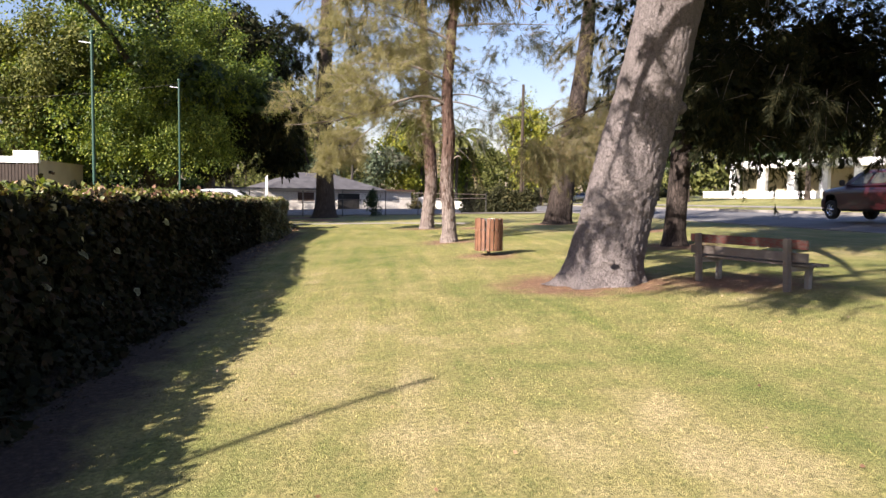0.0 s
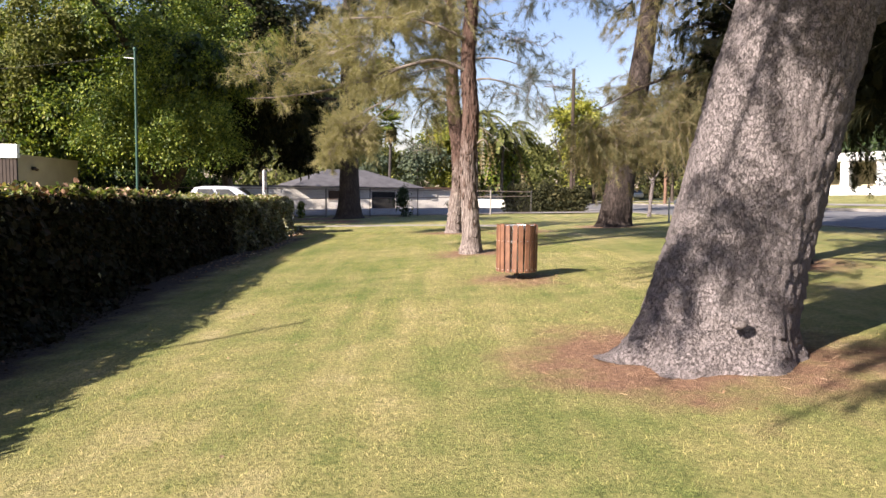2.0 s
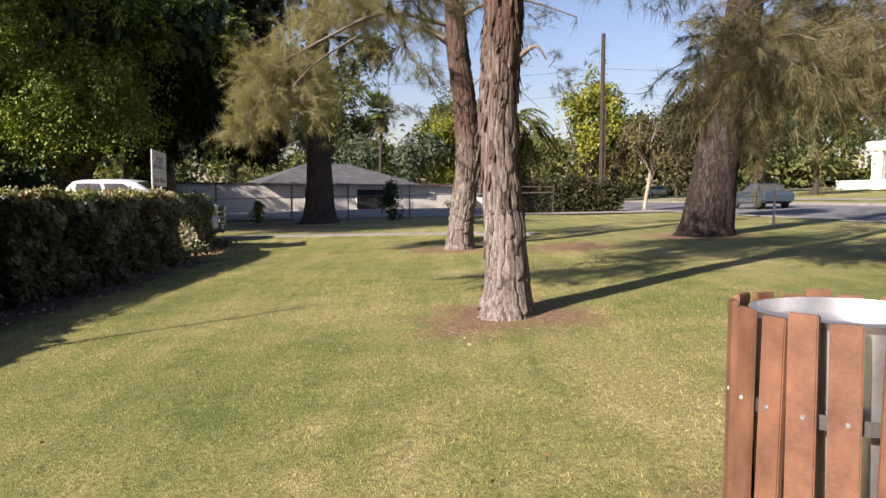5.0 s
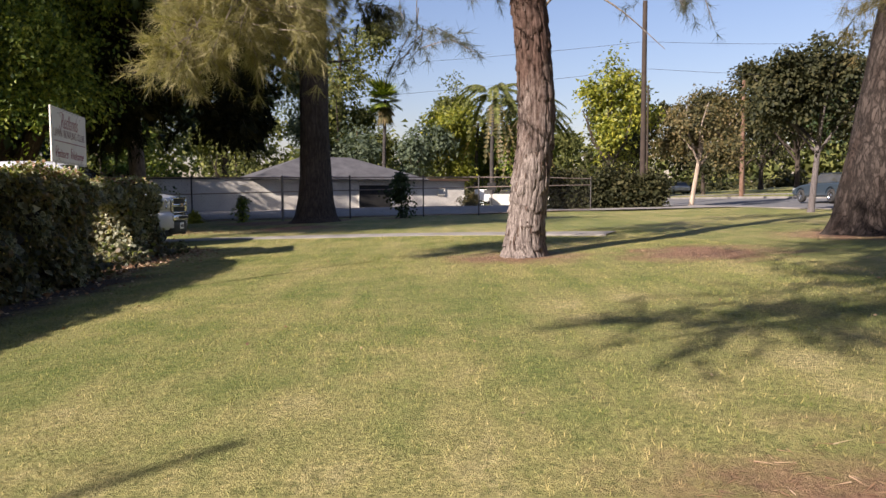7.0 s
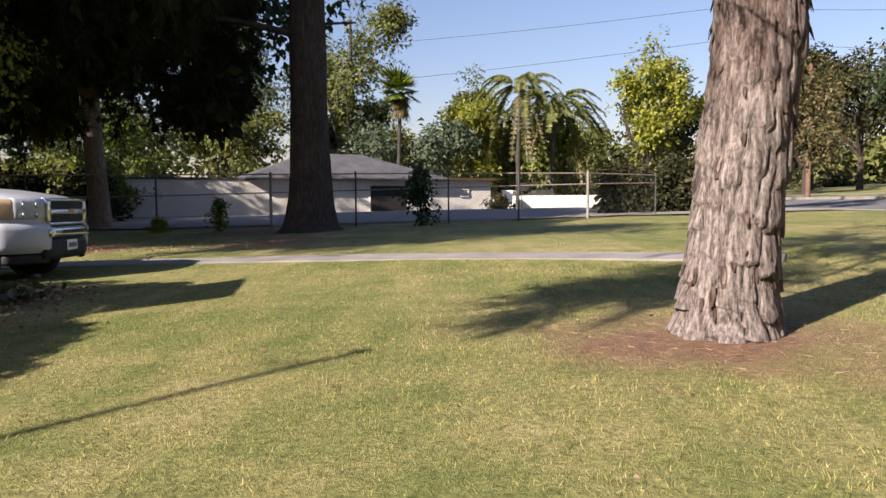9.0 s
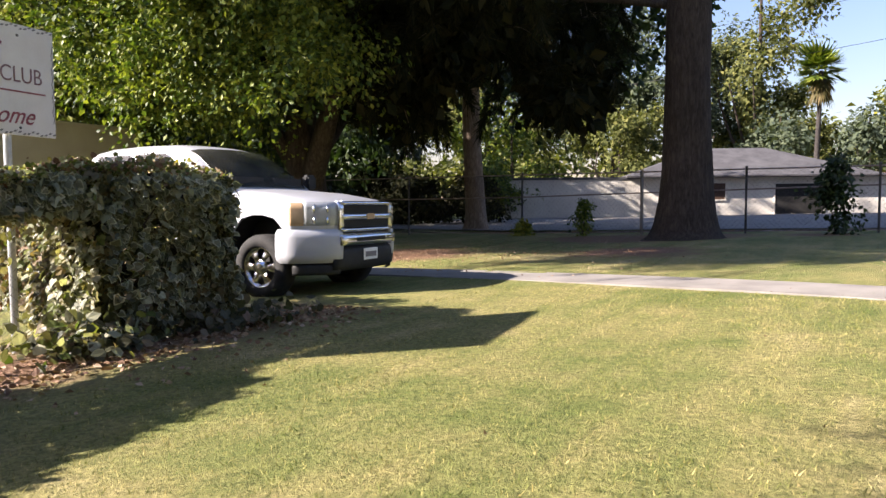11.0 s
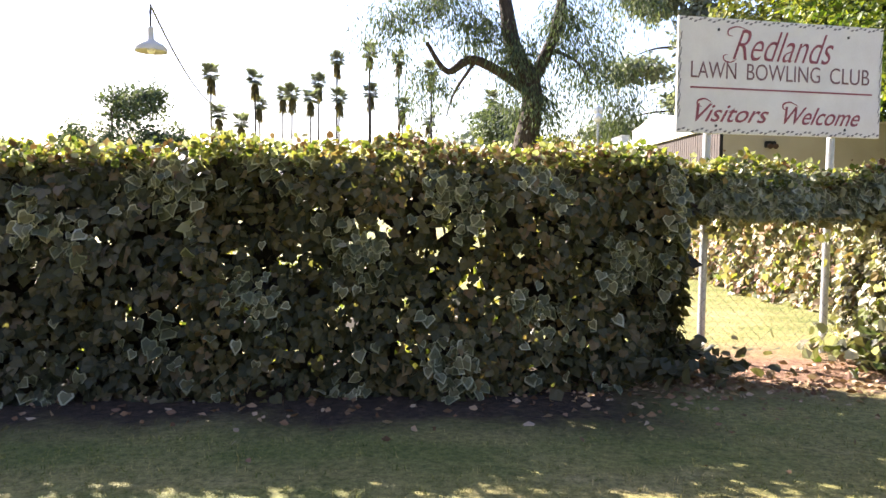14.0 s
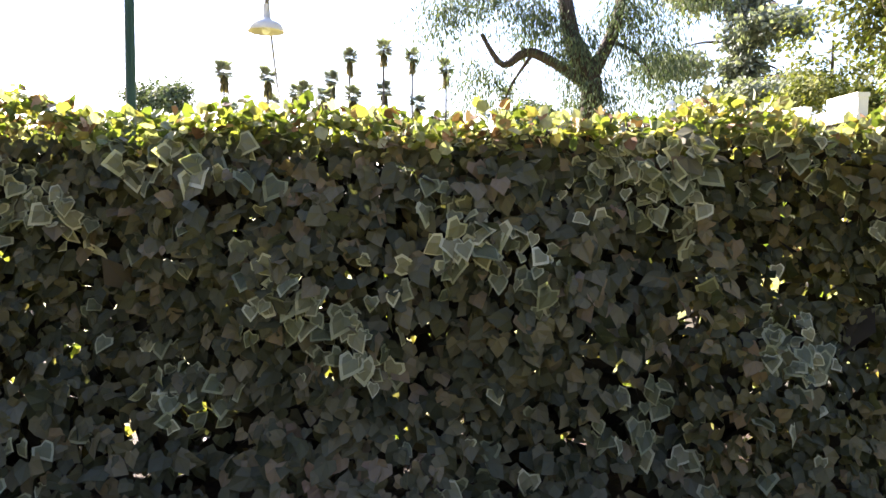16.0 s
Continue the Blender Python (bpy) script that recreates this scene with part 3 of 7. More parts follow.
def plate_bark(seed, cols=11, plate=0.42, depth=0.09, flare=0.15, lobes=5):
    """Long plates of bark in columns, each lifting at its lower end, with furrows between."""
    def f(a, u, p):
        z = p[2]
        wob = 0.75 * noise.noise(Vector((math.cos(a) * 1.6, math.sin(a) * 1.6, z * 1.3 + seed)))
        wob += 0.22 * noise.noise(Vector((math.cos(a) * 5, math.sin(a) * 5, z * 6 + seed)))
        c = a / (2 * math.pi) * cols + wob
        i = math.floor(c)
        fx = c - i
        i %= cols
        q = z / (plate * (0.6 + 0.8 * chance(i, 0, seed))) + 9 * chance(i, 1, seed) + 0.35 * (fx - 0.5) * (chance(i, 2, seed) - 0.5)
        j = math.floor(q)
        h, fz = chance(i, j, seed), q - j
        groove = max(0.0, 1 - min(fx, 1 - fx) / 0.12)
        lift = depth * (0.25 + 1.1 * h) * (1 - fz) ** 0.8
        fine = noise.noise(Vector((math.cos(a) * 9, math.sin(a) * 9, z * 5 + seed)))
        low = max(0.0, 1 - u * 9)
        return 1 + lift - groove * groove * depth * 1.5 + 0.022 * fine + low * low * flare * (0.7 + 0.4 * math.cos(a * lobes + seed))
    return f


def bark_fn(seed, ridge=0.06, flare=0.5, lobes=6, fine=14.0, tall=1.6):
    def f(a, u, p):
        q = Vector((math.cos(a) * fine * 0.32, math.sin(a) * fine * 0.32, p[2] * tall + seed))
        big = noise.noise(Vector((math.cos(a) * 1.3, math.sin(a) * 1.3, p[2] * 0.5 + seed)))
        ridged = 1 - 2 * abs(noise.noise(q))
        low = max(0.0, 1 - u * 7)
        root = low * low * flare * (0.65 + 0.45 * math.cos(a * lobes + seed))
        return 1 + 0.07 * big + ridge * ridged + root
    return f


def both(f, g):
    return lambda a, u, p: f(a, u, p) * g(a, u, p)


def trunk_part(parent, pts, seg, rings, material, rough, label=""):
    path = smooth_path(pts, rings)
    v, f = tube_arrays(path, seg, rough)
    return np_part("trunk", v, f, material, parent, label, True)


def limbs_part(parent, limbs, material, seg=7, name="limb"):
    for pts in limbs:
        v, f = tube_arrays(smooth_path(pts, 4 * len(pts)), seg)
        np_part(name, v, f, material, parent, smooth=True)


# ---- ground, street, paths ----
ROAD = (20.6, 29.2)


def ground_lines(lo, hi, fine_lo, fine_hi, step):
    mid = np.arange(fine_lo, fine_hi + 1e-6, step)
    far = np.array([25.0, 60, 120, 250, 500, 1000, 2000])
    return np.concatenate([(fine_lo - far)[::-1], mid, fine_hi + far])


def sheet(name, xs, ys, z, material, parent=None):
    gx, gy = np.meshgrid(xs, ys, indexing="ij")
    zz = z(gx, gy)
    v = np.stack([gx, gy, zz], -1).reshape(-1, 3)
    i = np.arange(len(xs) * len(ys)).reshape(len(xs), len(ys))
    f = np.stack([i[:-1, :-1], i[1:, :-1], i[1:, 1:], i[:-1, 1:]], -1).reshape(-1, 4)
    return np_part(name, v, f, material, parent, smooth=True)


def land(x, y):
    z = gz(x, y) + 0.025 * np.sin(x * 0.9 + 0.4 * y) * np.sin(y * 0.7)
    inside = (x > ROAD[0] + 0.05) & (x < ROAD[1] - 0.05)
    return np.where(inside, z - 0.4, z)


gxs = np.unique(np.concatenate([ground_lines(0, 0, -60, 100, 1.0), np.array([ROAD[0] + 0.04, ROAD[0] + 0.1, ROAD[1] - 0.1, ROAD[1] - 0.04])]))
ground = tagged(sheet("ground", gxs, ground_lines(0, 0, -40, 130, 1.0), land, M["lawn"]), "mown park lawn, patchy green and straw, rising to the street", "lawn", kind="structure")

rys = np.arange(-120, 320, 4.0)
road = tagged(sheet("road", np.linspace(*ROAD, 6), rys, lambda x, y: gz(x, y) - 0.12, M["asphalt"]), "grey asphalt street beside the park lawn", "street", kind="structure")
for k, x in enumerate(ROAD):
    vs, fs = [], []
    for y in rys:
        z = float(gz(x, y))
        vs += [(x - 0.09, y, z + 0.03), (x + 0.09, y, z + 0.03), (x + 0.09, y, z - 0.3), (x - 0.09, y, z - 0.3)]
    for j in range(len(rys) - 1):
        a, b = 4 * j, 4 * j + 4
        fs += [(a, a + 1, b + 1, b), (a + 1, a + 2, b + 2, b + 1), (a + 3, a, b, b + 3)]
    tagged(np_part("kerb", vs, fs, M["concrete"]), "pale concrete kerb along the street", "kerb", "street kerbs", "structure")
far_walk = tagged(sheet("pavement", np.linspace(31.5, 33.2, 3), rys, lambda x, y: gz(x, y) + 0.03, M["concrete"]), "pale concrete pavement across the street", "pavement", kind="structure")


def strip(name, pts, width, material, lift, thick=0.08):
    path = smooth_path([(x, y, 0, 0) for x, y in pts], 60)[:, :2]
    t = np.gradient(path, axis=0)
    t /= np.linalg.norm(t, axis=1)[:, None]
    nrm = np.stack([-t[:, 1], t[:, 0]], -1)
    vs, fs = [], []
    for p, q in zip(path, nrm):
        a, b = p + q * width / 2, p - q * width / 2
        za, zb = float(gz(*a)) + lift, float(gz(*b)) + lift
        vs += [(*a, za), (*b, zb), (*b, zb - thick), (*a, za - thick)]
    for j in range(len(path) - 1):
        a, b = 4 * j, 4 * j + 4
        fs += [(a, a + 1, b + 1, b), (a + 1, a + 2, b + 2, b + 1), (a + 3, a, b, b + 3)]
    return np_part(name, vs, fs, material)


tagged(strip("path", [(-14, 42.6), (-6, 42.2), (-1, 41.8), (2.5, 41.3), (5, 40.7), (7.4, 39.7), (9.6, 38.6)], 1.05, M["concrete"], 0.02),
       "pale concrete footpath curving over the lawn", "path", kind="structure")
tagged(sheet("yard", np.linspace(-14, 20.4, 20), np.linspace(55.6, 77, 16), lambda x, y: gz(x, y) + 0.06, M["concrete"]), "pale concrete yard behind the wire fence", "yard", kind="structure")


# ---- ivy hedges ----
def ivy_leaves(rng, pos, normal, size, hang=0.7, rim=False, plain=False):
    """Ivy leaves that face along normal; with rim, a pale leaf and a darker heart on it."""
    way = normal * 0.35 + rng.normal(size=pos.shape) * 0.45
    way[:, 2] -= hang
    d = way / np.linalg.norm(way, axis=1)[:, None]
    up = normal + rng.normal(size=pos.shape) * 0.45
    x = np.cross(d, up)
    x /= np.maximum(np.linalg.norm(x, axis=1), 1e-6)[:, None]
    turns = np.stack([x, d, np.cross(x, d)], -1)
    s = size * rng.uniform(0.55, 1.3, len(pos))
    if not rim:
        return cloud(*(IVY if size < 0.09 and not plain else IVY_LOW), pos, turns, s)
    inner = pos + turns[:, :, 1] * (s * 0.09)[:, None] + turns[:, :, 2] * (s * 0.03)[:, None]
    return cloud(*IVY, pos, turns, s), cloud(*IVY, inner, turns, s * rng.uniform(0.70, 0.84, len(pos)))


def wobble(a, b, seed):
    return 0.08 * np.sin(a * 2.1 + seed) * np.cos(b * 2.3 + a) + 0.06 * np.sin(a * 5.3 + b * 3.1 + seed) + 0.05 * np.sin(b * 6.1 + a * 1.3) + 0.04 * np.sin(a * 11.3 - b * 8.7)


def face_points(rng, n, u0, u1, v0, v1):
    return rng.uniform(u0, u1, n), rng.uniform(v0, v1, n)


def bulge(y):
    """How far the hedge swells over the lawn."""
    return np.interp(y, [0, 8, 14, 19, 24, 27, 29, 32, 33.2, 33.8], [0.85, 0.75, 0.5, 0.1, 0.05, 0.2, 0.38, 0.38, 0.2, 0.0])


def sag(y):
    """The hedge's top dips a little along the way."""
    return np.interp(y, [20, 25, 27.5, 31], [0, -0.02, -0.03, 0])


def gaps(y, z):
    """Thin places in the hedge near its end, where specks of light come through."""
    slow = np.sin(y * 1.9 + 0.6) * np.sin(z * 3.1 + y * 0.8)
    quick = np.sin(y * 15.0 + 2.5 * np.sin(z * 8.0)) * np.sin(z * 19.0 + 2.0 * np.sin(y * 11.0))
    return (y > 25.5) & (y < 33.5) & (z < 1.5) & (z > 0.35) & (quick > 0.80 - 0.42 * slow - 0.22 * np.clip((y - 30.8) / 2, 0, 1))


def clusters(y, z):
    """Where the pale-edged leaves gather."""
    return np.clip(-0.12 + 1.5 * np.sin(y * 5.1 + 1.0) * np.sin(z * 6.3 + y * 2.1) + 0.5 * np.sin(y * 11.0 + z * 7.0) * np.sin(z * 9.0), 0.04, 2.0)


def hedge_run(parent, seed, y0, y1, x0, x1, ztop, size, dens, zlow=None, ends=(True, True), core=400, leaf="ivy", light=0.16, hearts=1.0):
    """A clipped ivy hedge along y: leaves on its two faces, its top and its ends, stems and a dark filling against
    light inside.
    """
    rng = np.random.default_rng(seed)
    length = y1 - y0
    zb = lambda x, y: gz(x, y) - 0.03 if zlow is None else np.full_like(y, zlow)
    side, pale, top, hearts_of = [], [], [], []
    for x, nx in ((x1, 1.0), (x0, -1.0)):
        n = int(dens * length * (1.6 if nx > 0 else 0.6 if y1 > 27 else 0.15))
        y, h = face_points(rng, n, y0, y1, 0, 1)
        z = zb(x, y) + h * (ztop + sag(y) - zb(x, y))
        thin = np.sin(y * 3.7 + seed) * np.sin(z * 7.0 + y) > np.where(y > 28.5, 0.88, 0.95)
        keep = ~thin | (rng.uniform(size=n) < 0.25)
        keep &= ~gaps(y, z) | (rng.uniform(size=n) < 0.12)
        y, z = y[keep], z[keep]
        depth = np.abs(rng.normal(size=len(y))) * 0.07
        round_top = 0.12 * np.clip((z - ztop + 0.25) / 0.25, 0, 1) ** 2
        swell = bulge(y) * (1 + 0.55 * np.clip(1 - h[keep] * 1.6, 0, 1) ** 2) if nx > 0 else 0.0
        p = np.stack([x + swell + nx * (wobble(y, z, seed) - depth - round_top), y, z], -1)
        nm = np.tile([nx, 0.0, 0.25], (len(y), 1))
        # more pale leaves higher and further on: variegation, plus brightness put into colour
        pale_share = light * (0.4 + 1.2 * np.clip((y - 24) / 12, 0, 1)) * (0.55 + 0.9 * np.clip((z - 0.5) / 1.2, 0, 1))
        pale_share = pale_share * np.where(y < 33.6, clusters(y, z), 1.0)
        bright = rng.uniform(size=len(y)) < pale_share
        # the back face takes the sun-toned leaves, to add glow through the gaps
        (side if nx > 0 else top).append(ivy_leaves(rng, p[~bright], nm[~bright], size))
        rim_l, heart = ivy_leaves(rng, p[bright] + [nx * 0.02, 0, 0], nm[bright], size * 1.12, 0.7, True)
        pale.append(rim_l)
        hv, hf = heart
        some = rng.uniform(size=len(hv) // 8) < hearts
        hearts_of.append((hv, hf.reshape(-1, 6, 3)[some].reshape(-1, 3)))
    n = int(dens * (2.0 if size < 0.09 else 1.3) * length * (x1 - x0 + 1.3 * float(np.mean(bulge(np.linspace(y0, y1, 20))))))
    y, x = face_points(rng, n, y0, y1, x0 + 0.02, x1 - 0.02)
    x = x + bulge(y) * (x - x0) / (x1 - x0)
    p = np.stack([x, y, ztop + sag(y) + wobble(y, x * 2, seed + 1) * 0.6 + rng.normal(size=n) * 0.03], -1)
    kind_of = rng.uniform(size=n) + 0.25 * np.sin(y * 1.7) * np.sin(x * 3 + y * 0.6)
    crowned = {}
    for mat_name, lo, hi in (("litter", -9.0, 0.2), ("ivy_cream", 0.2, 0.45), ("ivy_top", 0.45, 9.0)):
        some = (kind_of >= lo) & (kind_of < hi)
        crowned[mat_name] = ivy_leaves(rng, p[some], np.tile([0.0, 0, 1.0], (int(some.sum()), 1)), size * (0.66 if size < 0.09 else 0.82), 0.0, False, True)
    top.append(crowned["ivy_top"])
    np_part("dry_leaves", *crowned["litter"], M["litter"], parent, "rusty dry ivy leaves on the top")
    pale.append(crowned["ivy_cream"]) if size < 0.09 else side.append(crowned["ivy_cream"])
    n = int(length * 7)
    for yy in rng.uniform(y0, y1, n):
        if math.sin(yy * 2.3) + rng.normal() * 0.5 < 0.1:
            continue
        k = int(rng.integers(4, 9))
        tall = rng.uniform(0.02, 0.11)
        at = np.array([rng.uniform(x0 + 0.1, x1 - 0.05) + float(bulge(yy)) * 0.6, yy, ztop + float(sag(yy)) + 0.02])
        p = at + np.linspace(0, 1, k)[:, None] * np.array([rng.normal() * 0.03, rng.normal() * 0.03, tall]) + rng.normal(size=(k, 3)) * 0.018
        top.append(ivy_leaves(rng, p, rng.normal(size=(k, 3)), size * 0.68, -0.5, False, True))
    for y, ny, on in ((y0, -1.0, ends[0]), (y1, 1.0, ends[1])):
        if on:
            n = int(dens * (x1 - x0) * 2.4)
            x, h = face_points(rng, n, x0, x1, 0, 1)
            zz = zb(x, np.full(n, y))
            p = np.stack([x, y + ny * (wobble(x, h, seed) - np.abs(rng.normal(size=n)) * 0.06), zz + h * (ztop - zz)], -1)
            side.append(ivy_leaves(rng, p, np.tile([0, ny, 0.25], (n, 1)), size))
    n = int(dens * 0.5 * length)
    yy = rng.uniform(y0, y1, n)
    zz = zb(x0, yy) + rng.uniform(0.02, 0.95, n) * (ztop - zb(x0, yy))
    keep = ~gaps(yy, zz)
    yy, zz, n = yy[keep], zz[keep], int(keep.sum())
    p = np.stack([rng.uniform(x0 + 0.12, x1 - 0.10, n) + bulge(yy) * rng.uniform(0, 1, n) * (ztop > 1.8), yy, zz], -1)
    side.append(ivy_leaves(rng, p, rng.normal(size=(n, 3)), size * 1.1))
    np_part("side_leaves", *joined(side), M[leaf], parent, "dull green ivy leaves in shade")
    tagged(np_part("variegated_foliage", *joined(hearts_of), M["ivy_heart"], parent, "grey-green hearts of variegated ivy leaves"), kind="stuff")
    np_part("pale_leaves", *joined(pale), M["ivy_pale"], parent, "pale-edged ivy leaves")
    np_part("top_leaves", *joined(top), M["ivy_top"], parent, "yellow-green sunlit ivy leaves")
    n = int(length * core)
    yy = rng.uniform(y0, y1, n)
    zz = zb(x0, yy) + rng.uniform(0.0, 0.86, n) * (ztop - zb(x0, yy))
    keep = ~gaps(yy, zz)
    yy, zz = yy[keep], zz[keep]
    n = len(yy)
    p = np.stack([(x0 + x1) / 2 + rng.normal(size=n) * 0.06 + bulge(yy) * rng.uniform(0, 1, n) * (ztop > 1.8), yy, zz], -1)
    # added dark filling: keeps the inside black and light from leaking through
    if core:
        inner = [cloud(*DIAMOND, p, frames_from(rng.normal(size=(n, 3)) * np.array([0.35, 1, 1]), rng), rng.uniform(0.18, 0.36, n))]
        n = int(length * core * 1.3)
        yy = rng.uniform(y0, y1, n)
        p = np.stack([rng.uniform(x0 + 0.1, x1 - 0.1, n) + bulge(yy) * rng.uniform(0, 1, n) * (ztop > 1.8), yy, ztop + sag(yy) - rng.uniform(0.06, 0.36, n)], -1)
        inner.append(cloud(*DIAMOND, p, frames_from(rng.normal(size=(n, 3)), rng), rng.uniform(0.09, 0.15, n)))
        np_part("dark_filling", *joined(inner), M["ivy_core"], parent, "dry brown leaves and twigs inside")
    stems = []
    for _ in range(int(length * 5)):
        y, x = rng.uniform(y0 + 0.2, y1 - 0.35), rng.uniform(x0 + 0.15, x1 - 0.15)
        z0 = float(zb(x, np.array([y]))[0])
        pts = [(x + rng.normal() * 0.08, y + rng.normal() * 0.12, z0 + (ztop - z0) * h, 0.014 - 0.008 * h) for h in (0, 0.35, 0.7, 0.95)]
        stems.append(tube_arrays(smooth_path(pts, 7), 4))
    tagged(np_part("stemwork", *joined(stems), M["bark_dark"], parent, "woody brown ivy stems"), kind="stuff")


hedge = thing("hedge", "long clipped ivy hedge, dark on its shaded face, sunlit on top", "hedge")
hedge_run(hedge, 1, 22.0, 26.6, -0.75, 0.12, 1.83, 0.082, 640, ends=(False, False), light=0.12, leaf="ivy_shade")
hedge_run(hedge, 9, 26.5, 30.6, -0.45, 0.12, 1.815, 0.078, 900, ends=(False, False), light=0.5, core=260)
hedge_run(hedge, 6, 30.5, 33.75, -0.40, 0.12, 1.815, 0.068, 1120, ends=(False, True), light=0.5, leaf="ivy_warm", core=170)
# near run, its shaded face painted with the darker ivy
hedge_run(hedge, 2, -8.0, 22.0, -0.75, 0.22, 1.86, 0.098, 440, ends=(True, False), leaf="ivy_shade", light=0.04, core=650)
rng = np.random.default_rng(72)
y = rng.uniform(-7, 19, 6200)
reach = np.interp(y, [-7, 6, 11, 15, 19], [1.85, 1.78, 1.66, 1.2, 0.6]) + 0.10 * np.sin(y * 2.7) + 0.06 * np.sin(y * 7.1)
x = reach - 0.85 * rng.uniform(0, 1, 6200) ** 1.3
p = np.stack([x, y, gz(x, y) + 0.03 + np.clip(reach - x, 0, 1) * rng.uniform(0, 0.45, 6200)], -1)
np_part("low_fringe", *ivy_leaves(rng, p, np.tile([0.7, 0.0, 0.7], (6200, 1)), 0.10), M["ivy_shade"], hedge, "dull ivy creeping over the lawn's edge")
y = rng.uniform(-7, 19, 5000)
x = np.interp(y, [-7, 6, 11, 15, 19], [1.6, 1.55, 1.4, 1.0, 0.4]) + np.abs(rng.normal(size=5000)) * 0.2
p = np.stack([x, y, gz(x, y) + 0.025], -1)
np_part("dark_litter", *cloud(*DIAMOND, p, frames_from(rng.normal(size=(5000, 3)) * np.array([1, 1, 0.15]), rng), rng.uniform(0.025, 0.065, 5000)), M["ivy_core"], hedge, "dry brown leaves along the hedge's foot")
hedge_run(hedge, 3, 33.6, 35.75, -0.62, -0.12, 1.76, 0.066, 1050, zlow=1.45, core=0, light=0.5, hearts=0.8, leaf="ivy_warm")
rng = np.random.default_rng(8)
yy = rng.uniform(33.7, 35.5, 420)
p = np.stack([rng.uniform(-0.6, -0.1, 420), yy, 1.50 - np.abs(rng.normal(size=420)) * 0.13 * (0.6 + np.sin(yy * 7.0) ** 2)], -1)
np_part("hanging_leaves", *ivy_leaves(rng, p, rng.normal(size=(420, 3)), 0.062), M["ivy_cream"], hedge)
hedge_end = thing("hedge", "short ivy hedge end with pale variegated leaves beside the sign", "hedge")
hedge_run(hedge_end, 4, 35.62, 36.95, -0.85, 0.0, 1.79, 0.068, 1150, core=60, light=0.42, hearts=0.9, leaf="ivy_warm")
# the flank that slopes down beside the gap: variegated leaves, paled for the sun on it
rng = np.random.default_rng(14)
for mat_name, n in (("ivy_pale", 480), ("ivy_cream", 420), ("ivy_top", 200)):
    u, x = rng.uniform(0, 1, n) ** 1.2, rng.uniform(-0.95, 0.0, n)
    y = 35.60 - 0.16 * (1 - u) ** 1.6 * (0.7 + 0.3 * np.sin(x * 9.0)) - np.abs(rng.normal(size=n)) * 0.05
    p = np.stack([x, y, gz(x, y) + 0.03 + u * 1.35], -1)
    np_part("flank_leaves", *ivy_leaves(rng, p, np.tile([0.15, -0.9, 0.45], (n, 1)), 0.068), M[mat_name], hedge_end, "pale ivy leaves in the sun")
hedge_back = thing("hedge", "sunlit ivy hedge behind the club sign, yellowing and pale", "hedge")


def cross_hedge(parent, seed, x0, x1, y0, y1, ztop, size, dens):
    """A lower ivy hedge along x."""
    rng = np.random.default_rng(seed)
    for name, mat_name, share in (("sunlit_leaves", "ivy_cream", 0.5), ("green_leaves", "ivy_top", 0.2), ("dry_leaves", "litter", 0.3)):
        out = []
        for y, ny in ((y0, -1.0), (y1, 1.0)):
            n = int(dens * (x1 - x0) * (ztop - 0.2) * share)
            x = rng.uniform(x0, x1, n)
            z = gz(x, y) + rng.uniform(0, 1, n) * (ztop - gz(x, y))
            p = np.stack([x, y + ny * (wobble(x, z, seed) - np.abs(rng.normal(size=n)) * 0.06), z], -1)
            out.append(ivy_leaves(rng, p, np.tile([0, ny, 0.25], (n, 1)), size))
        n = int(dens * (x1 - x0) * (y1 - y0) * share)
        p = np.stack([rng.uniform(x0, x1, n), rng.uniform(y0, y1, n), ztop + rng.normal(size=n) * 0.05], -1)
        out.append(ivy_leaves(rng, p, np.tile([0, 0, 1.0], (n, 1)), size, 0.0))
        np_part(name, *joined(out), M[mat_name], parent)


cross_hedge(hedge_back, 7, -13.0, -0.8, 36.9, 37.6, 1.50, 0.10, 420)

ground_ivy = thing("ivy", "low ivy trailing over bare earth under the sign", "ivy", kind="stuff")
rng = np.random.default_rng(11)
for seedx, (cx, cy, rx, ry, n, mat_name) in enumerate([(0.1, 33.5, 0.35, 0.7, 420, "ivy"), (-0.12, 35.5, 0.42, 0.42, 460, "ivy"), (-0.15, 35.45, 0.42, 0.42, 120, "ivy_pale"), (-0.1, 35.5, 0.4, 0.4, 90, "ivy_top"), (0.2, 36.9, 0.25, 0.7, 260, "ivy")]):
    x, y = cx + rng.normal(size=n) * rx * 0.55, cy + rng.normal(size=n) * ry * 0.55
    p = np.stack([x, y, gz(x, y) + np.abs(rng.normal(size=n)) * 0.09 + 0.04], -1)
    np_part("leaves", *ivy_leaves(rng, p, np.tile([0.4, 0, 0.9], (n, 1)), 0.09, 0.2), M[mat_name], ground_ivy)


# ---- trees ----
def tree(name, label, x, y, trunk, seg, rings, bark, rough=None, limbs=(), crowns=(), group="park trees", limb_bark=None):
    """trunk and limbs in metres from the foot; crowns are arrays in the world."""
    z = float(gz(x, y))
    ob = thing(name, label, "tree", x, y, z, group=group)
    trunk_part(ob, trunk, seg, rings, M[bark], rough)
    if limbs:
        limbs_part(ob, limbs, M[limb_bark or bark])
    if TWIGS:
        v, f = joined(TWIGS)
        TWIGS.clear()
        tagged(np_part("twigwork", v - np.array([x, y, z]), f, M["bark_twig"], ob, "pale bare twigs"), kind="stuff")
    for (v, f), mat_name in crowns:
        np_part("crown", v - np.array([x, y, z]), f, M[mat_name], ob)
    return ob


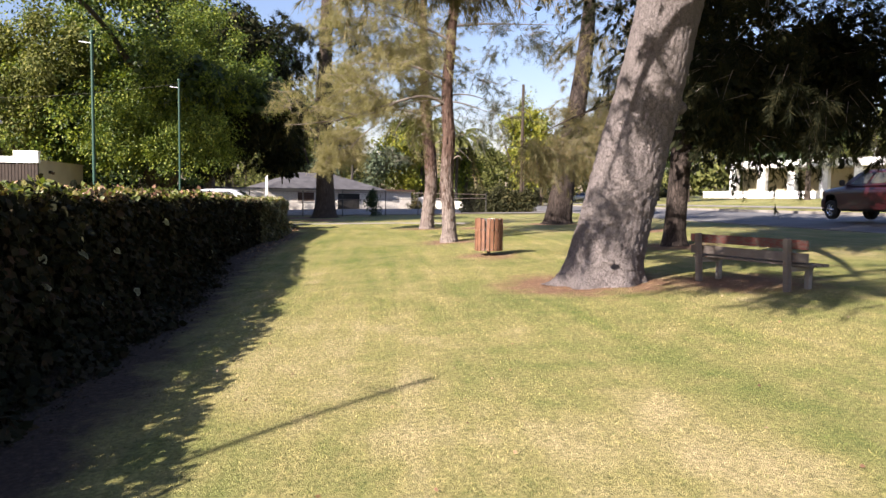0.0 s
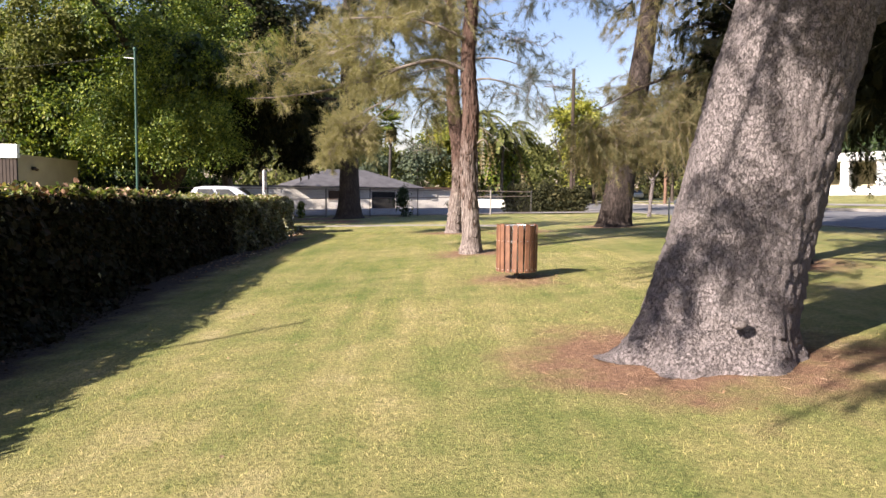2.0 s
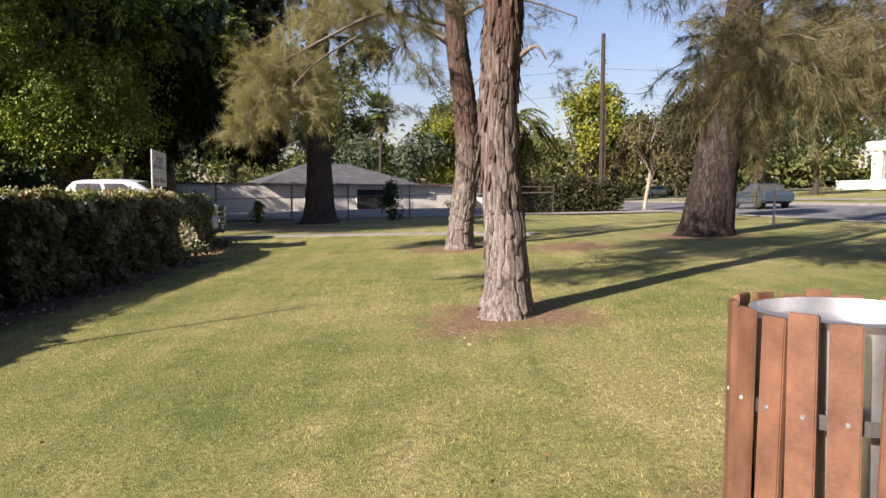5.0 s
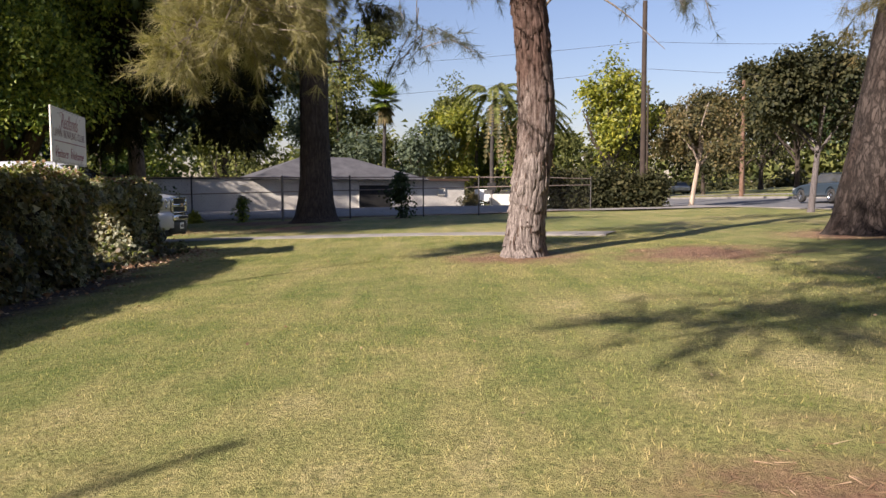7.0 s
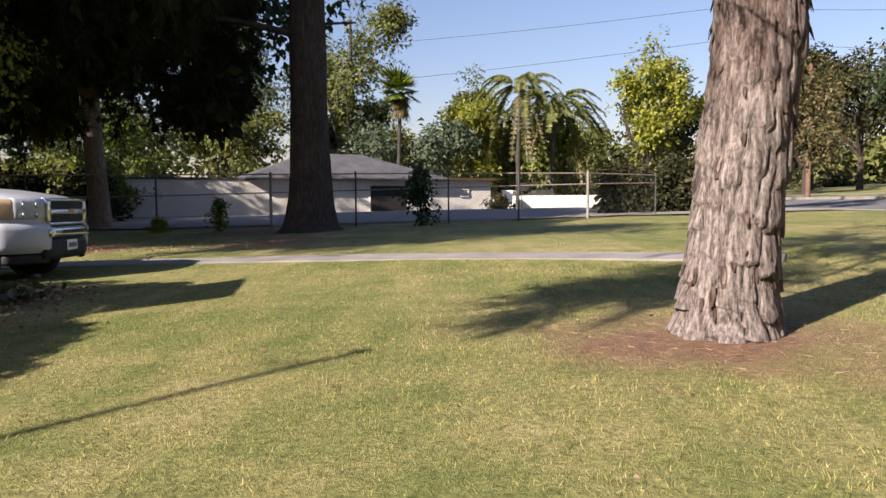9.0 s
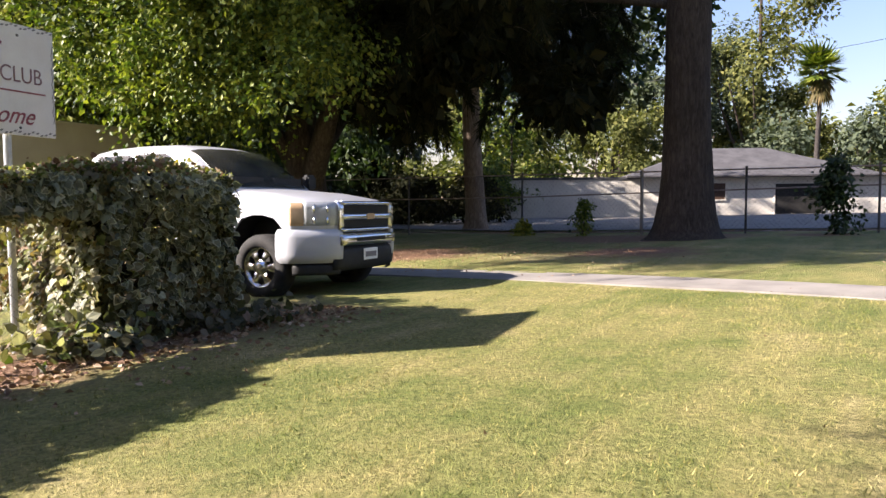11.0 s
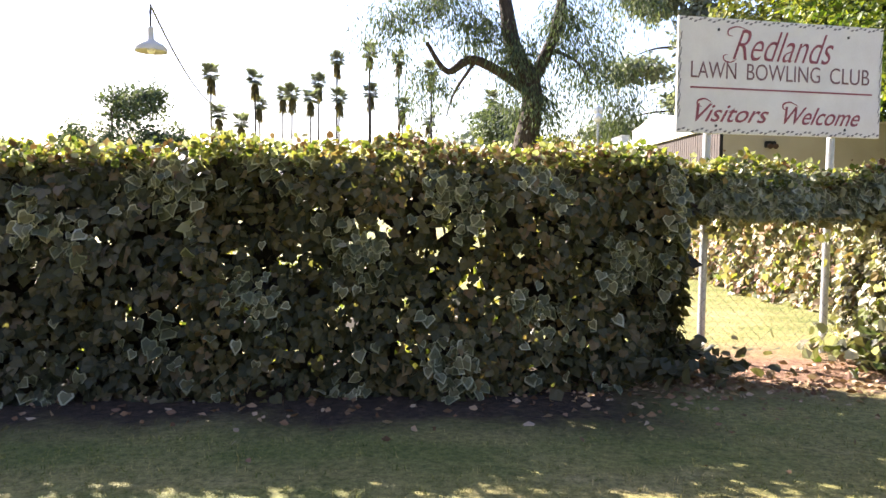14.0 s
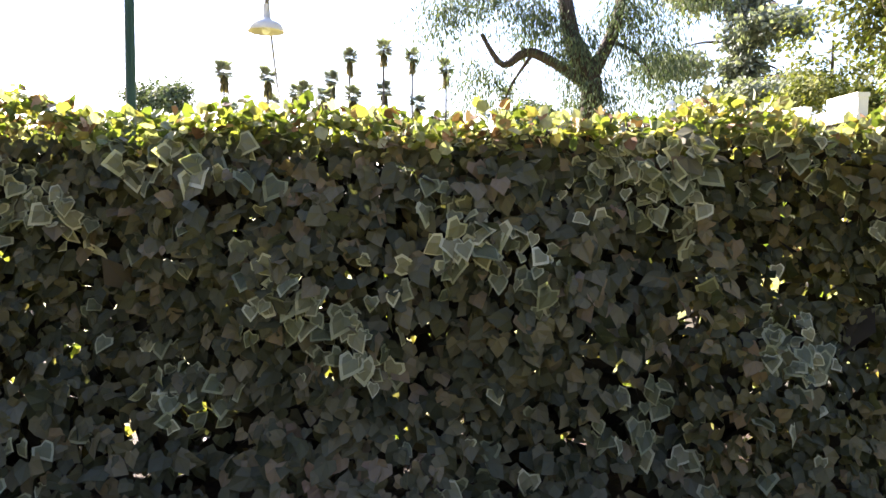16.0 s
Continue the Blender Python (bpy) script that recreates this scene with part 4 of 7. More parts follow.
big = tree("leaning_tree", "huge leaning conifer with grey scaly bark", 8.53, 12.25,
           [(0, 0, -0.15, 0.76), (0.05, 0, 0.35, 0.67), (0.2, -0.03, 1.1, 0.60), (0.42, -0.1, 2.2, 0.57), (0.75, -0.2, 3.7, 0.54), (1.2, -0.3, 6, 0.52), (1.6, -0.3, 9, 0.42), (1.9, -0.3, 13, 0.25), (2.1, -0.3, 17, 0.08)],
           150, 300, "bark_scaly", both(bark_fn(3.1, 0.025, 0.42, 7, 17.0, 4.5), plate_bark(5.3, 34, 0.13, 0.028, 0.0)),
           limbs=[[(0.9, -0.2, 5.0, 0.16), (-1.5, 0.2, 6.3, 0.1), (-3.6, 0.4, 6.8, 0.05), (-5.0, -1.5, 7.0, 0.02)], [(1.0, -0.3, 5.2, 0.2), (-0.5, -2.5, 6.2, 0.14), (-2.5, -6, 6.6, 0.08), (-4.0, -9, 6.2, 0.03)], [(-0.5, -2.5, 6.2, 0.09), (-3.4, -4.2, 6.6, 0.06), (-6.0, -5.9, 6.2, 0.02)], [(1.2, -0.3, 6.2, 0.18), (3, -3, 7, 0.12), (4, -7, 6.6, 0.05)],
                  [(1.4, -0.3, 7.5, 0.16), (4, 1.5, 8.6, 0.1), (6.5, 3, 8.2, 0.04)]],
           # west and south masses are out of view, added for shade on bench and lawn
           crowns=[(needly(21, [(4.5, 4.7, 6.0, 1.9, 1.9, 0.8, 2.8), (2.7, 6.6, 6.0, 0.6, 0.5, 0.3, 0.4), (5.0, 12.8, 6.6, 2.2, 2.4, 0.8, 2.2), (4.6, 8.3, 6.6, 1.6, 1.6, 0.7, 1.2), (3.4, 10.6, 7.4, 1.2, 1.5, 0.7, 0.8), (8.5, 4.0, 7.2, 3.2, 3.4, 1.5, 2.0), (12, 7, 7.5, 3, 3.5, 1.8, 2.0), (10, 12, 9.6, 4.5, 4.5, 2.6, 6), (14, 14, 8.6, 3.0, 3.0, 1.6, 2.2)], 9300, 15, 0.30, 0.9, shape=WIDE), "needle_olive"),
                   # dark inner masses and an unseen high one, added to shade the conifers
                   (leafy(22, shrink([(12, 7, 7.5, 3, 3.5, 1.8, 2.0), (10, 12, 9.8, 4.8, 4.8, 2.6, 6), (8.5, 9.6, 11.0, 4.6, 4.6, 2.0, 5), (14, 14, 8.6, 3.0, 3.0, 1.6, 2.6)], 0.7), 3000, 11, 0.42, 0.42), "needle_shade")])
limb_scar = part("knot", (lambda b: (bmesh.ops.create_icosphere(b, subdivisions=3, radius=0.075, matrix=Matrix.Translation((-0.12, -0.80, 0.42)) @ Matrix.Diagonal((1, 0.6, 0.75, 1))), b)[1])(bmesh.new()), M["bark_scaly"], big, "rounded healed knot", True)
burl = part("burl", (lambda b: (bmesh.ops.create_icosphere(b, subdivisions=3, radius=0.17, matrix=Matrix.Translation((1.16, -0.30, 3.05)) @ Matrix.Diagonal((0.9, 0.9, 0.75, 1))), b)[1])(bmesh.new()), M["bark_scaly"], big, "rounded burl", True)

pine_a = tree("pine", "tall conifer with shaggy red-brown bark and tan-green needles", 7.05, 24.3,
              [(0, 0, -0.12, 0.36), (0.0, 0, 0.08, 0.30), (0.0, 0, 0.36, 0.245), (-0.06, 0, 1.2, 0.215), (-0.12, 0.05, 2.2, 0.21), (-0.06, 0.05, 3.6, 0.20), (-0.14, 0.05, 5.2, 0.175), (0.05, 0.1, 8, 0.14), (0.1, 0.1, 12, 0.11), (0.1, 0.1, 15, 0.04)],
              130, 300, "bark_plated", plate_bark(9.4, 15, 0.50, 0.105, 0.16, 5),
              limbs=[[(0, 0, 4.6, 0.055), (-0.9, -0.25, 4.9, 0.05), (-2.0, -0.6, 4.6, 0.042), (-3.4, -1.0, 4.05, 0.032), (-4.6, -1.3, 3.8, 0.02), (-5.4, -1.6, 3.7, 0.008)], [(-1.9, -0.55, 4.62, 0.028), (-2.6, -1.2, 4.2, 0.02), (-3.4, -1.5, 4.1, 0.008)], [(-3.2, -0.95, 4.12, 0.02), (-3.9, -1.0, 4.3, 0.014), (-4.8, -0.9, 4.2, 0.006)], [(0, 0, 5.4, 0.05), (-1.5, -0.3, 5.9, 0.035), (-3.6, -0.2, 5.9, 0.012)], [(0, 0, 6.8, 0.05), (-1.8, 0.2, 7.6, 0.03), (-3.2, 0.3, 7.8, 0.01)],
                     [(0, 0, 2.75, 0.035), (0.25, -0.1, 2.95, 0.022), (0.38, -0.15, 2.8, 0.008)], [(0, 0, 5.0, 0.03), (0.7, 0.2, 5.05, 0.02), (1.9, 0.3, 4.7, 0.006)], [(0, 0, 7.3, 0.045), (1.3, 0.3, 7.5, 0.03), (3.6, 0.5, 7.6, 0.01)], [(0, 0, 4.6, 0.03), (-0.5, 0.5, 4.9, 0.02), (-1.6, 0.9, 4.8, 0.008)]],
              crowns=[(needly(31, [(4.4, 23.4, 5.6, 1.8, 1.1, 0.95, 1.3), (2.5, 22.8, 4.8, 1.0, 0.7, 0.45, 0.6), (5.2, 24.8, 7.7, 2.3, 2.0, 1.3, 2.4), (3.4, 24.8, 9.2, 1.7, 1.7, 1.2, 1.3), (5.9, 26.0, 5.6, 1.1, 1.2, 1.5, 1.3), (4.4, 25.4, 7.2, 1.8, 1.4, 1.2, 1.6), (6.6, 24.3, 11.2, 2.2, 2.2, 2.0, 1.2)], 8000, 22, 0.24, 0.25, 0.62), "needle_tan"),
                      (needly(32, [(9.4, 24.7, 7.7, 1.9, 1.5, 0.7, 1.0), (8.5, 24.5, 4.9, 0.9, 0.8, 0.55, 0.6), (8.0, 24.6, 6.2, 0.9, 0.8, 0.5, 0.4)], 1300, 20, 0.22, 0.25, 0.6), "needle_blue_shade")], limb_bark="bark_twig")
pine_b = tree("pine", "conifer with furrowed brown bark and drooping needles", 6.85, 34.0,
              [(0.12, 0, -0.1, 0.37), (0.13, 0, 0.12, 0.335), (0.14, 0, 0.4, 0.30), (0.19, 0, 1.0, 0.285), (0.31, 0, 2.2, 0.28), (0.22, 0, 3.6, 0.27), (0.02, 0, 5.2, 0.25), (-0.1, 0, 8, 0.2), (-0.2, 0, 12, 0.1)],
              130, 230, "bark_plated", plate_bark(2.2, 16, 0.28, 0.11, 0.16, 5),
              limbs=[[(-0.1, 0, 5.4, 0.06), (-1.6, -0.8, 5.5, 0.045), (-2.8, -1.6, 4.8, 0.03), (-4.3, -2.0, 3.85, 0.012)], [(-2.2, -1.2, 4.9, 0.03), (-3.0, -2.3, 4.1, 0.02), (-3.5, -2.6, 3.5, 0.008)], [(-0.1, 0, 5.5, 0.06), (1.2, -0.3, 6.0, 0.04), (2.9, -0.2, 5.6, 0.015)],
                     [(0.1, 0, 3.5, 0.03), (0.7, -0.2, 4.2, 0.02), (1.4, -0.4, 3.9, 0.014), (2.2, -0.5, 3.2, 0.005)], [(-0.1, 0, 4.9, 0.04), (-0.9, -0.5, 5.2, 0.025), (-1.5, -0.8, 4.4, 0.014), (-1.6, -0.9, 3.5, 0.005)], [(-0.1, 0, 5.0, 0.05), (-0.9, 1.0, 5.6, 0.03), (-1.6, 2.2, 5.2, 0.012)]],
              crowns=[(needly(41, [(3.0, 32.3, 4.4, 0.85, 0.85, 0.9, 2.2), (2.4, 32.0, 3.55, 0.55, 0.6, 0.4, 0.5), (4.5, 34.0, 6.2, 1.7, 1.5, 0.8, 1.6), (6.3, 34.4, 9, 2.3, 2.3, 1.6, 1.4)], 5200, 22, 0.24, 0.3, 0.6), "needle_tan"),
                      (needly(42, [(5.35, 33.3, 4.0, 0.75, 0.7, 0.6, 0.7), (5.5, 33.6, 5.2, 1.0, 0.9, 0.6, 0.6), (9.1, 33.7, 4.9, 1.4, 1.0, 0.5, 0.6), (7.6, 33.9, 6.2, 1.4, 1.2, 0.6, 0.6)], 480, 18, 0.22, 0.35, 0.6), "needle_blue_shade")], limb_bark="bark_twig")
tree("conifer", "dark-trunked conifer with a pale foot near the bench", 13.0, 19.5,
     [(0, 0, -0.1, 0.42), (0, 0, 0.5, 0.30), (0.1, 0, 2.5, 0.27), (0.2, 0, 5, 0.24), (0.2, 0, 12, 0.1)], 36, 60, "bark_dusk", bark_fn(5.0, 0.05, 0.5, 6),
     # masses from 9 m up are unseen, added to shade the next conifer
     crowns=[(needly(51, [(13.2, 17.5, 5.0, 1.9, 2.0, 2.3, 1.6), (15.8, 17.5, 5.4, 2.6, 2.8, 2.4, 2.2), (13, 14.2, 5.2, 1.8, 1.6, 1.5, 1.0), (17.5, 14, 5.6, 2.6, 3, 2.2, 1.6), (14, 20, 9, 4, 4, 3, 2.0), (10.6, 20.6, 9.8, 2.8, 2.6, 1.5, 2.4), (11.6, 22.2, 11.4, 3, 3, 2, 1.6)], 6300, 17, 0.30, 0.9, shape=WIDE), "needle_shade"),
             # dark inner masses, added to make that shade denser
             (leafy(52, shrink([(13.2, 17.5, 5.0, 1.9, 2.0, 2.3, 1.6), (15.8, 17.5, 5.4, 2.6, 2.8, 2.4, 2.2), (17.5, 14, 5.6, 2.6, 3, 2.2, 1.6), (14, 20, 9, 4, 4, 3, 2.6), (10.8, 20.8, 9.9, 3.4, 3.2, 1.8, 3.0), (11.6, 22.2, 11.4, 3.6, 3.6, 2.2, 2.4)], 0.64), 3600, 12, 0.24, 0.4), "needle_shade")])
tree("conifer", "dark conifer leaning over the lawn with hanging tan foliage", 15.0, 27.6,
     [(0, 0, -0.1, 0.52), (0.02, 0, 0.5, 0.40), (0.35, 0, 3, 0.35), (0.9, 0, 6.5, 0.30), (1.2, 0, 12, 0.15)], 40, 70, "bark_dark", bark_fn(6.0, 0.05, 0.5, 6),
     limbs=[[(0.5, 0, 4.6, 0.09), (-1.2, -0.6, 4.9, 0.06), (-2.6, -0.9, 4.5, 0.04), (-4.2, -0.8, 3.7, 0.015)], [(0.6, 0, 5.6, 0.08), (-0.8, -0.9, 6.2, 0.05), (-1.8, -1.4, 6.0, 0.02)]],
     crowns=[(needly(61, [(11.2, 26.8, 3.75, 1.5, 1.3, 0.75, 1.2), (12.8, 26.6, 4.5, 1.5, 1.4, 1.0, 1.5), (13.7, 26.0, 5.6, 0.9, 1.3, 1.2, 0.8)], 4300, 26, 0.25, 1.1), "needle_grey"),
             # same tree's needles, darker on this side to paint in its shade
             (needly(62, [(14.8, 26.4, 5.9, 1.5, 1.7, 1.8, 1.8), (15.6, 27, 7.2, 2.2, 2.0, 2.2, 1.4), (17.2, 25.5, 6.2, 2.6, 2.4, 2.6, 2.0), (20, 25, 6.6, 2.4, 2.4, 2.4, 1.4), (15.5, 28, 10, 4, 4, 3, 1.8)], 5400, 18, 0.30, 1.0, shape=WIDE), "needle_shade"),
             # dark inner masses, added to deepen the shade
             (leafy(63, shrink([(14.8, 26.4, 5.9, 1.5, 1.7, 1.8, 1.8), (15.6, 27, 7.2, 2.2, 2.0, 2.2, 1.4), (17.2, 25.5, 6.2, 2.6, 2.4, 2.6, 2.0), (20, 25, 6.6, 2.4, 2.4, 2.4, 1.4)], 0.66), 1700, 12, 0.26, 0.4), "needle_shade")])
tree("conifer", "stout grey-barked conifer on a rise of the lawn", 13.85, 35.8,
     [(0, 0, -0.1, 0.78), (0.03, 0, 0.4, 0.66), (0.22, 0, 2, 0.56), (0.6, 0, 4.5, 0.5), (1.0, 0, 7, 0.42), (1.3, 0, 10, 0.34), (1.5, 0, 14, 0.15)], 48, 80, "bark_dusk", bark_fn(7.0, 0.05, 0.4, 6),
     crowns=[(needly(71, [(15.2, 35.2, 6.0, 1.9, 2.0, 1.8, 2.0), (17, 36, 6.6, 2.4, 2.4, 1.7, 1.6), (16, 36, 11, 3.4, 4, 3, 2.0)], 2600, 22, 0.38, 0.6), "needle_olive")])
# low masses of the cedar, their deep shade put into the needle colour
CEDAR = [(-4.6, 47.6, 6.8, 3.0, 2.4, 2.3, 1.8), (-6.7, 49.4, 5.3, 1.7, 1.5, 1.5, 1.3), (-5, 48.5, 11.5, 4.5, 4.5, 4, 2.2), (-1.6, 45.4, 7.2, 2.2, 1.8, 1.4, 0.9), (-7.0, 50.5, 8.0, 2.0, 2.0, 2.5, 1.0), (-2.0, 50.3, 4.9, 1.8, 1.3, 0.8, 0.6)]
tree("cedar", "tall dark cedar with a flared trunk and drooping boughs", 0.9, 51.6,
     [(0, 0, -0.1, 1.05), (0, 0, 0.4, 0.82), (0, 0, 1.6, 0.64), (0, 0, 4, 0.57), (0, 0, 10, 0.5), (0.2, 0, 20, 0.25), (0.2, 0, 26, 0.05)], 44, 70, "bark_dark", bark_fn(8.0, 0.03, 0.3, 6),
     limbs=[[(0, 0, 6.0, 0.12), (-3, -1.0, 6.4, 0.08), (-6.0, -2.0, 5.8, 0.03)], [(0, 0, 7.5, 0.12), (-3, -0.5, 7.4, 0.08), (-6, -0.5, 6.2, 0.03)], [(0, 0, 9, 0.1), (2.5, 0.3, 9, 0.05)], [(0, 0, 6.4, 0.06), (1.5, 0.2, 6.5, 0.03)]],
     crowns=[(needly(81, [(-2.6, 50.4, 6.3, 2.2, 1.6, 0.9, 1.1), (-5.4, 49.8, 6.9, 2.0, 1.6, 1.1, 1.2), (-3.0, 51, 7.8, 3.0, 2.0, 1.0, 1.4), (-4.5, 51, 10, 3.5, 3, 1.5, 1.5), (0.5, 51, 13, 5, 4, 3, 2), (2.6, 52, 9.4, 1.2, 1.2, 0.5, 0.3), (-7.2, 49.2, 6.4, 1.8, 1.6, 1.0, 1.0)] + CEDAR, 5600, 18, 0.5, 1.1, shape=WIDE), "needle_shade"),
             # dark inner masses, added to block light
             (leafy(82, shrink(CEDAR, 0.75), 1300, 11, 0.42, 0.45), "needle_shade")])
tree("shade_tree", "broad tree with a bare tan trunk and dark foliage", -8.1, 56.5,
     [(0, 0, -0.1, 0.60), (0, 0, 0.5, 0.42), (-0.1, 0, 2.5, 0.36), (-0.2, 0, 5, 0.33), (-0.1, 0, 9, 0.2)], 30, 40, "bark_tan", bark_fn(4.0, 0.03, 0.4, 6),
     # upper and western masses were added to throw shade on the house wall
     crowns=[(leafy(91, [(-8, 56, 10, 6, 5, 4.2, 3), (-3.5, 57, 11, 4, 4, 4, 1.5), (-8, 57, 14, 5.5, 5, 3.5, 2), (-13.5, 56, 11.5, 4, 4, 3.8, 2.2), (-18, 60, 7, 4.0, 3.0, 4.0, 1.6)], 2700, 18, 0.34, 0.4), "leaf_dark")])
# crown masses of the spreading tree
BROAD = [(-9.4, 45.5, 6.4, 3.7, 3.6, 2.9, 2.2), (-13.5, 45.5, 7.2, 4.6, 4, 3.4, 2.4), (-9.5, 49, 11.5, 7.0, 5.5, 4.5, 4), (-17, 49, 9, 4.5, 5, 5, 2.4), (-11, 50, 16, 5.5, 5, 3.5, 2)]
tree("broadleaf_tree", "spreading tree of glossy bright green leaves behind the hedge", -9.7, 48.8,
     [(0, 0, -0.1, 0.75), (0, 0, 0.6, 0.6), (-0.1, 0, 1.8, 0.55), (-0.3, 0, 4, 0.45), (-0.2, 0, 9, 0.3), (0, 0, 14, 0.1)], 30, 40, "bark_dark", bark_fn(1.0, 0.05, 0.4, 6),
     # the last limb carries the unseen high boughs
     limbs=[[(0, 0, 1.6, 0.4), (1.4, -0.8, 3.4, 0.3), (3, -1.5, 6, 0.15)], [(-0.1, 0, 1.8, 0.36), (-1.2, -0.5, 3.6, 0.25), (-3.2, -1.5, 6, 0.1)], [(-0.1, 0, 2.2, 0.3), (0.3, 1.5, 4.2, 0.2), (1, 3, 7, 0.1)], [(-0.3, 0, 7, 0.3), (-1.2, -4, 10.6, 0.18), (-2.2, -9, 12.6, 0.1), (-2.4, -15.5, 12.6, 0.03)]],
     crowns=[(leafy(101, lobes(101, BROAD, 1.7), 6600, 15, 0.185, 0.38), "leaf_bright"),
             # its masses at 9 m were added to shade the tree's east side
             (leafy(102, lobes(102, [(-6.0, 41.5, 9.2, 3.0, 2.0, 1.5, 1.3), (-2.6, 43.6, 9.0, 2.4, 2.0, 1.4, 1.0), (-5.0, 42.6, 5.6, 3.0, 2.0, 1.5, 1.2), (-8.5, 42.6, 6.4, 3.0, 2.0, 1.8, 1.2), (-9.2, 45, 6.0, 3.4, 3.0, 2.4, 1.4), (-5.3, 43.2, 7.8, 1.8, 1.6, 2.0, 0.7), (-5.6, 43.5, 11.3, 2.8, 1.8, 2.0, 1.0)], 1.1), 4300, 18, 0.125, 0.25), "leaf_bright"),
             # dark inner leaves, added to stop sun passing through the crown
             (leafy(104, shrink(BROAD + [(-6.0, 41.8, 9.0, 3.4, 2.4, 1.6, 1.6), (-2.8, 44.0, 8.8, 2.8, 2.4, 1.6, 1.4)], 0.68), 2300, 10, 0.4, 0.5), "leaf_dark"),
             # unseen high boughs, added only to shade the lawn past the path
             (leafy(105, [(-14, 34.5, 13.7, 4.2, 2.6, 1.2, 2), (-10, 35, 13.0, 3.4, 2.4, 1.0, 1.8), (-12, 31.5, 12.6, 3.4, 2.2, 0.9, 1.8), (-7.5, 33.5, 13.4, 2.8, 2.2, 0.9, 1.4), (-11, 39, 13.6, 3.2, 2.2, 1.2, 1.4)], 1800, 12, 0.26, 0.42), "leaf_bright")])
tree("broadleaf_tree", "grey-green broadleaf tree beside the club house", -17.5, 45.5,
     [(0, 0, -0.1, 0.45), (0, 0, 0.6, 0.36), (0.1, 0, 3, 0.3), (0, 0, 9, 0.15), (0, 0, 12, 0.05)], 20, 24, "bark_dark", None,
     limbs=[[(0.1, 0, 3, 0.2), (1.2, -1.2, 5.5, 0.12), (2.2, -2, 8, 0.05)], [(0.1, 0, 3.4, 0.2), (-1.4, -0.8, 6, 0.12), (-2.4, -1.4, 8.4, 0.05)]],
     crowns=[(leafy(103, lobes(103, [(-17.5, 44.8, 8.0, 3.2, 2.8, 3.2, 2), (-15.0, 44.0, 10.0, 2.6, 2.2, 2.2, 1.4), (-20, 46.0, 10, 3, 2.6, 2.6, 1.4)], 1.4), 2000, 14, 0.22, 0.36), "leaf_olive")])


def plain_tree(name, label, x, y, h, r, mat_name, seed, bark="bark_dark", low=0.3, lean=0.0, clumps=520, leaf=0.3, per=16, tr=0.02, group="distant trees", shape=DIAMOND, spread=None):
    """A tree of the middle distance: trunk, a fork of limbs, and a crown of several uneven masses."""
    rg = np.random.default_rng(seed)
    z = float(gz(x, y))
    tw = h * tr
    top = h * 0.75
    trunk = [(0, 0, -0.1, tw * 1.3), (lean * 0.1, 0, h * 0.06, tw), (lean * 0.5, 0, h * low, tw * 0.8), (lean, 0, top, tw * 0.25)]
    limbs = []
    for a in rg.uniform(0, 6.28, 5):
        u = rg.uniform(0.35, 0.8)
        limbs.append([(lean * 0.5, 0, h * low * rg.uniform(0.75, 1.15), tw * 0.5), (lean * 0.6 + math.cos(a) * r * 0.4, math.sin(a) * r * 0.4, h * (low + 0.18), tw * 0.3), (lean + math.cos(a) * r * u, math.sin(a) * r * u, h * (low + 0.36), tw * 0.1)])
    blobs = [(x + lean, y, z + h * (low + 1) / 2, r * 0.75, r * 0.75, h * (1 - low) * 0.46, 2.0)]
    for _ in range(6):
        a, u, q = rg.uniform(0, 6.28), rg.uniform(0.35, 0.75), rg.uniform(0.12, 0.8)
        s = rg.uniform(0.3, 0.5) * r
        blobs.append((x + lean + math.cos(a) * r * u, y + math.sin(a) * r * u, z + h * (low + (1 - low) * q), s, s, s * 0.8, 0.9))
    return tree(name, label, x, y, trunk, 12, 14, bark, None, limbs, [(leafy(seed, blobs, clumps, per, leaf, spread or leaf * 1.5, shape=shape), mat_name)], group)


plain_tree("young_tree", "young street tree with a pale leaning trunk and bronze leaves", 20.0, 61.5, 7.6, 3.1, "leaf_brown", 201, "bark_pale", 0.36, 0.9, 620, 0.17, 20, 0.017, "street trees")
plain_tree("street_tree", "dark-crowned street tree with a pale foot", 18.9, 47.2, 6.9, 3.2, "leaf_dusk", 202, "bark_scaly", 0.34, 0.4, 1000, 0.15, 20, 0.016, "street trees")


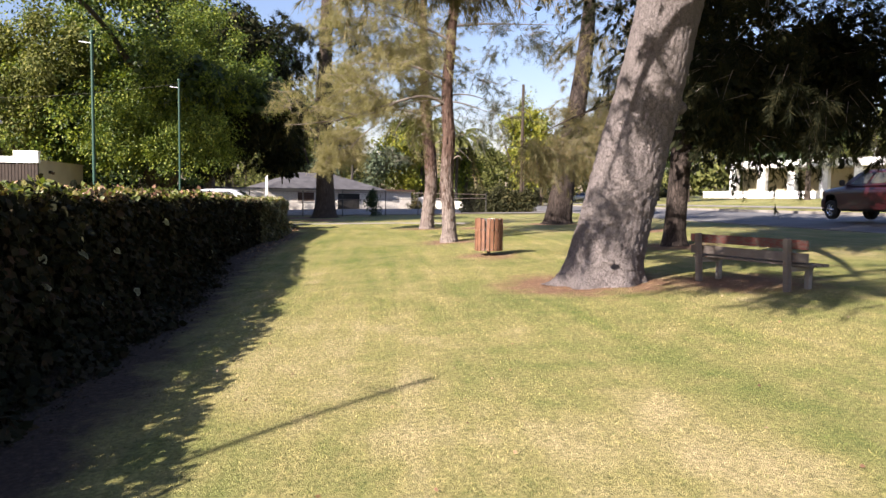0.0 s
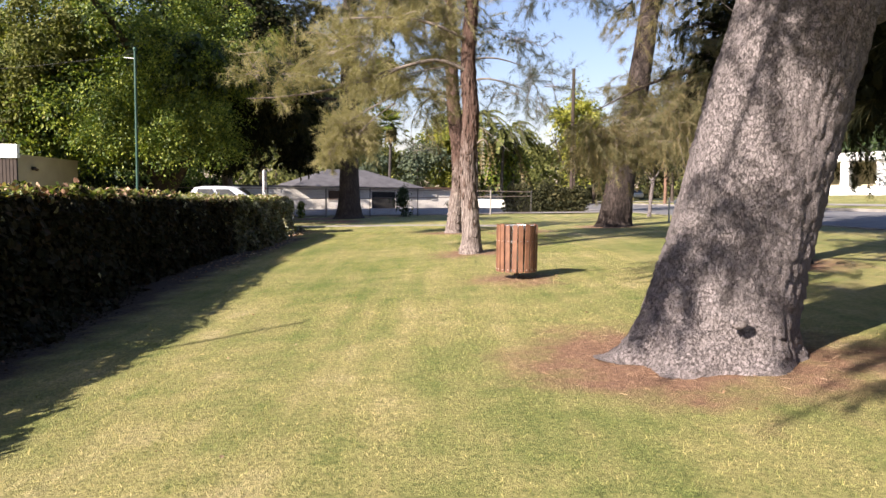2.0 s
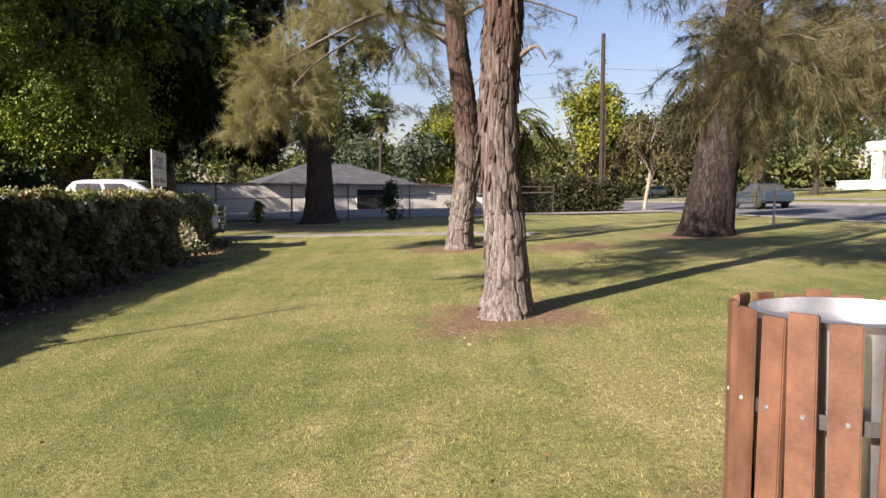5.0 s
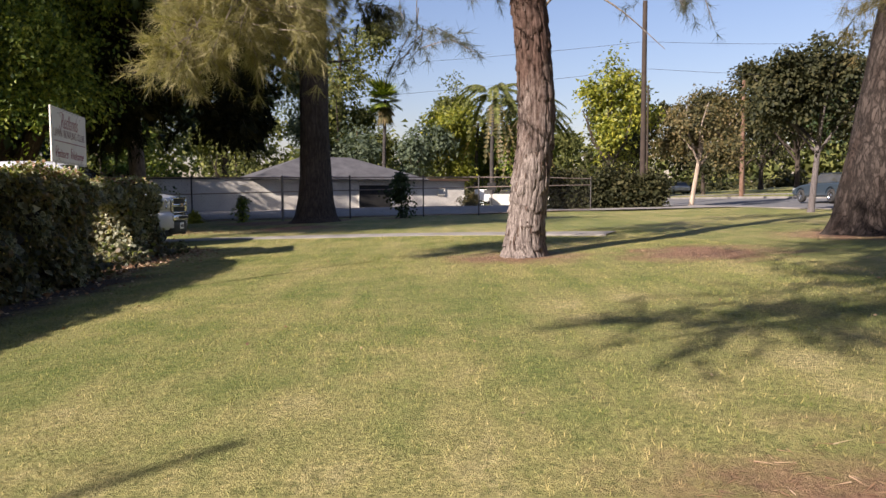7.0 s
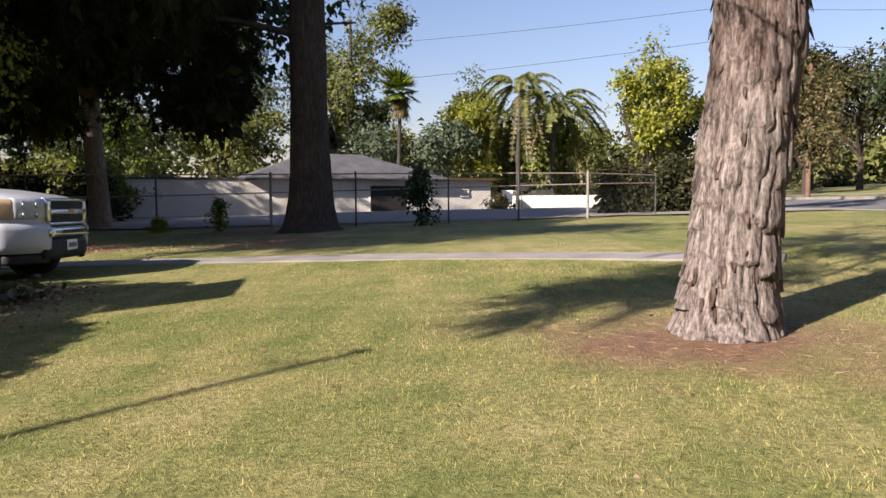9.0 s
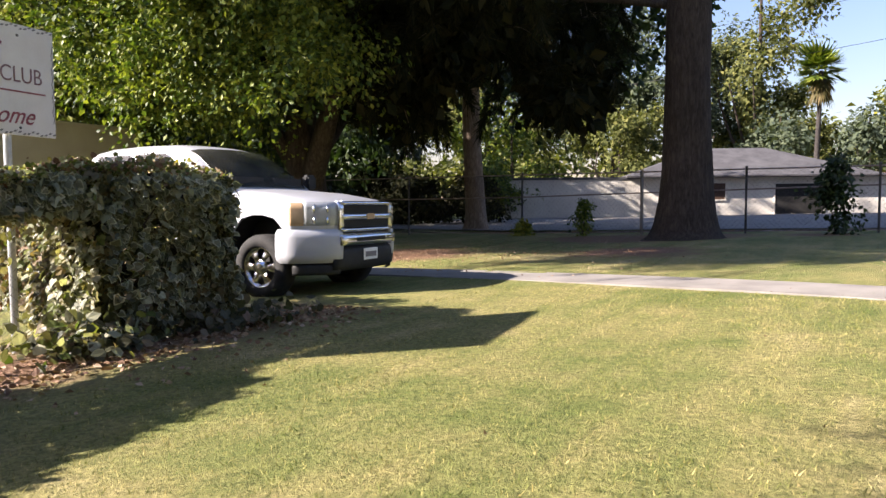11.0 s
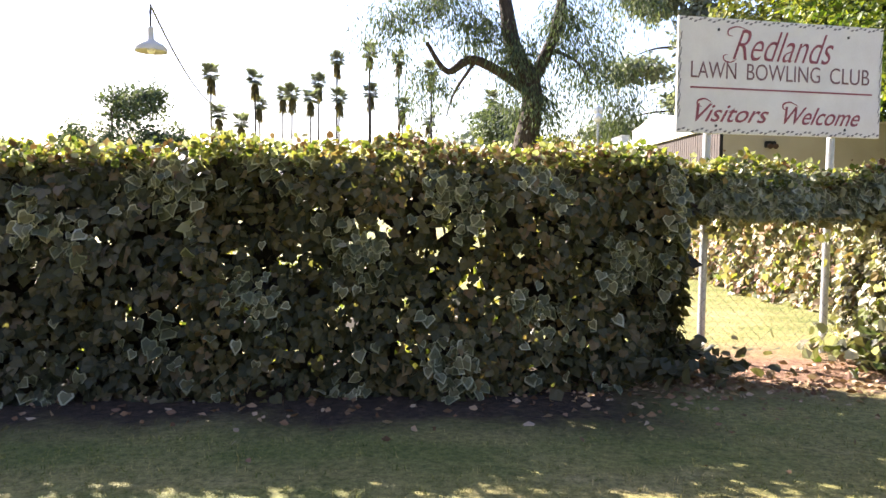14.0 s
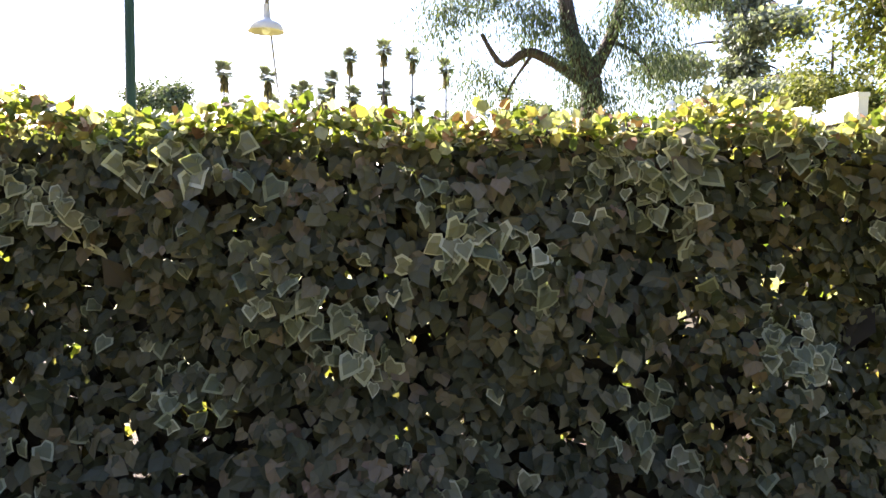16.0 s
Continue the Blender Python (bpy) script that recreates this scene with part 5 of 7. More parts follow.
# ---- trees of the middle and far distance ----
FAR = [  # x, y, height, crown radius, leaf, clear stem share
    (-3.5, 98, 24, 5.4, "leaf_olive", 0.08), (-6.5, 101, 20, 5, "leaf_grey", 0.2), (4.6, 96, 9.5, 4.2, "leaf_grey", 0.15), (-1.5, 95, 10, 4, "leaf_grey", 0.15), (9.0, 118, 19, 3.6, "leaf_olive", 0.3),
    (8.6, 100, 12, 4.6, "leaf_yellow", 0.15), (12.6, 104, 11, 4.0, "leaf_bright", 0.15), (15.5, 98, 10, 4.0, "leaf_bright", 0.15), (24.5, 96, 16.5, 4.8, "leaf_yellow", 0.2),
    (29, 104, 13, 5, "leaf_dusk", 0.2), (20.5, 112, 13, 5, "leaf_olive", 0.2), (35, 98, 12, 5.5, "leaf_dusk", 0.2), (33, 84, 10, 5.0, "leaf_dusk", 0.25), (42, 92, 14, 6, "leaf_dusk", 0.25),
    (38, 74, 12, 5.5, "leaf_dark", 0.3), (46, 108, 15, 6, "leaf_dusk", 0.2), (52, 84, 15, 6.5, "leaf_dark", 0.25), (60, 100, 17, 7, "leaf_olive", 0.2), (44, 62, 13, 5.5, "leaf_dark", 0.3),
    (62, 74, 13, 6, "leaf_olive", 0.2), (70, 86, 15, 7, "leaf_olive", 0.2), (66, 56, 14, 6, "leaf_dark", 0.2), (74, 66, 14, 7, "leaf_olive", 0.2), (56, 44, 13, 5.5, "leaf_dark", 0.3),
    (-16, 76, 9, 4.5, "leaf_bright", 0.1), (-9.5, 79, 9, 4.2, "leaf_olive", 0.1), (-22, 66, 12, 6, "leaf_olive", 0.15), (-28, 58, 17, 7, "leaf_bright", 0.2), (-36, 66, 19, 8, "leaf_olive", 0.2), (-22, 84, 21, 7, "leaf_olive", 0.2),
    (-14, 92, 22, 6, "leaf_grey", 0.2), (-52, 7.5, 12.5, 4.2, "leaf_grey", 0.15), (-47, 13.5, 9.0, 3.4, "leaf_grey", 0.2), (-21, 61, 13.5, 5.2, "leaf_dark", 0.2), (-58, 40, 13, 5, "leaf_grey", 0.15), (-36, 52, 13.8, 4.6, "leaf_olive", 0.12), (-27, 55, 9.5, 4.6, "leaf_dark", 0.05), (-20.5, 51, 7.0, 3.6, "leaf_dark", 0.05), (-28.5, 63.5, 10, 5, "leaf_dark", 0.03), (-17, 54.5, 6.5, 3.2, "leaf_dark", 0.03),
]
for i, (x, y, h, r, leaf_name, low) in enumerate(FAR):
    names = {"leaf_olive": "olive-green broadleaf tree", "leaf_grey": "grey-green broadleaf tree", "leaf_yellow": "sunlit yellow-green tree", "leaf_bright": "fresh green leafy tree", "leaf_dark": "dark green shade tree", "leaf_dusk": "dusky bronze-green shade tree"}
    plain_tree("background_tree", names[leaf_name] + " in the distance", x, y, h, r, leaf_name, 300 + i, "bark_dark", low, 0.0, int(min(max(7 * h * r, 300), 1100) * (2.2 if x < -40 else 1)), 0.42 if y > 80 else 0.34, 16, 0.018, shape=LEAFLET, spread=0.6 if y > 80 else 0.5)
rgf = np.random.default_rng(77)
far_woods = thing("far_woods", "hazy far line of treetops beyond the green", "woods", kind="stuff")
blobs = [(-150 + rgf.normal() * 10, y, 6 + rgf.uniform(0, 4) + 5.5 * math.exp(-((y - 36) / 20) ** 2), 9, 8, rgf.uniform(5, 8), 1.0) for y in np.arange(-90, 130, 8.0)]
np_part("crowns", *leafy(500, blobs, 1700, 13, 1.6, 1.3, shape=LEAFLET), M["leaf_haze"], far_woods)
blobs = [(x, 150 + rgf.normal() * 8, 6 + rgf.uniform(0, 4), 9, 7, rgf.uniform(6, 10), 1.0) for x in np.arange(-110, 130, 9.0)]
low = [(x, 121 + rgf.normal() * 3, 2.6, 4.5, 3, 2.6 + rgf.uniform(0, 1.2), 1.0) for x in np.arange(-30, 90, 6.0)]
np_part("crowns", *leafy(503, low, 1300, 13, 0.9, 0.9, shape=LEAFLET), M["leaf_dusk"], far_woods)
np_part("crowns", *leafy(501, blobs, 2000, 13, 1.6, 1.3, shape=LEAFLET), M["leaf_olive"], far_woods)
blobs = [(120 + rgf.normal() * 8, y, 7 + rgf.uniform(0, 4), 8, 8, rgf.uniform(6, 9), 1.0) for y in np.arange(-60, 150, 9.0)]
np_part("crowns", *leafy(502, blobs, 1600, 13, 1.6, 1.3, shape=LEAFLET), M["leaf_olive"], far_woods)

# gum tree on the far side of the bowling green
gum = tree("gum_tree", "old gum tree with a lopped limb and thin hanging leaves", -31, 36.7,
           [(0, 0, -0.1, 0.85), (0.1, 0, 1, 0.68), (0.2, 0.3, 4, 0.58), (0.3, 0.7, 7, 0.5), (0.4, -0.3, 9.2, 0.4), (0.5, -1.0, 13, 0.26), (0.5, -1.4, 17, 0.1)], 28, 40, "bark_dark", bark_fn(3.3, 0.04, 0.2, 5),
           limbs=[[(0.3, 0.6, 7.0, 0.34), (0.3, -0.9, 8.0, 0.26), (0.4, -2.4, 8.6, 0.24), (0.4, -3.6, 8.0, 0.16), (0.4, -4.6, 9.4, 0.1)], [(0.3, 0.7, 7.6, 0.34), (0.4, 1.7, 9.8, 0.3), (0.4, 2.2, 12, 0.24), (0.4, 3.4, 15, 0.1)],
                  [(0.4, -2.2, 8.5, 0.1), (0.5, -3.2, 7.0, 0.06), (0.4, -3.6, 5.8, 0.03)], [(0.4, 1.4, 9.2, 0.12), (0.4, 2.8, 8.6, 0.07), (0.4, 3.6, 7.4, 0.03)], [(0.4, -1, 13, 0.12), (0.4, -3.4, 13.6, 0.06), (0.4, -5.4, 12.6, 0.02)]],
           crowns=[(leafy(511, [(-30.6, 32.8, 11.6, 2.2, 2.6, 1.8, 1.2), (-30.6, 30.6, 10.6, 1.6, 2.0, 1.8, 0.7), (-30.6, 38.0, 6.6, 1.4, 1.8, 2.6, 0.9), (-30.5, 40.5, 9.2, 2.2, 2.6, 3.0, 1.4), (-30.6, 32.0, 7.6, 1.4, 1.8, 1.4, 0.5), (-30.5, 41.8, 13, 2.4, 2.6, 1.8, 1.4),
                                (-30.5, 35.5, 15.5, 3, 3.4, 1.8, 1.6), (-30.5, 42, 6.4, 1.2, 1.6, 1.5, 0.6), (-30.5, 33.4, 13.8, 2, 2.0, 1.4, 0.8), (-30.2, 36.6, 8.6, 1.0, 1.0, 2.4, 1.0), (-30.3, 39.0, 10.6, 1.4, 1.5, 2.0, 1.0), (-30.3, 34.6, 10.6, 1.5, 1.6, 1.8, 0.9)], 1800, 15, 0.27, 0.7, 1.6, LANCE), "leaf_grey")])
tree("deodar", "broad blue-green deodar with tiered level boughs", -48, 52.5,
     [(0, 0, -0.1, 0.6), (0, 0, 4, 0.5), (0, 0, 14, 0.3), (0, 0, 22, 0.06)], 16, 20, "bark_dark", None,
     limbs=[[(0, 0, 5 + k * 1.6, 0.14), (math.cos(k * 2.1) * 3, math.sin(k * 2.1) * 3, 5.2 + k * 1.6, 0.08), (math.cos(k * 2.1) * (6 - 0.25 * k), math.sin(k * 2.1) * (6 - 0.25 * k), 4.8 + k * 1.6, 0.03)] for k in range(10)],
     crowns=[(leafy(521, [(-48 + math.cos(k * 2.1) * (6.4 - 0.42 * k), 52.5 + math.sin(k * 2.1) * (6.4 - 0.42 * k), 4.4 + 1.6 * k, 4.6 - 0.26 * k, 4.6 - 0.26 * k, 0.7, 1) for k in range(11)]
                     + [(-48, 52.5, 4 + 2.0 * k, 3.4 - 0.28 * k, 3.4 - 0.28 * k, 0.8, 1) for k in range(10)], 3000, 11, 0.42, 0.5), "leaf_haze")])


def frond(rgp, length, ang, lift, droop, leaflets, width):
    """A palm frond as arrays: a rib with leaflets on both sides."""
    ca, sa = math.cos(ang), math.sin(ang)
    vs, fs = [], []
    for k in range(leaflets):
        u = 0.25 + 0.75 * k / (leaflets - 1)
        r, z = length * u, lift * length * u - droop * length * u * u
        p = np.array([ca * r, sa * r, z])
        for side in (-1, 1):
            q = np.array([-sa * side, ca * side, 0]) * width * (1.15 - u * 0.7) + np.array([ca, sa, 0]) * width * 0.5 + np.array([0, 0, -width * (0.35 + 0.4 * rgp.uniform())])
            n0 = len(vs)
            vs += [p, p + np.array([ca, sa, lift - 2 * droop * u]) * length * 0.05, p + q]
            fs.append((n0, n0 + 1, n0 + 2))
    return np.array(vs), np.array(fs)


def fan_leaf(rgp, stem, ang, lift, size):
    ca, sa = math.cos(ang), math.sin(ang)
    base = np.array([ca * stem, sa * stem, lift * stem])
    vs, fs = [], []
    for k in range(11):
        a = -1.25 + 2.5 * k / 10
        d = np.array([ca * math.cos(a) - sa * math.sin(a), sa * math.cos(a) + ca * math.sin(a), lift * math.cos(a) - 0.25 * rgp.uniform()])
        side = np.array([-d[1], d[0], 0]) * 0.11
        n0 = len(vs)
        vs += [base - side * 0.3, base + d * size * 0.5 + side * size, base + d * size, base + d * size * 0.5 - side * size]
        fs += [(n0, n0 + 1, n0 + 2), (n0, n0 + 2, n0 + 3)]
    return np.array(vs), np.array(fs)


def fan_palm(x, y, h, stem, size, seed, mat_name, label, skirt=2.2, group="fan palms", stout=0.02):
    rgp = np.random.default_rng(seed)
    z = float(gz(x, y))
    ob = thing("fan_palm", label, "palm", x, y, z, group=group)
    lean = rgp.normal() * 0.025 * h
    trunk_part(ob, [(0, 0, -0.1, h * stout), (lean * 0.3, 0, h * 0.4, h * stout * 0.62), (lean, 0, h, h * stout * 0.5)], 9, 10, M["bark_grey"], None)
    v, f = joined([fan_leaf(rgp, stem * rgp.uniform(0.7, 1.1), a, lift, size) for lift in (1.1, 0.5, 0.05, -0.45) for a in rgp.uniform(0, 6.28, 9)])
    np_part("crown", v + np.array([lean, 0, h]), f, M[mat_name], ob)
    v, f = joined([fan_leaf(rgp, stem * 0.5, a, lift, size * 0.8) for lift in (-1.2, -2.2) for a in rgp.uniform(0, 6.28, 9)])
    np_part("skirt", v * np.array([0.75, 0.75, skirt / 2.2]) + np.array([lean, 0, h - 0.2 * size]), f, M["leaf_brown"], ob, "dry hanging fronds")
    return ob


def az_place(ex, ey, az, d):
    return ex - math.sin(radians(az)) * d, ey + math.cos(radians(az)) * d


for i, (az, el) in enumerate([(106.2, 10.7), (102.9, 10.4), (102.6, 8.6), (100.9, 9.3), (100.2, 9.5), (98.7, 9.1), (98.1, 10.3), (96.7, 12.0), (96.5, 9.2), (94.1, 12.6), (94.0, 9.5), (91.8, 12.0), (91.5, 8.6), (89.2, 11.2), (84.4, 9.1), (89.4, 7.4), (105.6, 7.8), (104.0, 7.2)]):
    d = 128 + 5 * (i % 4)
    x, y = az_place(4.9, 31.5, az, d)
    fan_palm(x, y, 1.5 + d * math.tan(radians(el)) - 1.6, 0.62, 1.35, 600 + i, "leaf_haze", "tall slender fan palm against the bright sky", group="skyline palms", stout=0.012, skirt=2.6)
x, y = az_place(4.96, 26.46, 3.2, 60)
fan_palm(x, y, 9.4, 0.6, 1.15, 650, "leaf_bright", "fan palm with a dry brown skirt behind the house", 1.8, stout=0.03)


def feather_palm(x, y, h, seed, label):
    rgp = np.random.default_rng(seed)
    z = float(gz(x, y))
    ob = thing("feather_palm", label, "palm", x, y, z, group="feather palms")
    trunk_part(ob, [(0, 0, -0.1, 0.24), (0, 0, h * 0.5, 0.19), (0.2, 0, h, 0.14)], 10, 10, M["bark_grey"], None)
    v, f = joined([frond(rgp, rgp.uniform(3.2, 4.4), a, rgp.uniform(0.5, 1.2), rgp.uniform(0.9, 1.5), 26, 0.65) for a in rgp.uniform(0, 6.28, 20)])
    np_part("crown", v + np.array([0.2, 0, h]), f, M["leaf_olive"], ob)
    v, f = joined([frond(rgp, 3.0, a, -0.6, 1.4, 16, 0.5) for a in rgp.uniform(0, 6.28, 6)])
    np_part("dry_fronds", v + np.array([0.2, 0, h - 0.3]), f, M["leaf_brown"], ob, "brown dead fronds")


for i, (px_az, h, d) in enumerate([(-6.0, 10.6, 66), (-8.6, 9.4, 68), (-9.6, 8.8, 72), (-4.6, 8.8, 74)]):
    x, y = az_place(4.96, 26.46, px_az, d)
    feather_palm(x, y, h, 660 + i, "feather palm with long drooping fronds by the yard")

# ---- clipped ivy mass on the corner of the yard fence ----
bush = thing("ivy_bush", "boxy dark ivy thicket over the yard fence", "bush", 15.2, 59.8, 0)
blobs = [(x, 59.8, 2.1, 1.0, 0.8, 1.35, 1.0) for x in np.arange(12.6, 18.0, 0.8)]
v, f = joined([leafy(540, blobs, 1500, 14, 0.15, 0.24), leafy(541, shrink(blobs, 0.7), 500, 10, 0.32, 0.25)])
np_part("leaves", v - np.array([15.2, 59.8, 0]), f, M["leaf_dusk"], bush)
# the darkest three shrubs carry the shade behind the fence in their leaf colour
for i, (x, y, h, r, nm, lab) in enumerate([(4.3, 53.2, 2.3, 0.75, "leaf_dark", "upright dark shrub against the wire fence"), (-2.45, 53.0, 1.30, 0.36, "leaf_bright", "leafy green shrub by the fence"), (-4.5, 53.1, 0.50, 0.42, "leaf_yellow", "low yellowing shrub by the fence"),
                                           (8.6, 74.5, 1.1, 1.2, "leaf_brown", "dry brown shrub at the yard wall"), (-12.4, 66.0, 3.6, 2.2, "leaf_bright", "sunlit green shrub behind the wire fence"), (-16.8, 57.0, 3.0, 2.0, "leaf_dark", "dark overgrown shrub behind the wire fence"), (-10.9, 61.0, 2.5, 1.9, "needle_shade", "dark overgrown shrub behind the wire fence"), (-13.4, 60.2, 2.9, 2.1, "needle_shade", "dark overgrown shrub behind the wire fence"), (-16.2, 61.5, 3.2, 2.2, "needle_shade", "dark overgrown shrub behind the wire fence"), (-20.0, 56.0, 3.4, 2.2, "leaf_dark", "dark overgrown shrub behind the wire fence"), (48.6, 70.5, 2.3, 1.1, "leaf_brown", "bronze shrub before the white building"), (52.0, 67, 2.3, 1.1, "leaf_brown", "bronze shrub before the white building")]):
    z = float(gz(x, y))
    ob = thing("shrub", lab, "shrub", x, y, z, group="shrubs")
    v, f = leafy(560 + i, [(0, 0, h * 0.35, r, r, h * 0.38, 1.2), (0, 0, h * 0.7, r * 0.65, r * 0.65, h * 0.32, 1.0)], (70 if r < 0.5 else 130) if r < 1.5 else 420, 14, (0.10 if r < 0.5 else 0.14) if r < 1.5 else 0.2, 0.11 if r < 0.5 else 0.16)
    np_part("leaves", v, f, M[nm], ob)
    limbs_part(ob, [[(0, 0, -0.05, 0.03), (0.05, 0, h * 0.4, 0.02), (0.02, 0.05, h * 0.8, 0.008)], [(0.03, 0, -0.05, 0.025), (-0.15, 0.1, h * 0.4, 0.015), (-0.25, 0.1, h * 0.7, 0.006)]], M["bark_dark"], 5, "stem")


# ---- low house and yard walls behind the fence ----
house = thing("low_house", "low pale stucco house with a grey shingled hip roof", "house", 8.3, 76.4, 0, 24.8)
# local x runs from the house's corner back along its front, to the negative side
b = bmesh.new()
box(b, -22.4, 0, 0.2, -15.2, 0.25, 2.85)
part("yard_wall", b, M["stucco"], house, "pale stucco block wall in shade")
b = bmesh.new()
box(b, -22.5, -0.05, 2.85, -15.2, 0.3, 2.98)
part("coping", b, M["roof"], house)
b = bmesh.new()
box(b, -15.2, 0, 0.2, 0, 7, 2.9)
part("wall", b, M["stucco"], house)
b = bmesh.new()
for x0, x1, y0, y1, z0, z1, rz in ((-16.0, -3.2, -0.6, 8.0, 2.92, 3.0, 4.7),):
    lo = [b.verts.new(p) for p in ((x0, y0, z0), (x1, y0, z0), (x1, y1, z0), (x0, y1, z0))]
    mid = [b.verts.new(p) for p in ((x0, y0, z1), (x1, y0, z1), (x1, y1, z1), (x0, y1, z1))]
    ra, rb = b.verts.new((x0 + 4.6, 3.7, rz)), b.verts.new((x1 - 4.6, 3.7, rz))
    for i in range(4):
        b.faces.new((lo[i], lo[(i + 1) % 4], mid[(i + 1) % 4], mid[i]))
    b.faces.new((mid[0], mid[1], rb, ra))
    b.faces.new((mid[1], mid[2], rb))
    b.faces.new((mid[2], mid[3], ra, rb))
    b.faces.new((mid[3], mid[0], ra))
    b.faces.new(lo[::-1])
part("hip_roof", b, M["roof"], house, "weathered grey shingle hip roof")
b = bmesh.new()
box(b, -3.2, -0.35, 2.9, 0.25, 7.2, 3.08)
part("flat_roof", b, M["brown"], house, "flat roof with a brown fascia")
for name, x0, x1, z0, z1, m_name in (("door", -8.4, -6.0, 0.95, 2.55, "dark"), ("window", -12.6, -10.9, 1.75, 2.6, "brown"), ("window", -2.2, -1.7, 1.9, 2.3, "steel")):
    b = bmesh.new()
    box(b, x0, -0.04, z0, x1, 0.0, z1)
    w = part(name, b, M[m_name], house)
    b = bmesh.new()
    for q in ((x0 - 0.06, z0 - 0.06, x0, z1 + 0.06), (x1, z0 - 0.06, x1 + 0.06, z1 + 0.06), (x0, z1, x1, z1 + 0.06), (x0, z0 - 0.06, x1, z0)):
        box(b, q[0], -0.07, q[1], q[2], 0.0, q[3])
    part("frame", b, M["stucco"], w)
shed_wall = thing("yard_wall", "low white wall along the sunlit yard", "wall", 0, 0, 0)
b = bmesh.new()
box(b, 10.5, 79.0, 0.8, 17.5, 79.25, 1.95, 0.02)
part("wall", b, M["stucco"], shed_wall)
b = bmesh.new()
box(b, 9.2, 77.6, 0.8, 9.9, 78.3, 2.3, 0.03)
part("pier", b, M["white"], shed_wall)
notice = thing("notice_board", "small dark notice board on a post at the yard", "sign", 10.4, 76.6, float(gz(10.4, 76.6)))
b = bmesh.new()
rod(b, (0, 0, 0), (0, 0, 1.7), 0.03)
part("post", b, M["darksteel"], notice)
b = bmesh.new()
box(b, -0.35, -0.03, 1.2, 0.35, 0.0, 1.75, 0.01)
part("board", b, M["dark"], notice)


# ---- wire fence ----
FENCE = [(-13.3, 53.0), (-9.0, 53.2), (-4.7, 53.45), (-0.87, 53.75), (2.06, 53.8), (5.27, 53.95), (7.74, 54.2), (10.26, 54.6), (13.4, 57.0)]
fence = thing("wire_fence", "rusty chain-link fence with steel posts and rails", "fence")
for i, (x, y) in enumerate(FENCE):
    z = float(gz(x, y))
    b = bmesh.new()
    rod(b, (x, y, z - 0.2), (x, y, 2.52), 0.05 if i in (3, 7) else 0.032, seg=10)
    bmesh.ops.create_icosphere(b, subdivisions=1, radius=0.05, matrix=Matrix.Translation((x, y, 2.53)))
    part("post", b, M["concrete" if i in (3, 7) else "darksteel"], fence)
links = []
for (xa, ya), (xb, yb) in zip(FENCE, FENCE[1:]):
    za, zb = float(gz(xa, ya)), float(gz(xb, yb))
    for name, up in (("top_rail", None), ("mid_rail", 1.25), ("bottom_rail", 0.08)):
        b = bmesh.new()
        rod(b, (xa, ya, 2.48 if up is None else za + up), (xb, yb, 2.48 if up is None else zb + up), 0.022, seg=8)
        part(name, b, M["rail"], fence)
    n = int(math.hypot(xb - xa, yb - ya) / 0.14)
    for k in range(-12, n + 12):
        for s in (1, -1):
            u0, u1 = k / n, (k + 12 * s) / n
            lo, hi = 0.0, 1.0
            c0, c1 = max(min(u0, u1), 0.0), min(max(u0, u1), 1.0)
            if c1 <= c0:
                continue
            w = lambda u: (u - u0) / (u1 - u0)
            pa = (xa + (xb - xa) * c0, ya + (yb - ya) * c0, za + 0.08 + w(c0) * (2.4 - za))
            pb = (xa + (xb - xa) * c1, ya + (yb - ya) * c1, za + 0.08 + w(c1) * (2.4 - za))
            links.append(tube_arrays(np.array([(*pa, 0.0022), (*pb, 0.0022)]), 3))
tagged(np_part("chain_link", *joined(links), M["darksteel"], fence), kind="stuff")


# ---- club house behind the hedge ----
club = thing("club_house", "beige stucco club house with a stepped white mission parapet", "house", -13.25, 39.38, 0.15)
b = bmesh.new()
box(b, -10.4, 0.32, -0.4, 0, 6.0, 3.55)
part("wall", b, M["beige"], club)
b = bmesh.new()
box(b, -0.03, 0.5, 3.55, 0.06, 6.05, 3.62)
part("coping", b, M["beige"], club)
# outline of the front's parapet: end blocks, notches and a swelling middle
MISSION = [(0.0, 4.05), (-1.2, 4.05), (-1.2, 3.74), (-2.5, 3.74), (-2.5, 4.05), (-3.0, 4.06), (-3.6, 4.12), (-4.2, 4.24), (-4.7, 4.32), (-5.2, 4.34), (-5.7, 4.32), (-6.2, 4.25), (-6.8, 4.16), (-7.5, 4.10), (-7.5, 3.76), (-9.0, 3.76), (-9.0, 4.10), (-10.4, 4.10)]


def upright(bm, outline, y0, y1):
    """A slab whose face is the outline, in x and z, between two depths."""
    fr = [bm.verts.new((x, y0, z)) for x, z in outline]
    bk = [bm.verts.new((x, y1, z)) for x, z in outline]
    bm.faces.new(fr)
    bm.faces.new(bk[::-1])
    for i in range(len(outline)):
        j = (i + 1) % len(outline)
        bm.faces.new((fr[j], fr[i], bk[i], bk[j]))
    bmesh.ops.recalc_face_normals(bm, faces=bm.faces)


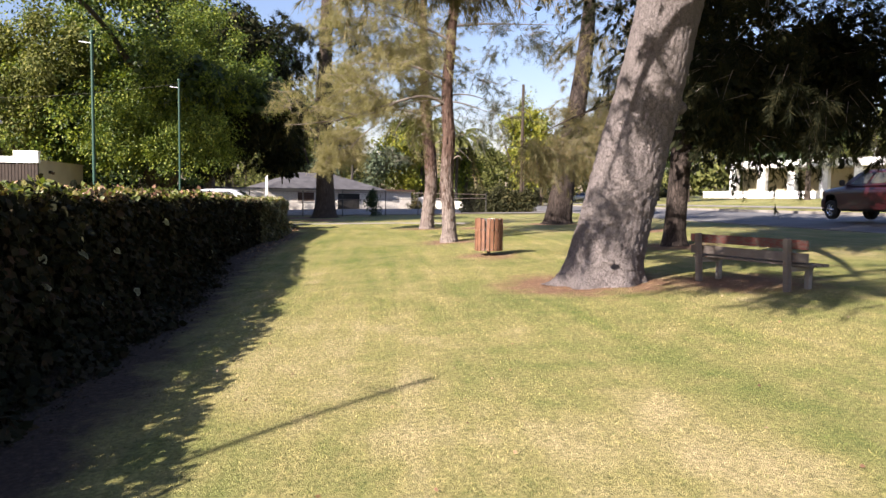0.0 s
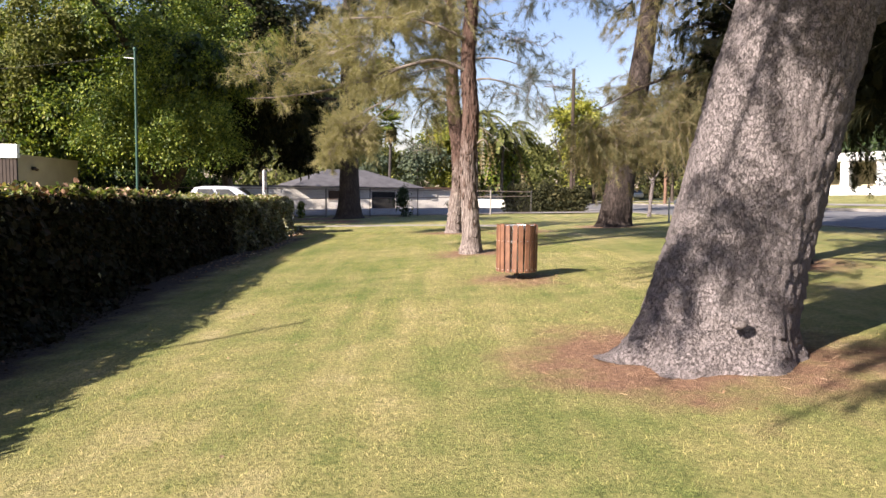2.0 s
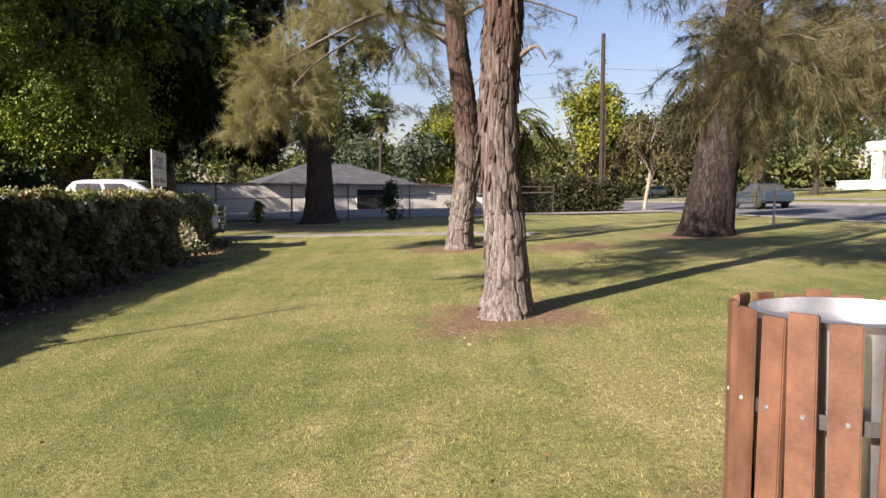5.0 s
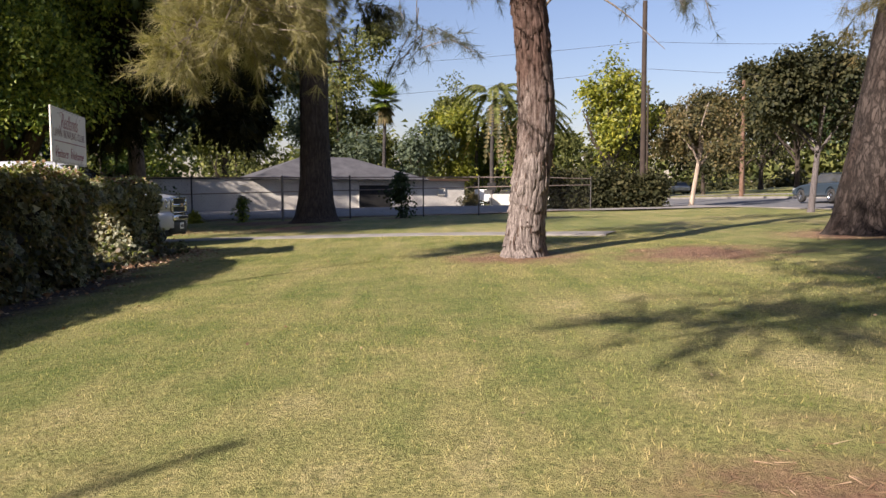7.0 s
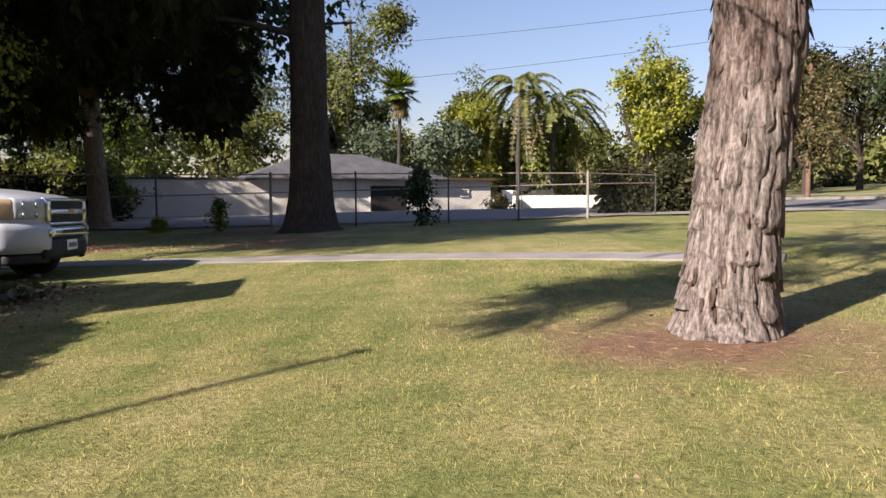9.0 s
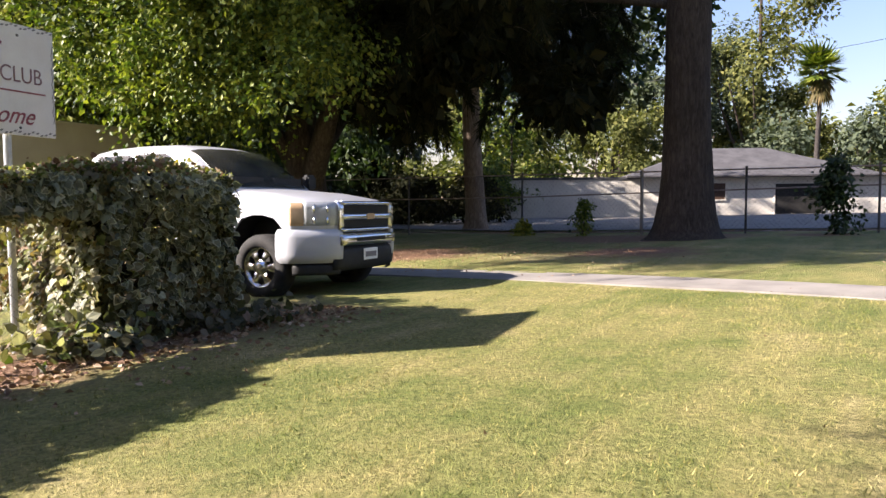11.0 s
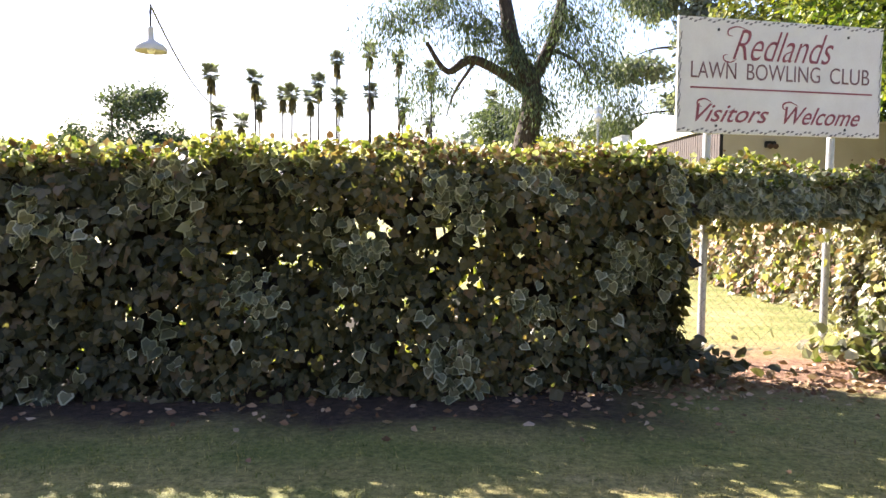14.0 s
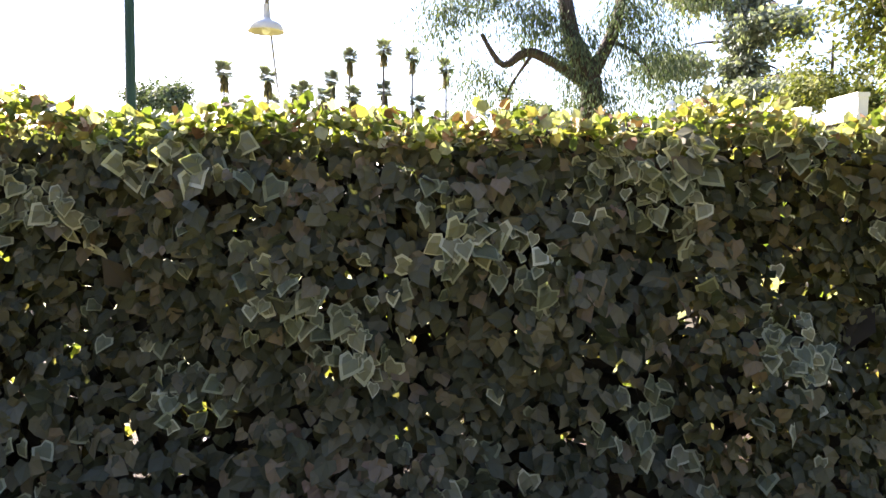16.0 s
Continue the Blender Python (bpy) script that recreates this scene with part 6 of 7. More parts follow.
b = bmesh.new()
upright(b, [(0.0, 3.56)] + MISSION + [(-10.4, 3.56)], 0.2, 0.45)
parapet = part("parapet", b, M["white"], club, "white stepped mission parapet")
b = bmesh.new()
for (xa, za), (xb, zb) in zip(MISSION, MISSION[1:]):
    flat = abs(xb - xa) > 0.01
    if flat:
        upright(b, [(xa + 0.03, za - 0.07), (xa + 0.03, za + 0.03), (xb - 0.03, zb + 0.03), (xb - 0.03, zb - 0.07)], 0.165, 0.47)
    else:
        step = 0.07 if za > zb else -0.07
        upright(b, [(xa + step, min(za, zb)), (xa + step, max(za, zb) - 0.07), (xa - step * 0.4, max(za, zb) - 0.07), (xa - step * 0.4, min(za, zb))], 0.17, 0.46)
part("moulding", b, M["white"], parapet)
b = bmesh.new()
box(b, -10.45, 0.14, 3.44, 0.05, 0.40, 3.56, 0.01)
part("fascia", b, M["white"], club)
b = bmesh.new()
box(b, -10.35, 0.27, 0.2, -0.02, 0.32, 3.44)
screen = part("slat_screen", b, M["dark"], club, "dark brown boarded front")
for k in range(62):
    b = bmesh.new()
    box(b, -10.3 + k * 0.166, 0.235, 0.25, -10.3 + k * 0.166 + 0.135, 0.27, 3.43)
    part("slat", b, M["slat_dark"], screen)
b = bmesh.new()
box(b, 0.0, 1.38, 2.92, 0.12, 1.65, 3.09, 0.02)
wl = part("wall_lamp", b, M["dark"], club)
for k in (0, 1):
    b = bmesh.new()
    rod(b, (0.1, 1.45 + 0.14 * k, 2.98), (0.22, 1.45 + 0.14 * k, 2.94), 0.05, 0.07)
    part("bulb", b, M["brown"], wl)

globe_lamp = thing("street_lamp", "slim pole lamp with a white globe beyond the club house", "lamp", -25.0, 39.3, float(gz(-25.0, 39.3)))
b = bmesh.new()
rod(b, (0, 0, 0), (0, 0, 4.9), 0.05, 0.035)
part("pole", b, M["steel"], globe_lamp)
b = bmesh.new()
bmesh.ops.create_icosphere(b, subdivisions=3, radius=0.2, matrix=Matrix.Translation((0, 0, 5.05)))
part("globe", b, M["white"], globe_lamp, "", True)
b = bmesh.new()
rod(b, (0, 0, 4.84), (0, 0, 4.92), 0.10, 0.12)
rod(b, (0, 0, 5.22), (0, 0, 5.5), 0.05, 0.008)
part("finial", b, M["steel"], globe_lamp)

# ---- white building across the street ----
white = thing("white_building", "low white building with a flat roof and square columns", "building", 46.5, 70.5, float(gz(46.5, 70.5)), -58)
b = bmesh.new()
box(b, 10.5, 0, 0, 16.5, 6, 3.9)
part("wing", b, M["white"], white)
b = bmesh.new()
box(b, -6, -0.6, 3.2, 10.5, 6, 3.95)
part("roof", b, M["white"], white)
b = bmesh.new()
box(b, -6, 3.0, 0, 10.5, 3.3, 3.2)
part("back_wall", b, M["beige"], white)
for x in (-5.6, -2.4, 0.8, 4.0, 7.2):
    b = bmesh.new()
    box(b, x, -0.4, 0, x + 0.8, 0.3, 3.2)
    part("column", b, M["white"], white)
b = bmesh.new()
box(b, -7, -3.2, 0, 18, -2.9, 0.7)
part("garden_wall", b, M["white"], white)

# ---- poles, wires, lamp ----
for y, tall in ((-0.85, 6.6), (8.4, 5.9), (19.0, 6.0), (27.02, 6.0)):
    z = float(gz(-2.65, y))
    ob = thing("green_pole", "slender green-painted steel light pole behind the hedge", "pole", -2.65, y, z, group="green poles")
    b = bmesh.new()
    rod(b, (0, 0, -0.1), (0, 0, tall), 0.043, 0.036, 12)
    part("shaft", b, M["green_paint"], ob)
    b = bmesh.new()
    bmesh.ops.create_icosphere(b, subdivisions=2, radius=0.06, matrix=Matrix.Translation((0, 0, tall + 0.02)))
    part("cap", b, M["green_paint"], ob)
    b = bmesh.new()
    rod(b, (0, 0, tall - 0.25), (-0.35, 0.1, tall - 0.2), 0.015)
    part("bracket", b, M["steel"], ob)


def wire(name, label, pts, r, material, sag=0.0):
    a, c = np.array(pts[0], float), np.array(pts[-1], float)
    path = [(*(a + (c - a) * u - np.array([0, 0, sag * 4 * u * (1 - u)])), r) for u in np.linspace(0, 1, 16)]
    return tagged(np_part(name, *tube_arrays(np.array(path), 4), M[material]), label, "cable", "overhead cables")


wire("lamp_cable", "thin drooping lamp cable over the green", [(-2.65, 27.02, 6.0), (-8.98, 26.74, 5.28)], 0.006, "darksteel", 0.1)
wire("lamp_cable", "thin drooping lamp cable over the green", [(-8.98, 26.74, 5.28), (-30.0, 23.0, 6.8)], 0.022, "darksteel", 1.2)
lamp = thing("hanging_lamp", "old enamel dish lamp hanging from a cable over the green", "lamp", -8.98, 26.74, 4.4)
b = bmesh.new()
for (z0, r0), (z1, r1) in zip([(0.0, 0.30), (0.05, 0.30), (0.13, 0.24), (0.20, 0.10), (0.24, 0.06)], [(0.05, 0.30), (0.13, 0.24), (0.20, 0.10), (0.24, 0.06), (0.46, 0.05)]):
    bmesh.ops.create_cone(b, cap_ends=False, segments=28, radius1=r0, radius2=r1, depth=z1 - z0, matrix=Matrix.Translation((0, 0, (z0 + z1) / 2)))
bmesh.ops.remove_doubles(b, verts=b.verts, dist=0.001)
part("shade", b, M["stucco"], lamp, smooth=True)
b = bmesh.new()
rod(b, (0, 0, 0.44), (0, 0, 0.72), 0.02)
rod(b, (0, 0, 0.72), (0, 0, 0.88), 0.03, 0.01)
part("hook", b, M["darksteel"], lamp)
b = bmesh.new()
bmesh.ops.create_uvsphere(b, u_segments=14, v_segments=10, radius=0.07, matrix=Matrix.Translation((0, 0, 0.02)))
part("bulb", b, M["white"], lamp, smooth=True)
upole = thing("utility_pole", "tall dark wooden utility pole", "pole", 17.0, 60.5, float(gz(17.0, 60.5)))
b = bmesh.new()
rod(b, (0, 0, -0.2), (0, 0, 10.9), 0.155, 0.12, 16)
part("shaft", b, M["pole_wood"], upole)
b = bmesh.new()
rod(b, (0.2, -0.1, 0), (0.2, -0.1, 6.5), 0.05, seg=10)
part("conduit", b, M["pole_wood"], upole, "dark steel conduit")
wire("power_line", "black overhead power line sagging across the sky", [(17.0, 60.5, 9.8), (-30, 75, 11.0)], 0.009, "darksteel", 0.9)
wire("power_line", "black overhead power line sagging across the sky", [(17.0, 60.5, 8.4), (-30, 77, 8.6)], 0.009, "darksteel", 0.9)
wire("power_line", "black overhead power line sagging across the sky", [(17.0, 60.5, 9.8), (60, 62, 12.5)], 0.009, "darksteel", 0.9)
wire("power_line", "black overhead power line sagging across the sky", [(17.0, 60.5, 8.4), (60, 64, 10.0)], 0.009, "darksteel", 0.9)
rpole = thing("utility_pole", "reddish wooden utility pole across the street", "pole", 30.2, 78, float(gz(30.2, 78)))
b = bmesh.new()
rod(b, (0, 0, -0.2), (0, 0, 9.0), 0.17, 0.13, 12)
part("shaft", b, M["bark_red"], rpole)
street_sign = thing("street_sign", "green street name sign on a thin steel post", "sign", 16.8, 31.9, float(gz(16.8, 31.9)))
b = bmesh.new()
rod(b, (0, 0, -0.1), (0, 0, 2.72), 0.03)
part("post", b, M["steel"], street_sign)
b = bmesh.new()
box(b, -0.33, -0.012, 2.30, 0.33, 0.012, 2.78, 0.005)
plate = part("plate", b, M["green_paint"], street_sign)
b = bmesh.new()
box(b, -0.24, -0.016, 2.345, 0.24, -0.0125, 2.405)
part("bar", b, M["white"], plate)
for word, zt in (("BOWLING", 2.62), ("CLUB", 2.47)):
    cu = bpy.data.curves.new("lettering", "FONT")
    cu.body, cu.size, cu.extrude, cu.align_x = word, 0.115, 0.001, "CENTER"
    tmp = new("lettering", cu)
    me = bpy.data.meshes.new_from_object(tmp.evaluated_get(bpy.context.evaluated_depsgraph_get()))
    bpy.data.objects.remove(tmp)
    me.materials.append(M["white"])
    me.transform(Matrix.Translation((0, -0.014, zt)) @ Matrix.Rotation(math.pi / 2, 4, "X"))
    new("lettering", me).parent = plate
globe_lamp = thing("globe_lamp", "white globe lamp on a slim pole by the bowling green", "lamp", -25.8, 39.5, 0.0)
b = bmesh.new()
rod(b, (0, 0, -0.4), (0, 0, 5.5), 0.05)
part("pole", b, M["steel"], globe_lamp)
b = bmesh.new()
bmesh.ops.create_icosphere(b, subdivisions=3, radius=0.2, matrix=Matrix.Translation((0, 0, 5.68)))
part("globe", b, M["white"], globe_lamp, "white glass globe", True)
b = bmesh.new()
rod(b, (0, 0, 5.42), (0, 0, 5.54), 0.09, 0.12)
part("collar", b, M["darksteel"], globe_lamp)
plain_tree("small_tree", "small yellow-green tree beside the gum tree", -24.5, 37.6, 5.6, 1.7, "leaf_yellow", 700, "bark_dark", 0.1, 0.0, 220, 0.2, 12, 0.015)
for x, y in ((17.2, 38.8), (17.9, 33.6)):
    ob = thing("steel_bollard", "thin weathered steel post at the lawn's edge", "post", x, y, float(gz(x, y)), group="edge posts")
    b = bmesh.new()
    rod(b, (0, 0, -0.1), (0, 0, 1.15), 0.04)
    part("shaft", b, M["steel"], ob)


# ---- litter bin ----
M["bin_wood"] = mat_plain("stained_slats", (0.09, 0.042, 0.025), (0.195, 0.095, 0.053), 5.0, 0.6, bump=0.3)
M["zinc"] = mat_plain("zinc_sheet", (0.5, 0.5, 0.5), (0.72, 0.72, 0.72), 8.0, 0.35, 0.9)
M["black"] = mat_plain("black_plastic", (0.012, 0.012, 0.012), (0.03, 0.03, 0.03), 5.0, 0.6)
BX, BY = 7.52, 18.68
BZ = float(gz(BX, BY))
litter_bin = thing("litter_bin", "round litter bin of stained wooden slats on a short post", "bin", BX, BY, BZ, 4)
for k in range(20):
    a = 2 * math.pi * k / 20
    b = bmesh.new()
    box(b, -0.043, -0.011, 0.14, 0.043, 0.011, 0.99 + 0.012 * math.sin(k * 2.3), 0.004)
    bmesh.ops.transform(b, matrix=Matrix.Rotation(a, 4, "Z") @ Matrix.Translation((0, -0.362, 0)) @ Matrix.Rotation(0.018 * math.sin(k * 1.7), 4, "Y"), verts=b.verts)
    s = part("slat", b, M["bin_wood"], litter_bin)
    for z in (0.19, 0.70):
        b = bmesh.new()
        p = Matrix.Rotation(a, 4, "Z") @ Vector((0, -0.373, z))
        q = Matrix.Rotation(a, 4, "Z") @ Vector((0, -0.377, z))
        rod(b, p, q, 0.009, 0.006, 8)
        part("bolt", b, M["zinc"], s)
for z in (0.18, 0.69):
    b = bmesh.new()
    bmesh.ops.create_cone(b, cap_ends=False, segments=40, radius1=0.349, radius2=0.349, depth=0.045, matrix=Matrix.Translation((0, 0, z)))
    part("hoop", b, M["darksteel"], litter_bin)
b = bmesh.new()
for z0, r0, z1, r1 in ((0.2, 0.27, 0.95, 0.30), (0.95, 0.30, 0.975, 0.315), (0.975, 0.315, 0.98, 0.29), (0.98, 0.29, 0.6, 0.27)):
    bmesh.ops.create_cone(b, cap_ends=False, segments=40, radius1=r0, radius2=r1, depth=abs(z1 - z0), matrix=Matrix.Translation((0, 0, (z0 + z1) / 2)) @ (Matrix.Identity(4) if z1 > z0 else Matrix.Rotation(math.pi, 4, "X")))
part("can", b, M["zinc"], litter_bin, "galvanised inner can", True)
b = bmesh.new()
bmesh.ops.create_circle(b, cap_ends=True, segments=36, radius=0.29, matrix=Matrix.Translation((0, 0, 0.93)))
part("lid", b, M["zinc"], litter_bin)
b = bmesh.new()
rod(b, (0, 0, -0.1), (0, 0, 0.25), 0.045)
part("post", b, M["darksteel"], litter_bin)
b = bmesh.new()
bmesh.ops.create_cone(b, cap_ends=True, segments=32, radius1=0.33, radius2=0.33, depth=0.02, matrix=Matrix.Translation((0, 0, 0.17)))
part("floor_plate", b, M["darksteel"], litter_bin)



def bark_flakes(ob, seed, pts, n, length, material, zmax):
    """Shaggy plates of bark that lift away from a trunk."""
    rg = np.random.default_rng(seed)
    path = smooth_path(pts, 200)
    path = path[path[:, 2] < zmax]
    i = (2 + (len(path) - 3) * rg.uniform(0, 1, n) ** 0.55).astype(int)
    a = rg.uniform(0, 2 * np.pi, n)
    out = np.stack([np.cos(a), np.sin(a), np.zeros(n)], -1)
    p = path[i, :3] + out * (path[i, 3] * 1.03)[:, None]
    down = np.stack([np.zeros(n), np.zeros(n), -np.ones(n)], -1) + out * rg.uniform(0.02, 0.3, n)[:, None] + rg.normal(size=(n, 3)) * 0.03
    down /= np.linalg.norm(down, axis=1)[:, None]
    x = np.cross(down, out)
    x /= np.linalg.norm(x, axis=1)[:, None]
    turns = np.stack([x, down, np.cross(x, down)], -1)
    shape = ([(-0.10, 0, 0), (0.10, 0.04, 0), (0.16, 0.5, 0.02), (0.06, 1, 0.03), (-0.09, 0.92, 0.02), (-0.15, 0.45, 0.0), (0, 0.5, -0.07)], [(0, 1, 6), (1, 2, 6), (2, 3, 6), (3, 4, 6), (4, 5, 6), (5, 0, 6)])
    tagged(np_part("flaking_bark", *cloud(*shape, p, turns, length * rg.uniform(0.4, 1.3, n)), material, ob), kind="stuff")


bark_flakes(pine_a, 15, [(-0.02, 0, 0.7, 0.22), (-0.06, 0, 1.2, 0.215), (-0.12, 0.05, 2.2, 0.21), (-0.06, 0.05, 3.6, 0.20), (-0.14, 0.05, 5.2, 0.175), (0.05, 0.1, 8, 0.14)], 520, 0.17, M["bark_shag"], 7.5)
bark_flakes(pine_b, 16, [(0.13, 0, 0.12, 0.335), (0.14, 0, 0.4, 0.30), (0.19, 0, 1.0, 0.285), (0.31, 0, 2.2, 0.28), (0.22, 0, 3.6, 0.27), (0.02, 0, 5.2, 0.25)], 380, 0.13, M["bark_shag"], 5.0)

# ---- bench ----
def mat_peeling(name, paint, wood, amount):
    n = Nodes(name, 0.8, 0.0, 0.2)
    v = n.coords((3, 3, 18))
    f = n.noise(v, 3.0, 6, 0.7)
    grain = n.noise(n.coords((4, 4, 60)), 3.0, 4)
    n.bump(grain, 0.4, 0.006)
    wood_c = n.mix(grain, wood, tuple(c * 0.5 for c in wood))
    return n.done(n.mix(n.ramp(f, [(amount - 0.04, (1, 1, 1)), (amount + 0.04, (0, 0, 0))]), wood_c, paint))


M["red_peel"] = mat_peeling("peeling_red_paint", (0.10, 0.027, 0.022), (0.11, 0.085, 0.07), 0.50)
M["grey_wood"] = mat_peeling("weathered_wood", (0.12, 0.07, 0.05), (0.17, 0.145, 0.125), 0.40)
bench = thing("park_bench", "weathered park bench with peeling red slats and grey posts", "bench", 10.3, 10.75, float(gz(10.3, 10.75)), 19)
for y in (-0.88, 0.88):
    b = bmesh.new()
    box(b, -0.045, y - 0.045, -0.15, 0.045, y + 0.045, 0.82, 0.008)
    bmesh.ops.transform(b, matrix=Matrix.Rotation(-0.06, 4, "Y"), verts=b.verts)
    part("post", b, M["grey_wood"], bench, "whitewashed grey post")
    b = bmesh.new()
    box(b, 0.0, y - 0.04, 0.33, 0.5, y + 0.04, 0.40, 0.006)
    part("seat_bracket", b, M["concrete"], bench)
    b = bmesh.new()
    box(b, 0.40, y - 0.04, -0.15, 0.48, y + 0.04, 0.36, 0.006)
    part("leg", b, M["concrete"], bench)
for z0, z1, m_name, x in ((0.66, 0.80, "red_peel", 0.035), (0.47, 0.61, "grey_wood", 0.045)):
    b = bmesh.new()
    box(b, x, -1.15, z0, x + 0.045, 1.15, z1, 0.006)
    part("back_slat", b, M[m_name], bench, "slat with peeling red paint" if m_name == "red_peel" else "bare weathered slat")
for x0 in (0.10, 0.25, 0.40):
    b = bmesh.new()
    box(b, x0, -1.15, 0.405, x0 + 0.13, 1.15, 0.445, 0.006)
    part("seat_slat", b, M["grey_wood"], bench)

# ---- club sign ----
M["sign_face"] = mat_plain("aged_white_board", (0.66, 0.62, 0.58), (0.76, 0.73, 0.69), 4.0, 0.5)
M["sign_ink"] = mat_plain("faded_maroon_paint", (0.20, 0.045, 0.06), (0.34, 0.11, 0.125), 30.0, 0.6)
M["sign_grey"] = mat_plain("faded_grey_paint", (0.14, 0.13, 0.13), (0.24, 0.22, 0.22), 30.0, 0.6)
M["sign_letter"] = mat_plain("faded_brown_paint", (0.15, 0.075, 0.08), (0.26, 0.15, 0.155), 30.0, 0.6)
sign = thing("club_sign", "white painted club sign board on two steel posts over the hedge", "sign", -0.50, 33.98, 0)
SR = Matrix(((-0.17, 0, 0.985, -0.50), (0.985, 0, 0.17, 33.92), (0, 1, 0, 2.08), (0, 0, 0, 1)))
sign.matrix_basis = SR
W, H = 1.83, 0.89
b = bmesh.new()
box(b, 0, 0, -0.025, W, H, 0.0, 0.004)
board = part("board", b, M["sign_face"], sign)


def fit_words(body, x, y, wide, high, material, shear=0.0, thick=0.0):
    """Painted words centred on x, standing on y, drawn out to a width and a height."""
    cu = bpy.data.curves.new("lettering", "FONT")
    cu.body, cu.size, cu.shear, cu.offset, cu.extrude = body, 0.2, shear, thick, 0.001
    tmp = new("lettering", cu)
    me = bpy.data.meshes.new_from_object(tmp.evaluated_get(bpy.context.evaluated_depsgraph_get()))
    bpy.data.objects.remove(tmp)
    me.materials.append(material)
    xs, ys = [v.co.x for v in me.vertices], [v.co.y for v in me.vertices]
    grow = Matrix.Diagonal((wide / (max(xs) - min(xs)), high / (max(ys) - min(ys)), 1, 1))
    me.transform(Matrix.Translation((x, y, 0.0025)) @ grow @ Matrix.Translation((-(min(xs) + max(xs)) / 2, -min(ys), 0)))
    ob = new("lettering", me)
    ob.parent = board
    return ob


fit_words("Redlands", 0.915, 0.575, 0.90, 0.235, M["sign_ink"], 0.5, -0.0015)
for word, wx, wide in (("LAWN", 0.306, 0.388), ("BOWLING", 0.922, 0.655), ("CLUB", 1.525, 0.368)):
    fit_words(word, wx, 0.425, wide, 0.126, M["sign_letter"], 0.0, -0.001)
for word, wx, wide in (("Visitors", 0.48, 0.64), ("Welcome", 1.287, 0.70)):
    fit_words(word, wx, 0.09, wide, 0.14, M["sign_ink"], 0.5, 0.001)


def swash(pts, width):
    """A flourish of the brush: a flat ribbon that swells in its middle."""
    path = smooth_path([(x, y, 0, 0) for x, y in pts], 24)[:, :2]
    t = np.gradient(path, axis=0)
    t /= np.linalg.norm(t, axis=1)[:, None]
    w = width * (0.25 + np.sin(np.linspace(0, math.pi, 24)))[:, None] / 2
    side = np.stack([-t[:, 1], t[:, 0]], -1) * w
    v = np.concatenate([np.c_[path + side, np.full(24, 0.0032)], np.c_[path - side, np.full(24, 0.0032)]])
    np_part("swash", v, [(i, i + 1, i + 25, i + 24) for i in range(23)], M["sign_ink"], board)


swash([(0.60, 0.805), (0.51, 0.83), (0.43, 0.81), (0.42, 0.765), (0.465, 0.755)], 0.010)
swash([(0.50, 0.585), (0.45, 0.555), (0.395, 0.565), (0.385, 0.60), (0.42, 0.615)], 0.010)
swash([(0.30, 0.235), (0.24, 0.265), (0.18, 0.25), (0.175, 0.215), (0.21, 0.205)], 0.012)
swash([(1.06, 0.235), (0.99, 0.265), (0.93, 0.25), (0.925, 0.215), (0.96, 0.205)], 0.012)
b = bmesh.new()
box(b, 0.11, 0.345, 0.0015, 1.74, 0.358, 0.003)
part("rule", b, M["sign_ink"], board)
for edge in range(4):
    pts_n = 46 if edge < 2 else 22
    out = []
    for k in range(pts_n):
        u = (k + 0.5) / pts_n
        w = 0.012 * math.sin(k * 1.6)
        if edge == 0:
            c = (u * W, H - 0.022 + w)
        elif edge == 1:
            c = (u * W, 0.022 + w)
        elif edge == 2:
            c = (0.018 + w * 0.6, 0.12 + u * (H - 0.24))
        else:
            c = (W - 0.018 + w * 0.6, 0.12 + u * (H - 0.24))
        dx, dy = (0.019, 0.008) if edge < 2 else (0.007, 0.015)
        out.append((np.array([(c[0] - dx, c[1] - dy, 0.0025), (c[0] + dx * 0.2, c[1] - dy, 0.0025), (c[0] + dx, c[1] + dy, 0.0025), (c[0] - dx * 0.2, c[1] + dy, 0.0025)]), np.array([(0, 1, 2, 3)])))
    np_part("rope_border", *joined(out), M["sign_grey"], board)
for u, v in ((0.34, 0.80), (1.50, 0.80), (0.34, 0.06), (1.50, 0.06)):
    b = bmesh.new()
    rod(b, (u, v, 0.0), (u, v, 0.006), 0.012, 0.009, 10)
    part("bolt", b, M["darksteel"], board)
for u in (0.30, 1.42):
    b = bmesh.new()
    rod(b, (u, -1.95, -0.055), (u, H - 0.05, -0.055), 0.03, seg=14)
    part("post", b, M["steel"], sign, "galvanised steel post")
gap_fence = thing("wire_fence", "strip of chain-link fence in the hedge gap", "fence")
links = []
for k in range(-14, 34):
    for s in (1, -1):
        pts = []
        for z in np.linspace(0.42, 1.42, 12):
            y = 33.6 + k * 0.075 + s * (z - 0.42)
            if 33.6 <= y <= 35.6:
                pts.append((-0.36, y, z, 0.0011))
        if len(pts) > 1:
            links.append(tube_arrays(np.array(pts), 3))
tagged(np_part("chain_link", *joined(links), M["darksteel"], gap_fence), kind="stuff")
b = bmesh.new()
rod(b, (-0.36, 33.4, 1.43), (-0.36, 35.8, 1.43), 0.02)
part("top_rail", b, M["darksteel"], gap_fence)


# ---- vehicles ----
def mat_paint(name, c):
    n = Nodes(name, 0.38, 0.1, 0.5)
    n.p.inputs["Coat Weight"].default_value = 0.4
    f = n.noise(n.coords(), 2.0, 4)
    return n.done(n.ramp(f, [(0.3, tuple(v * 0.92 for v in c)), (0.7, c)]))


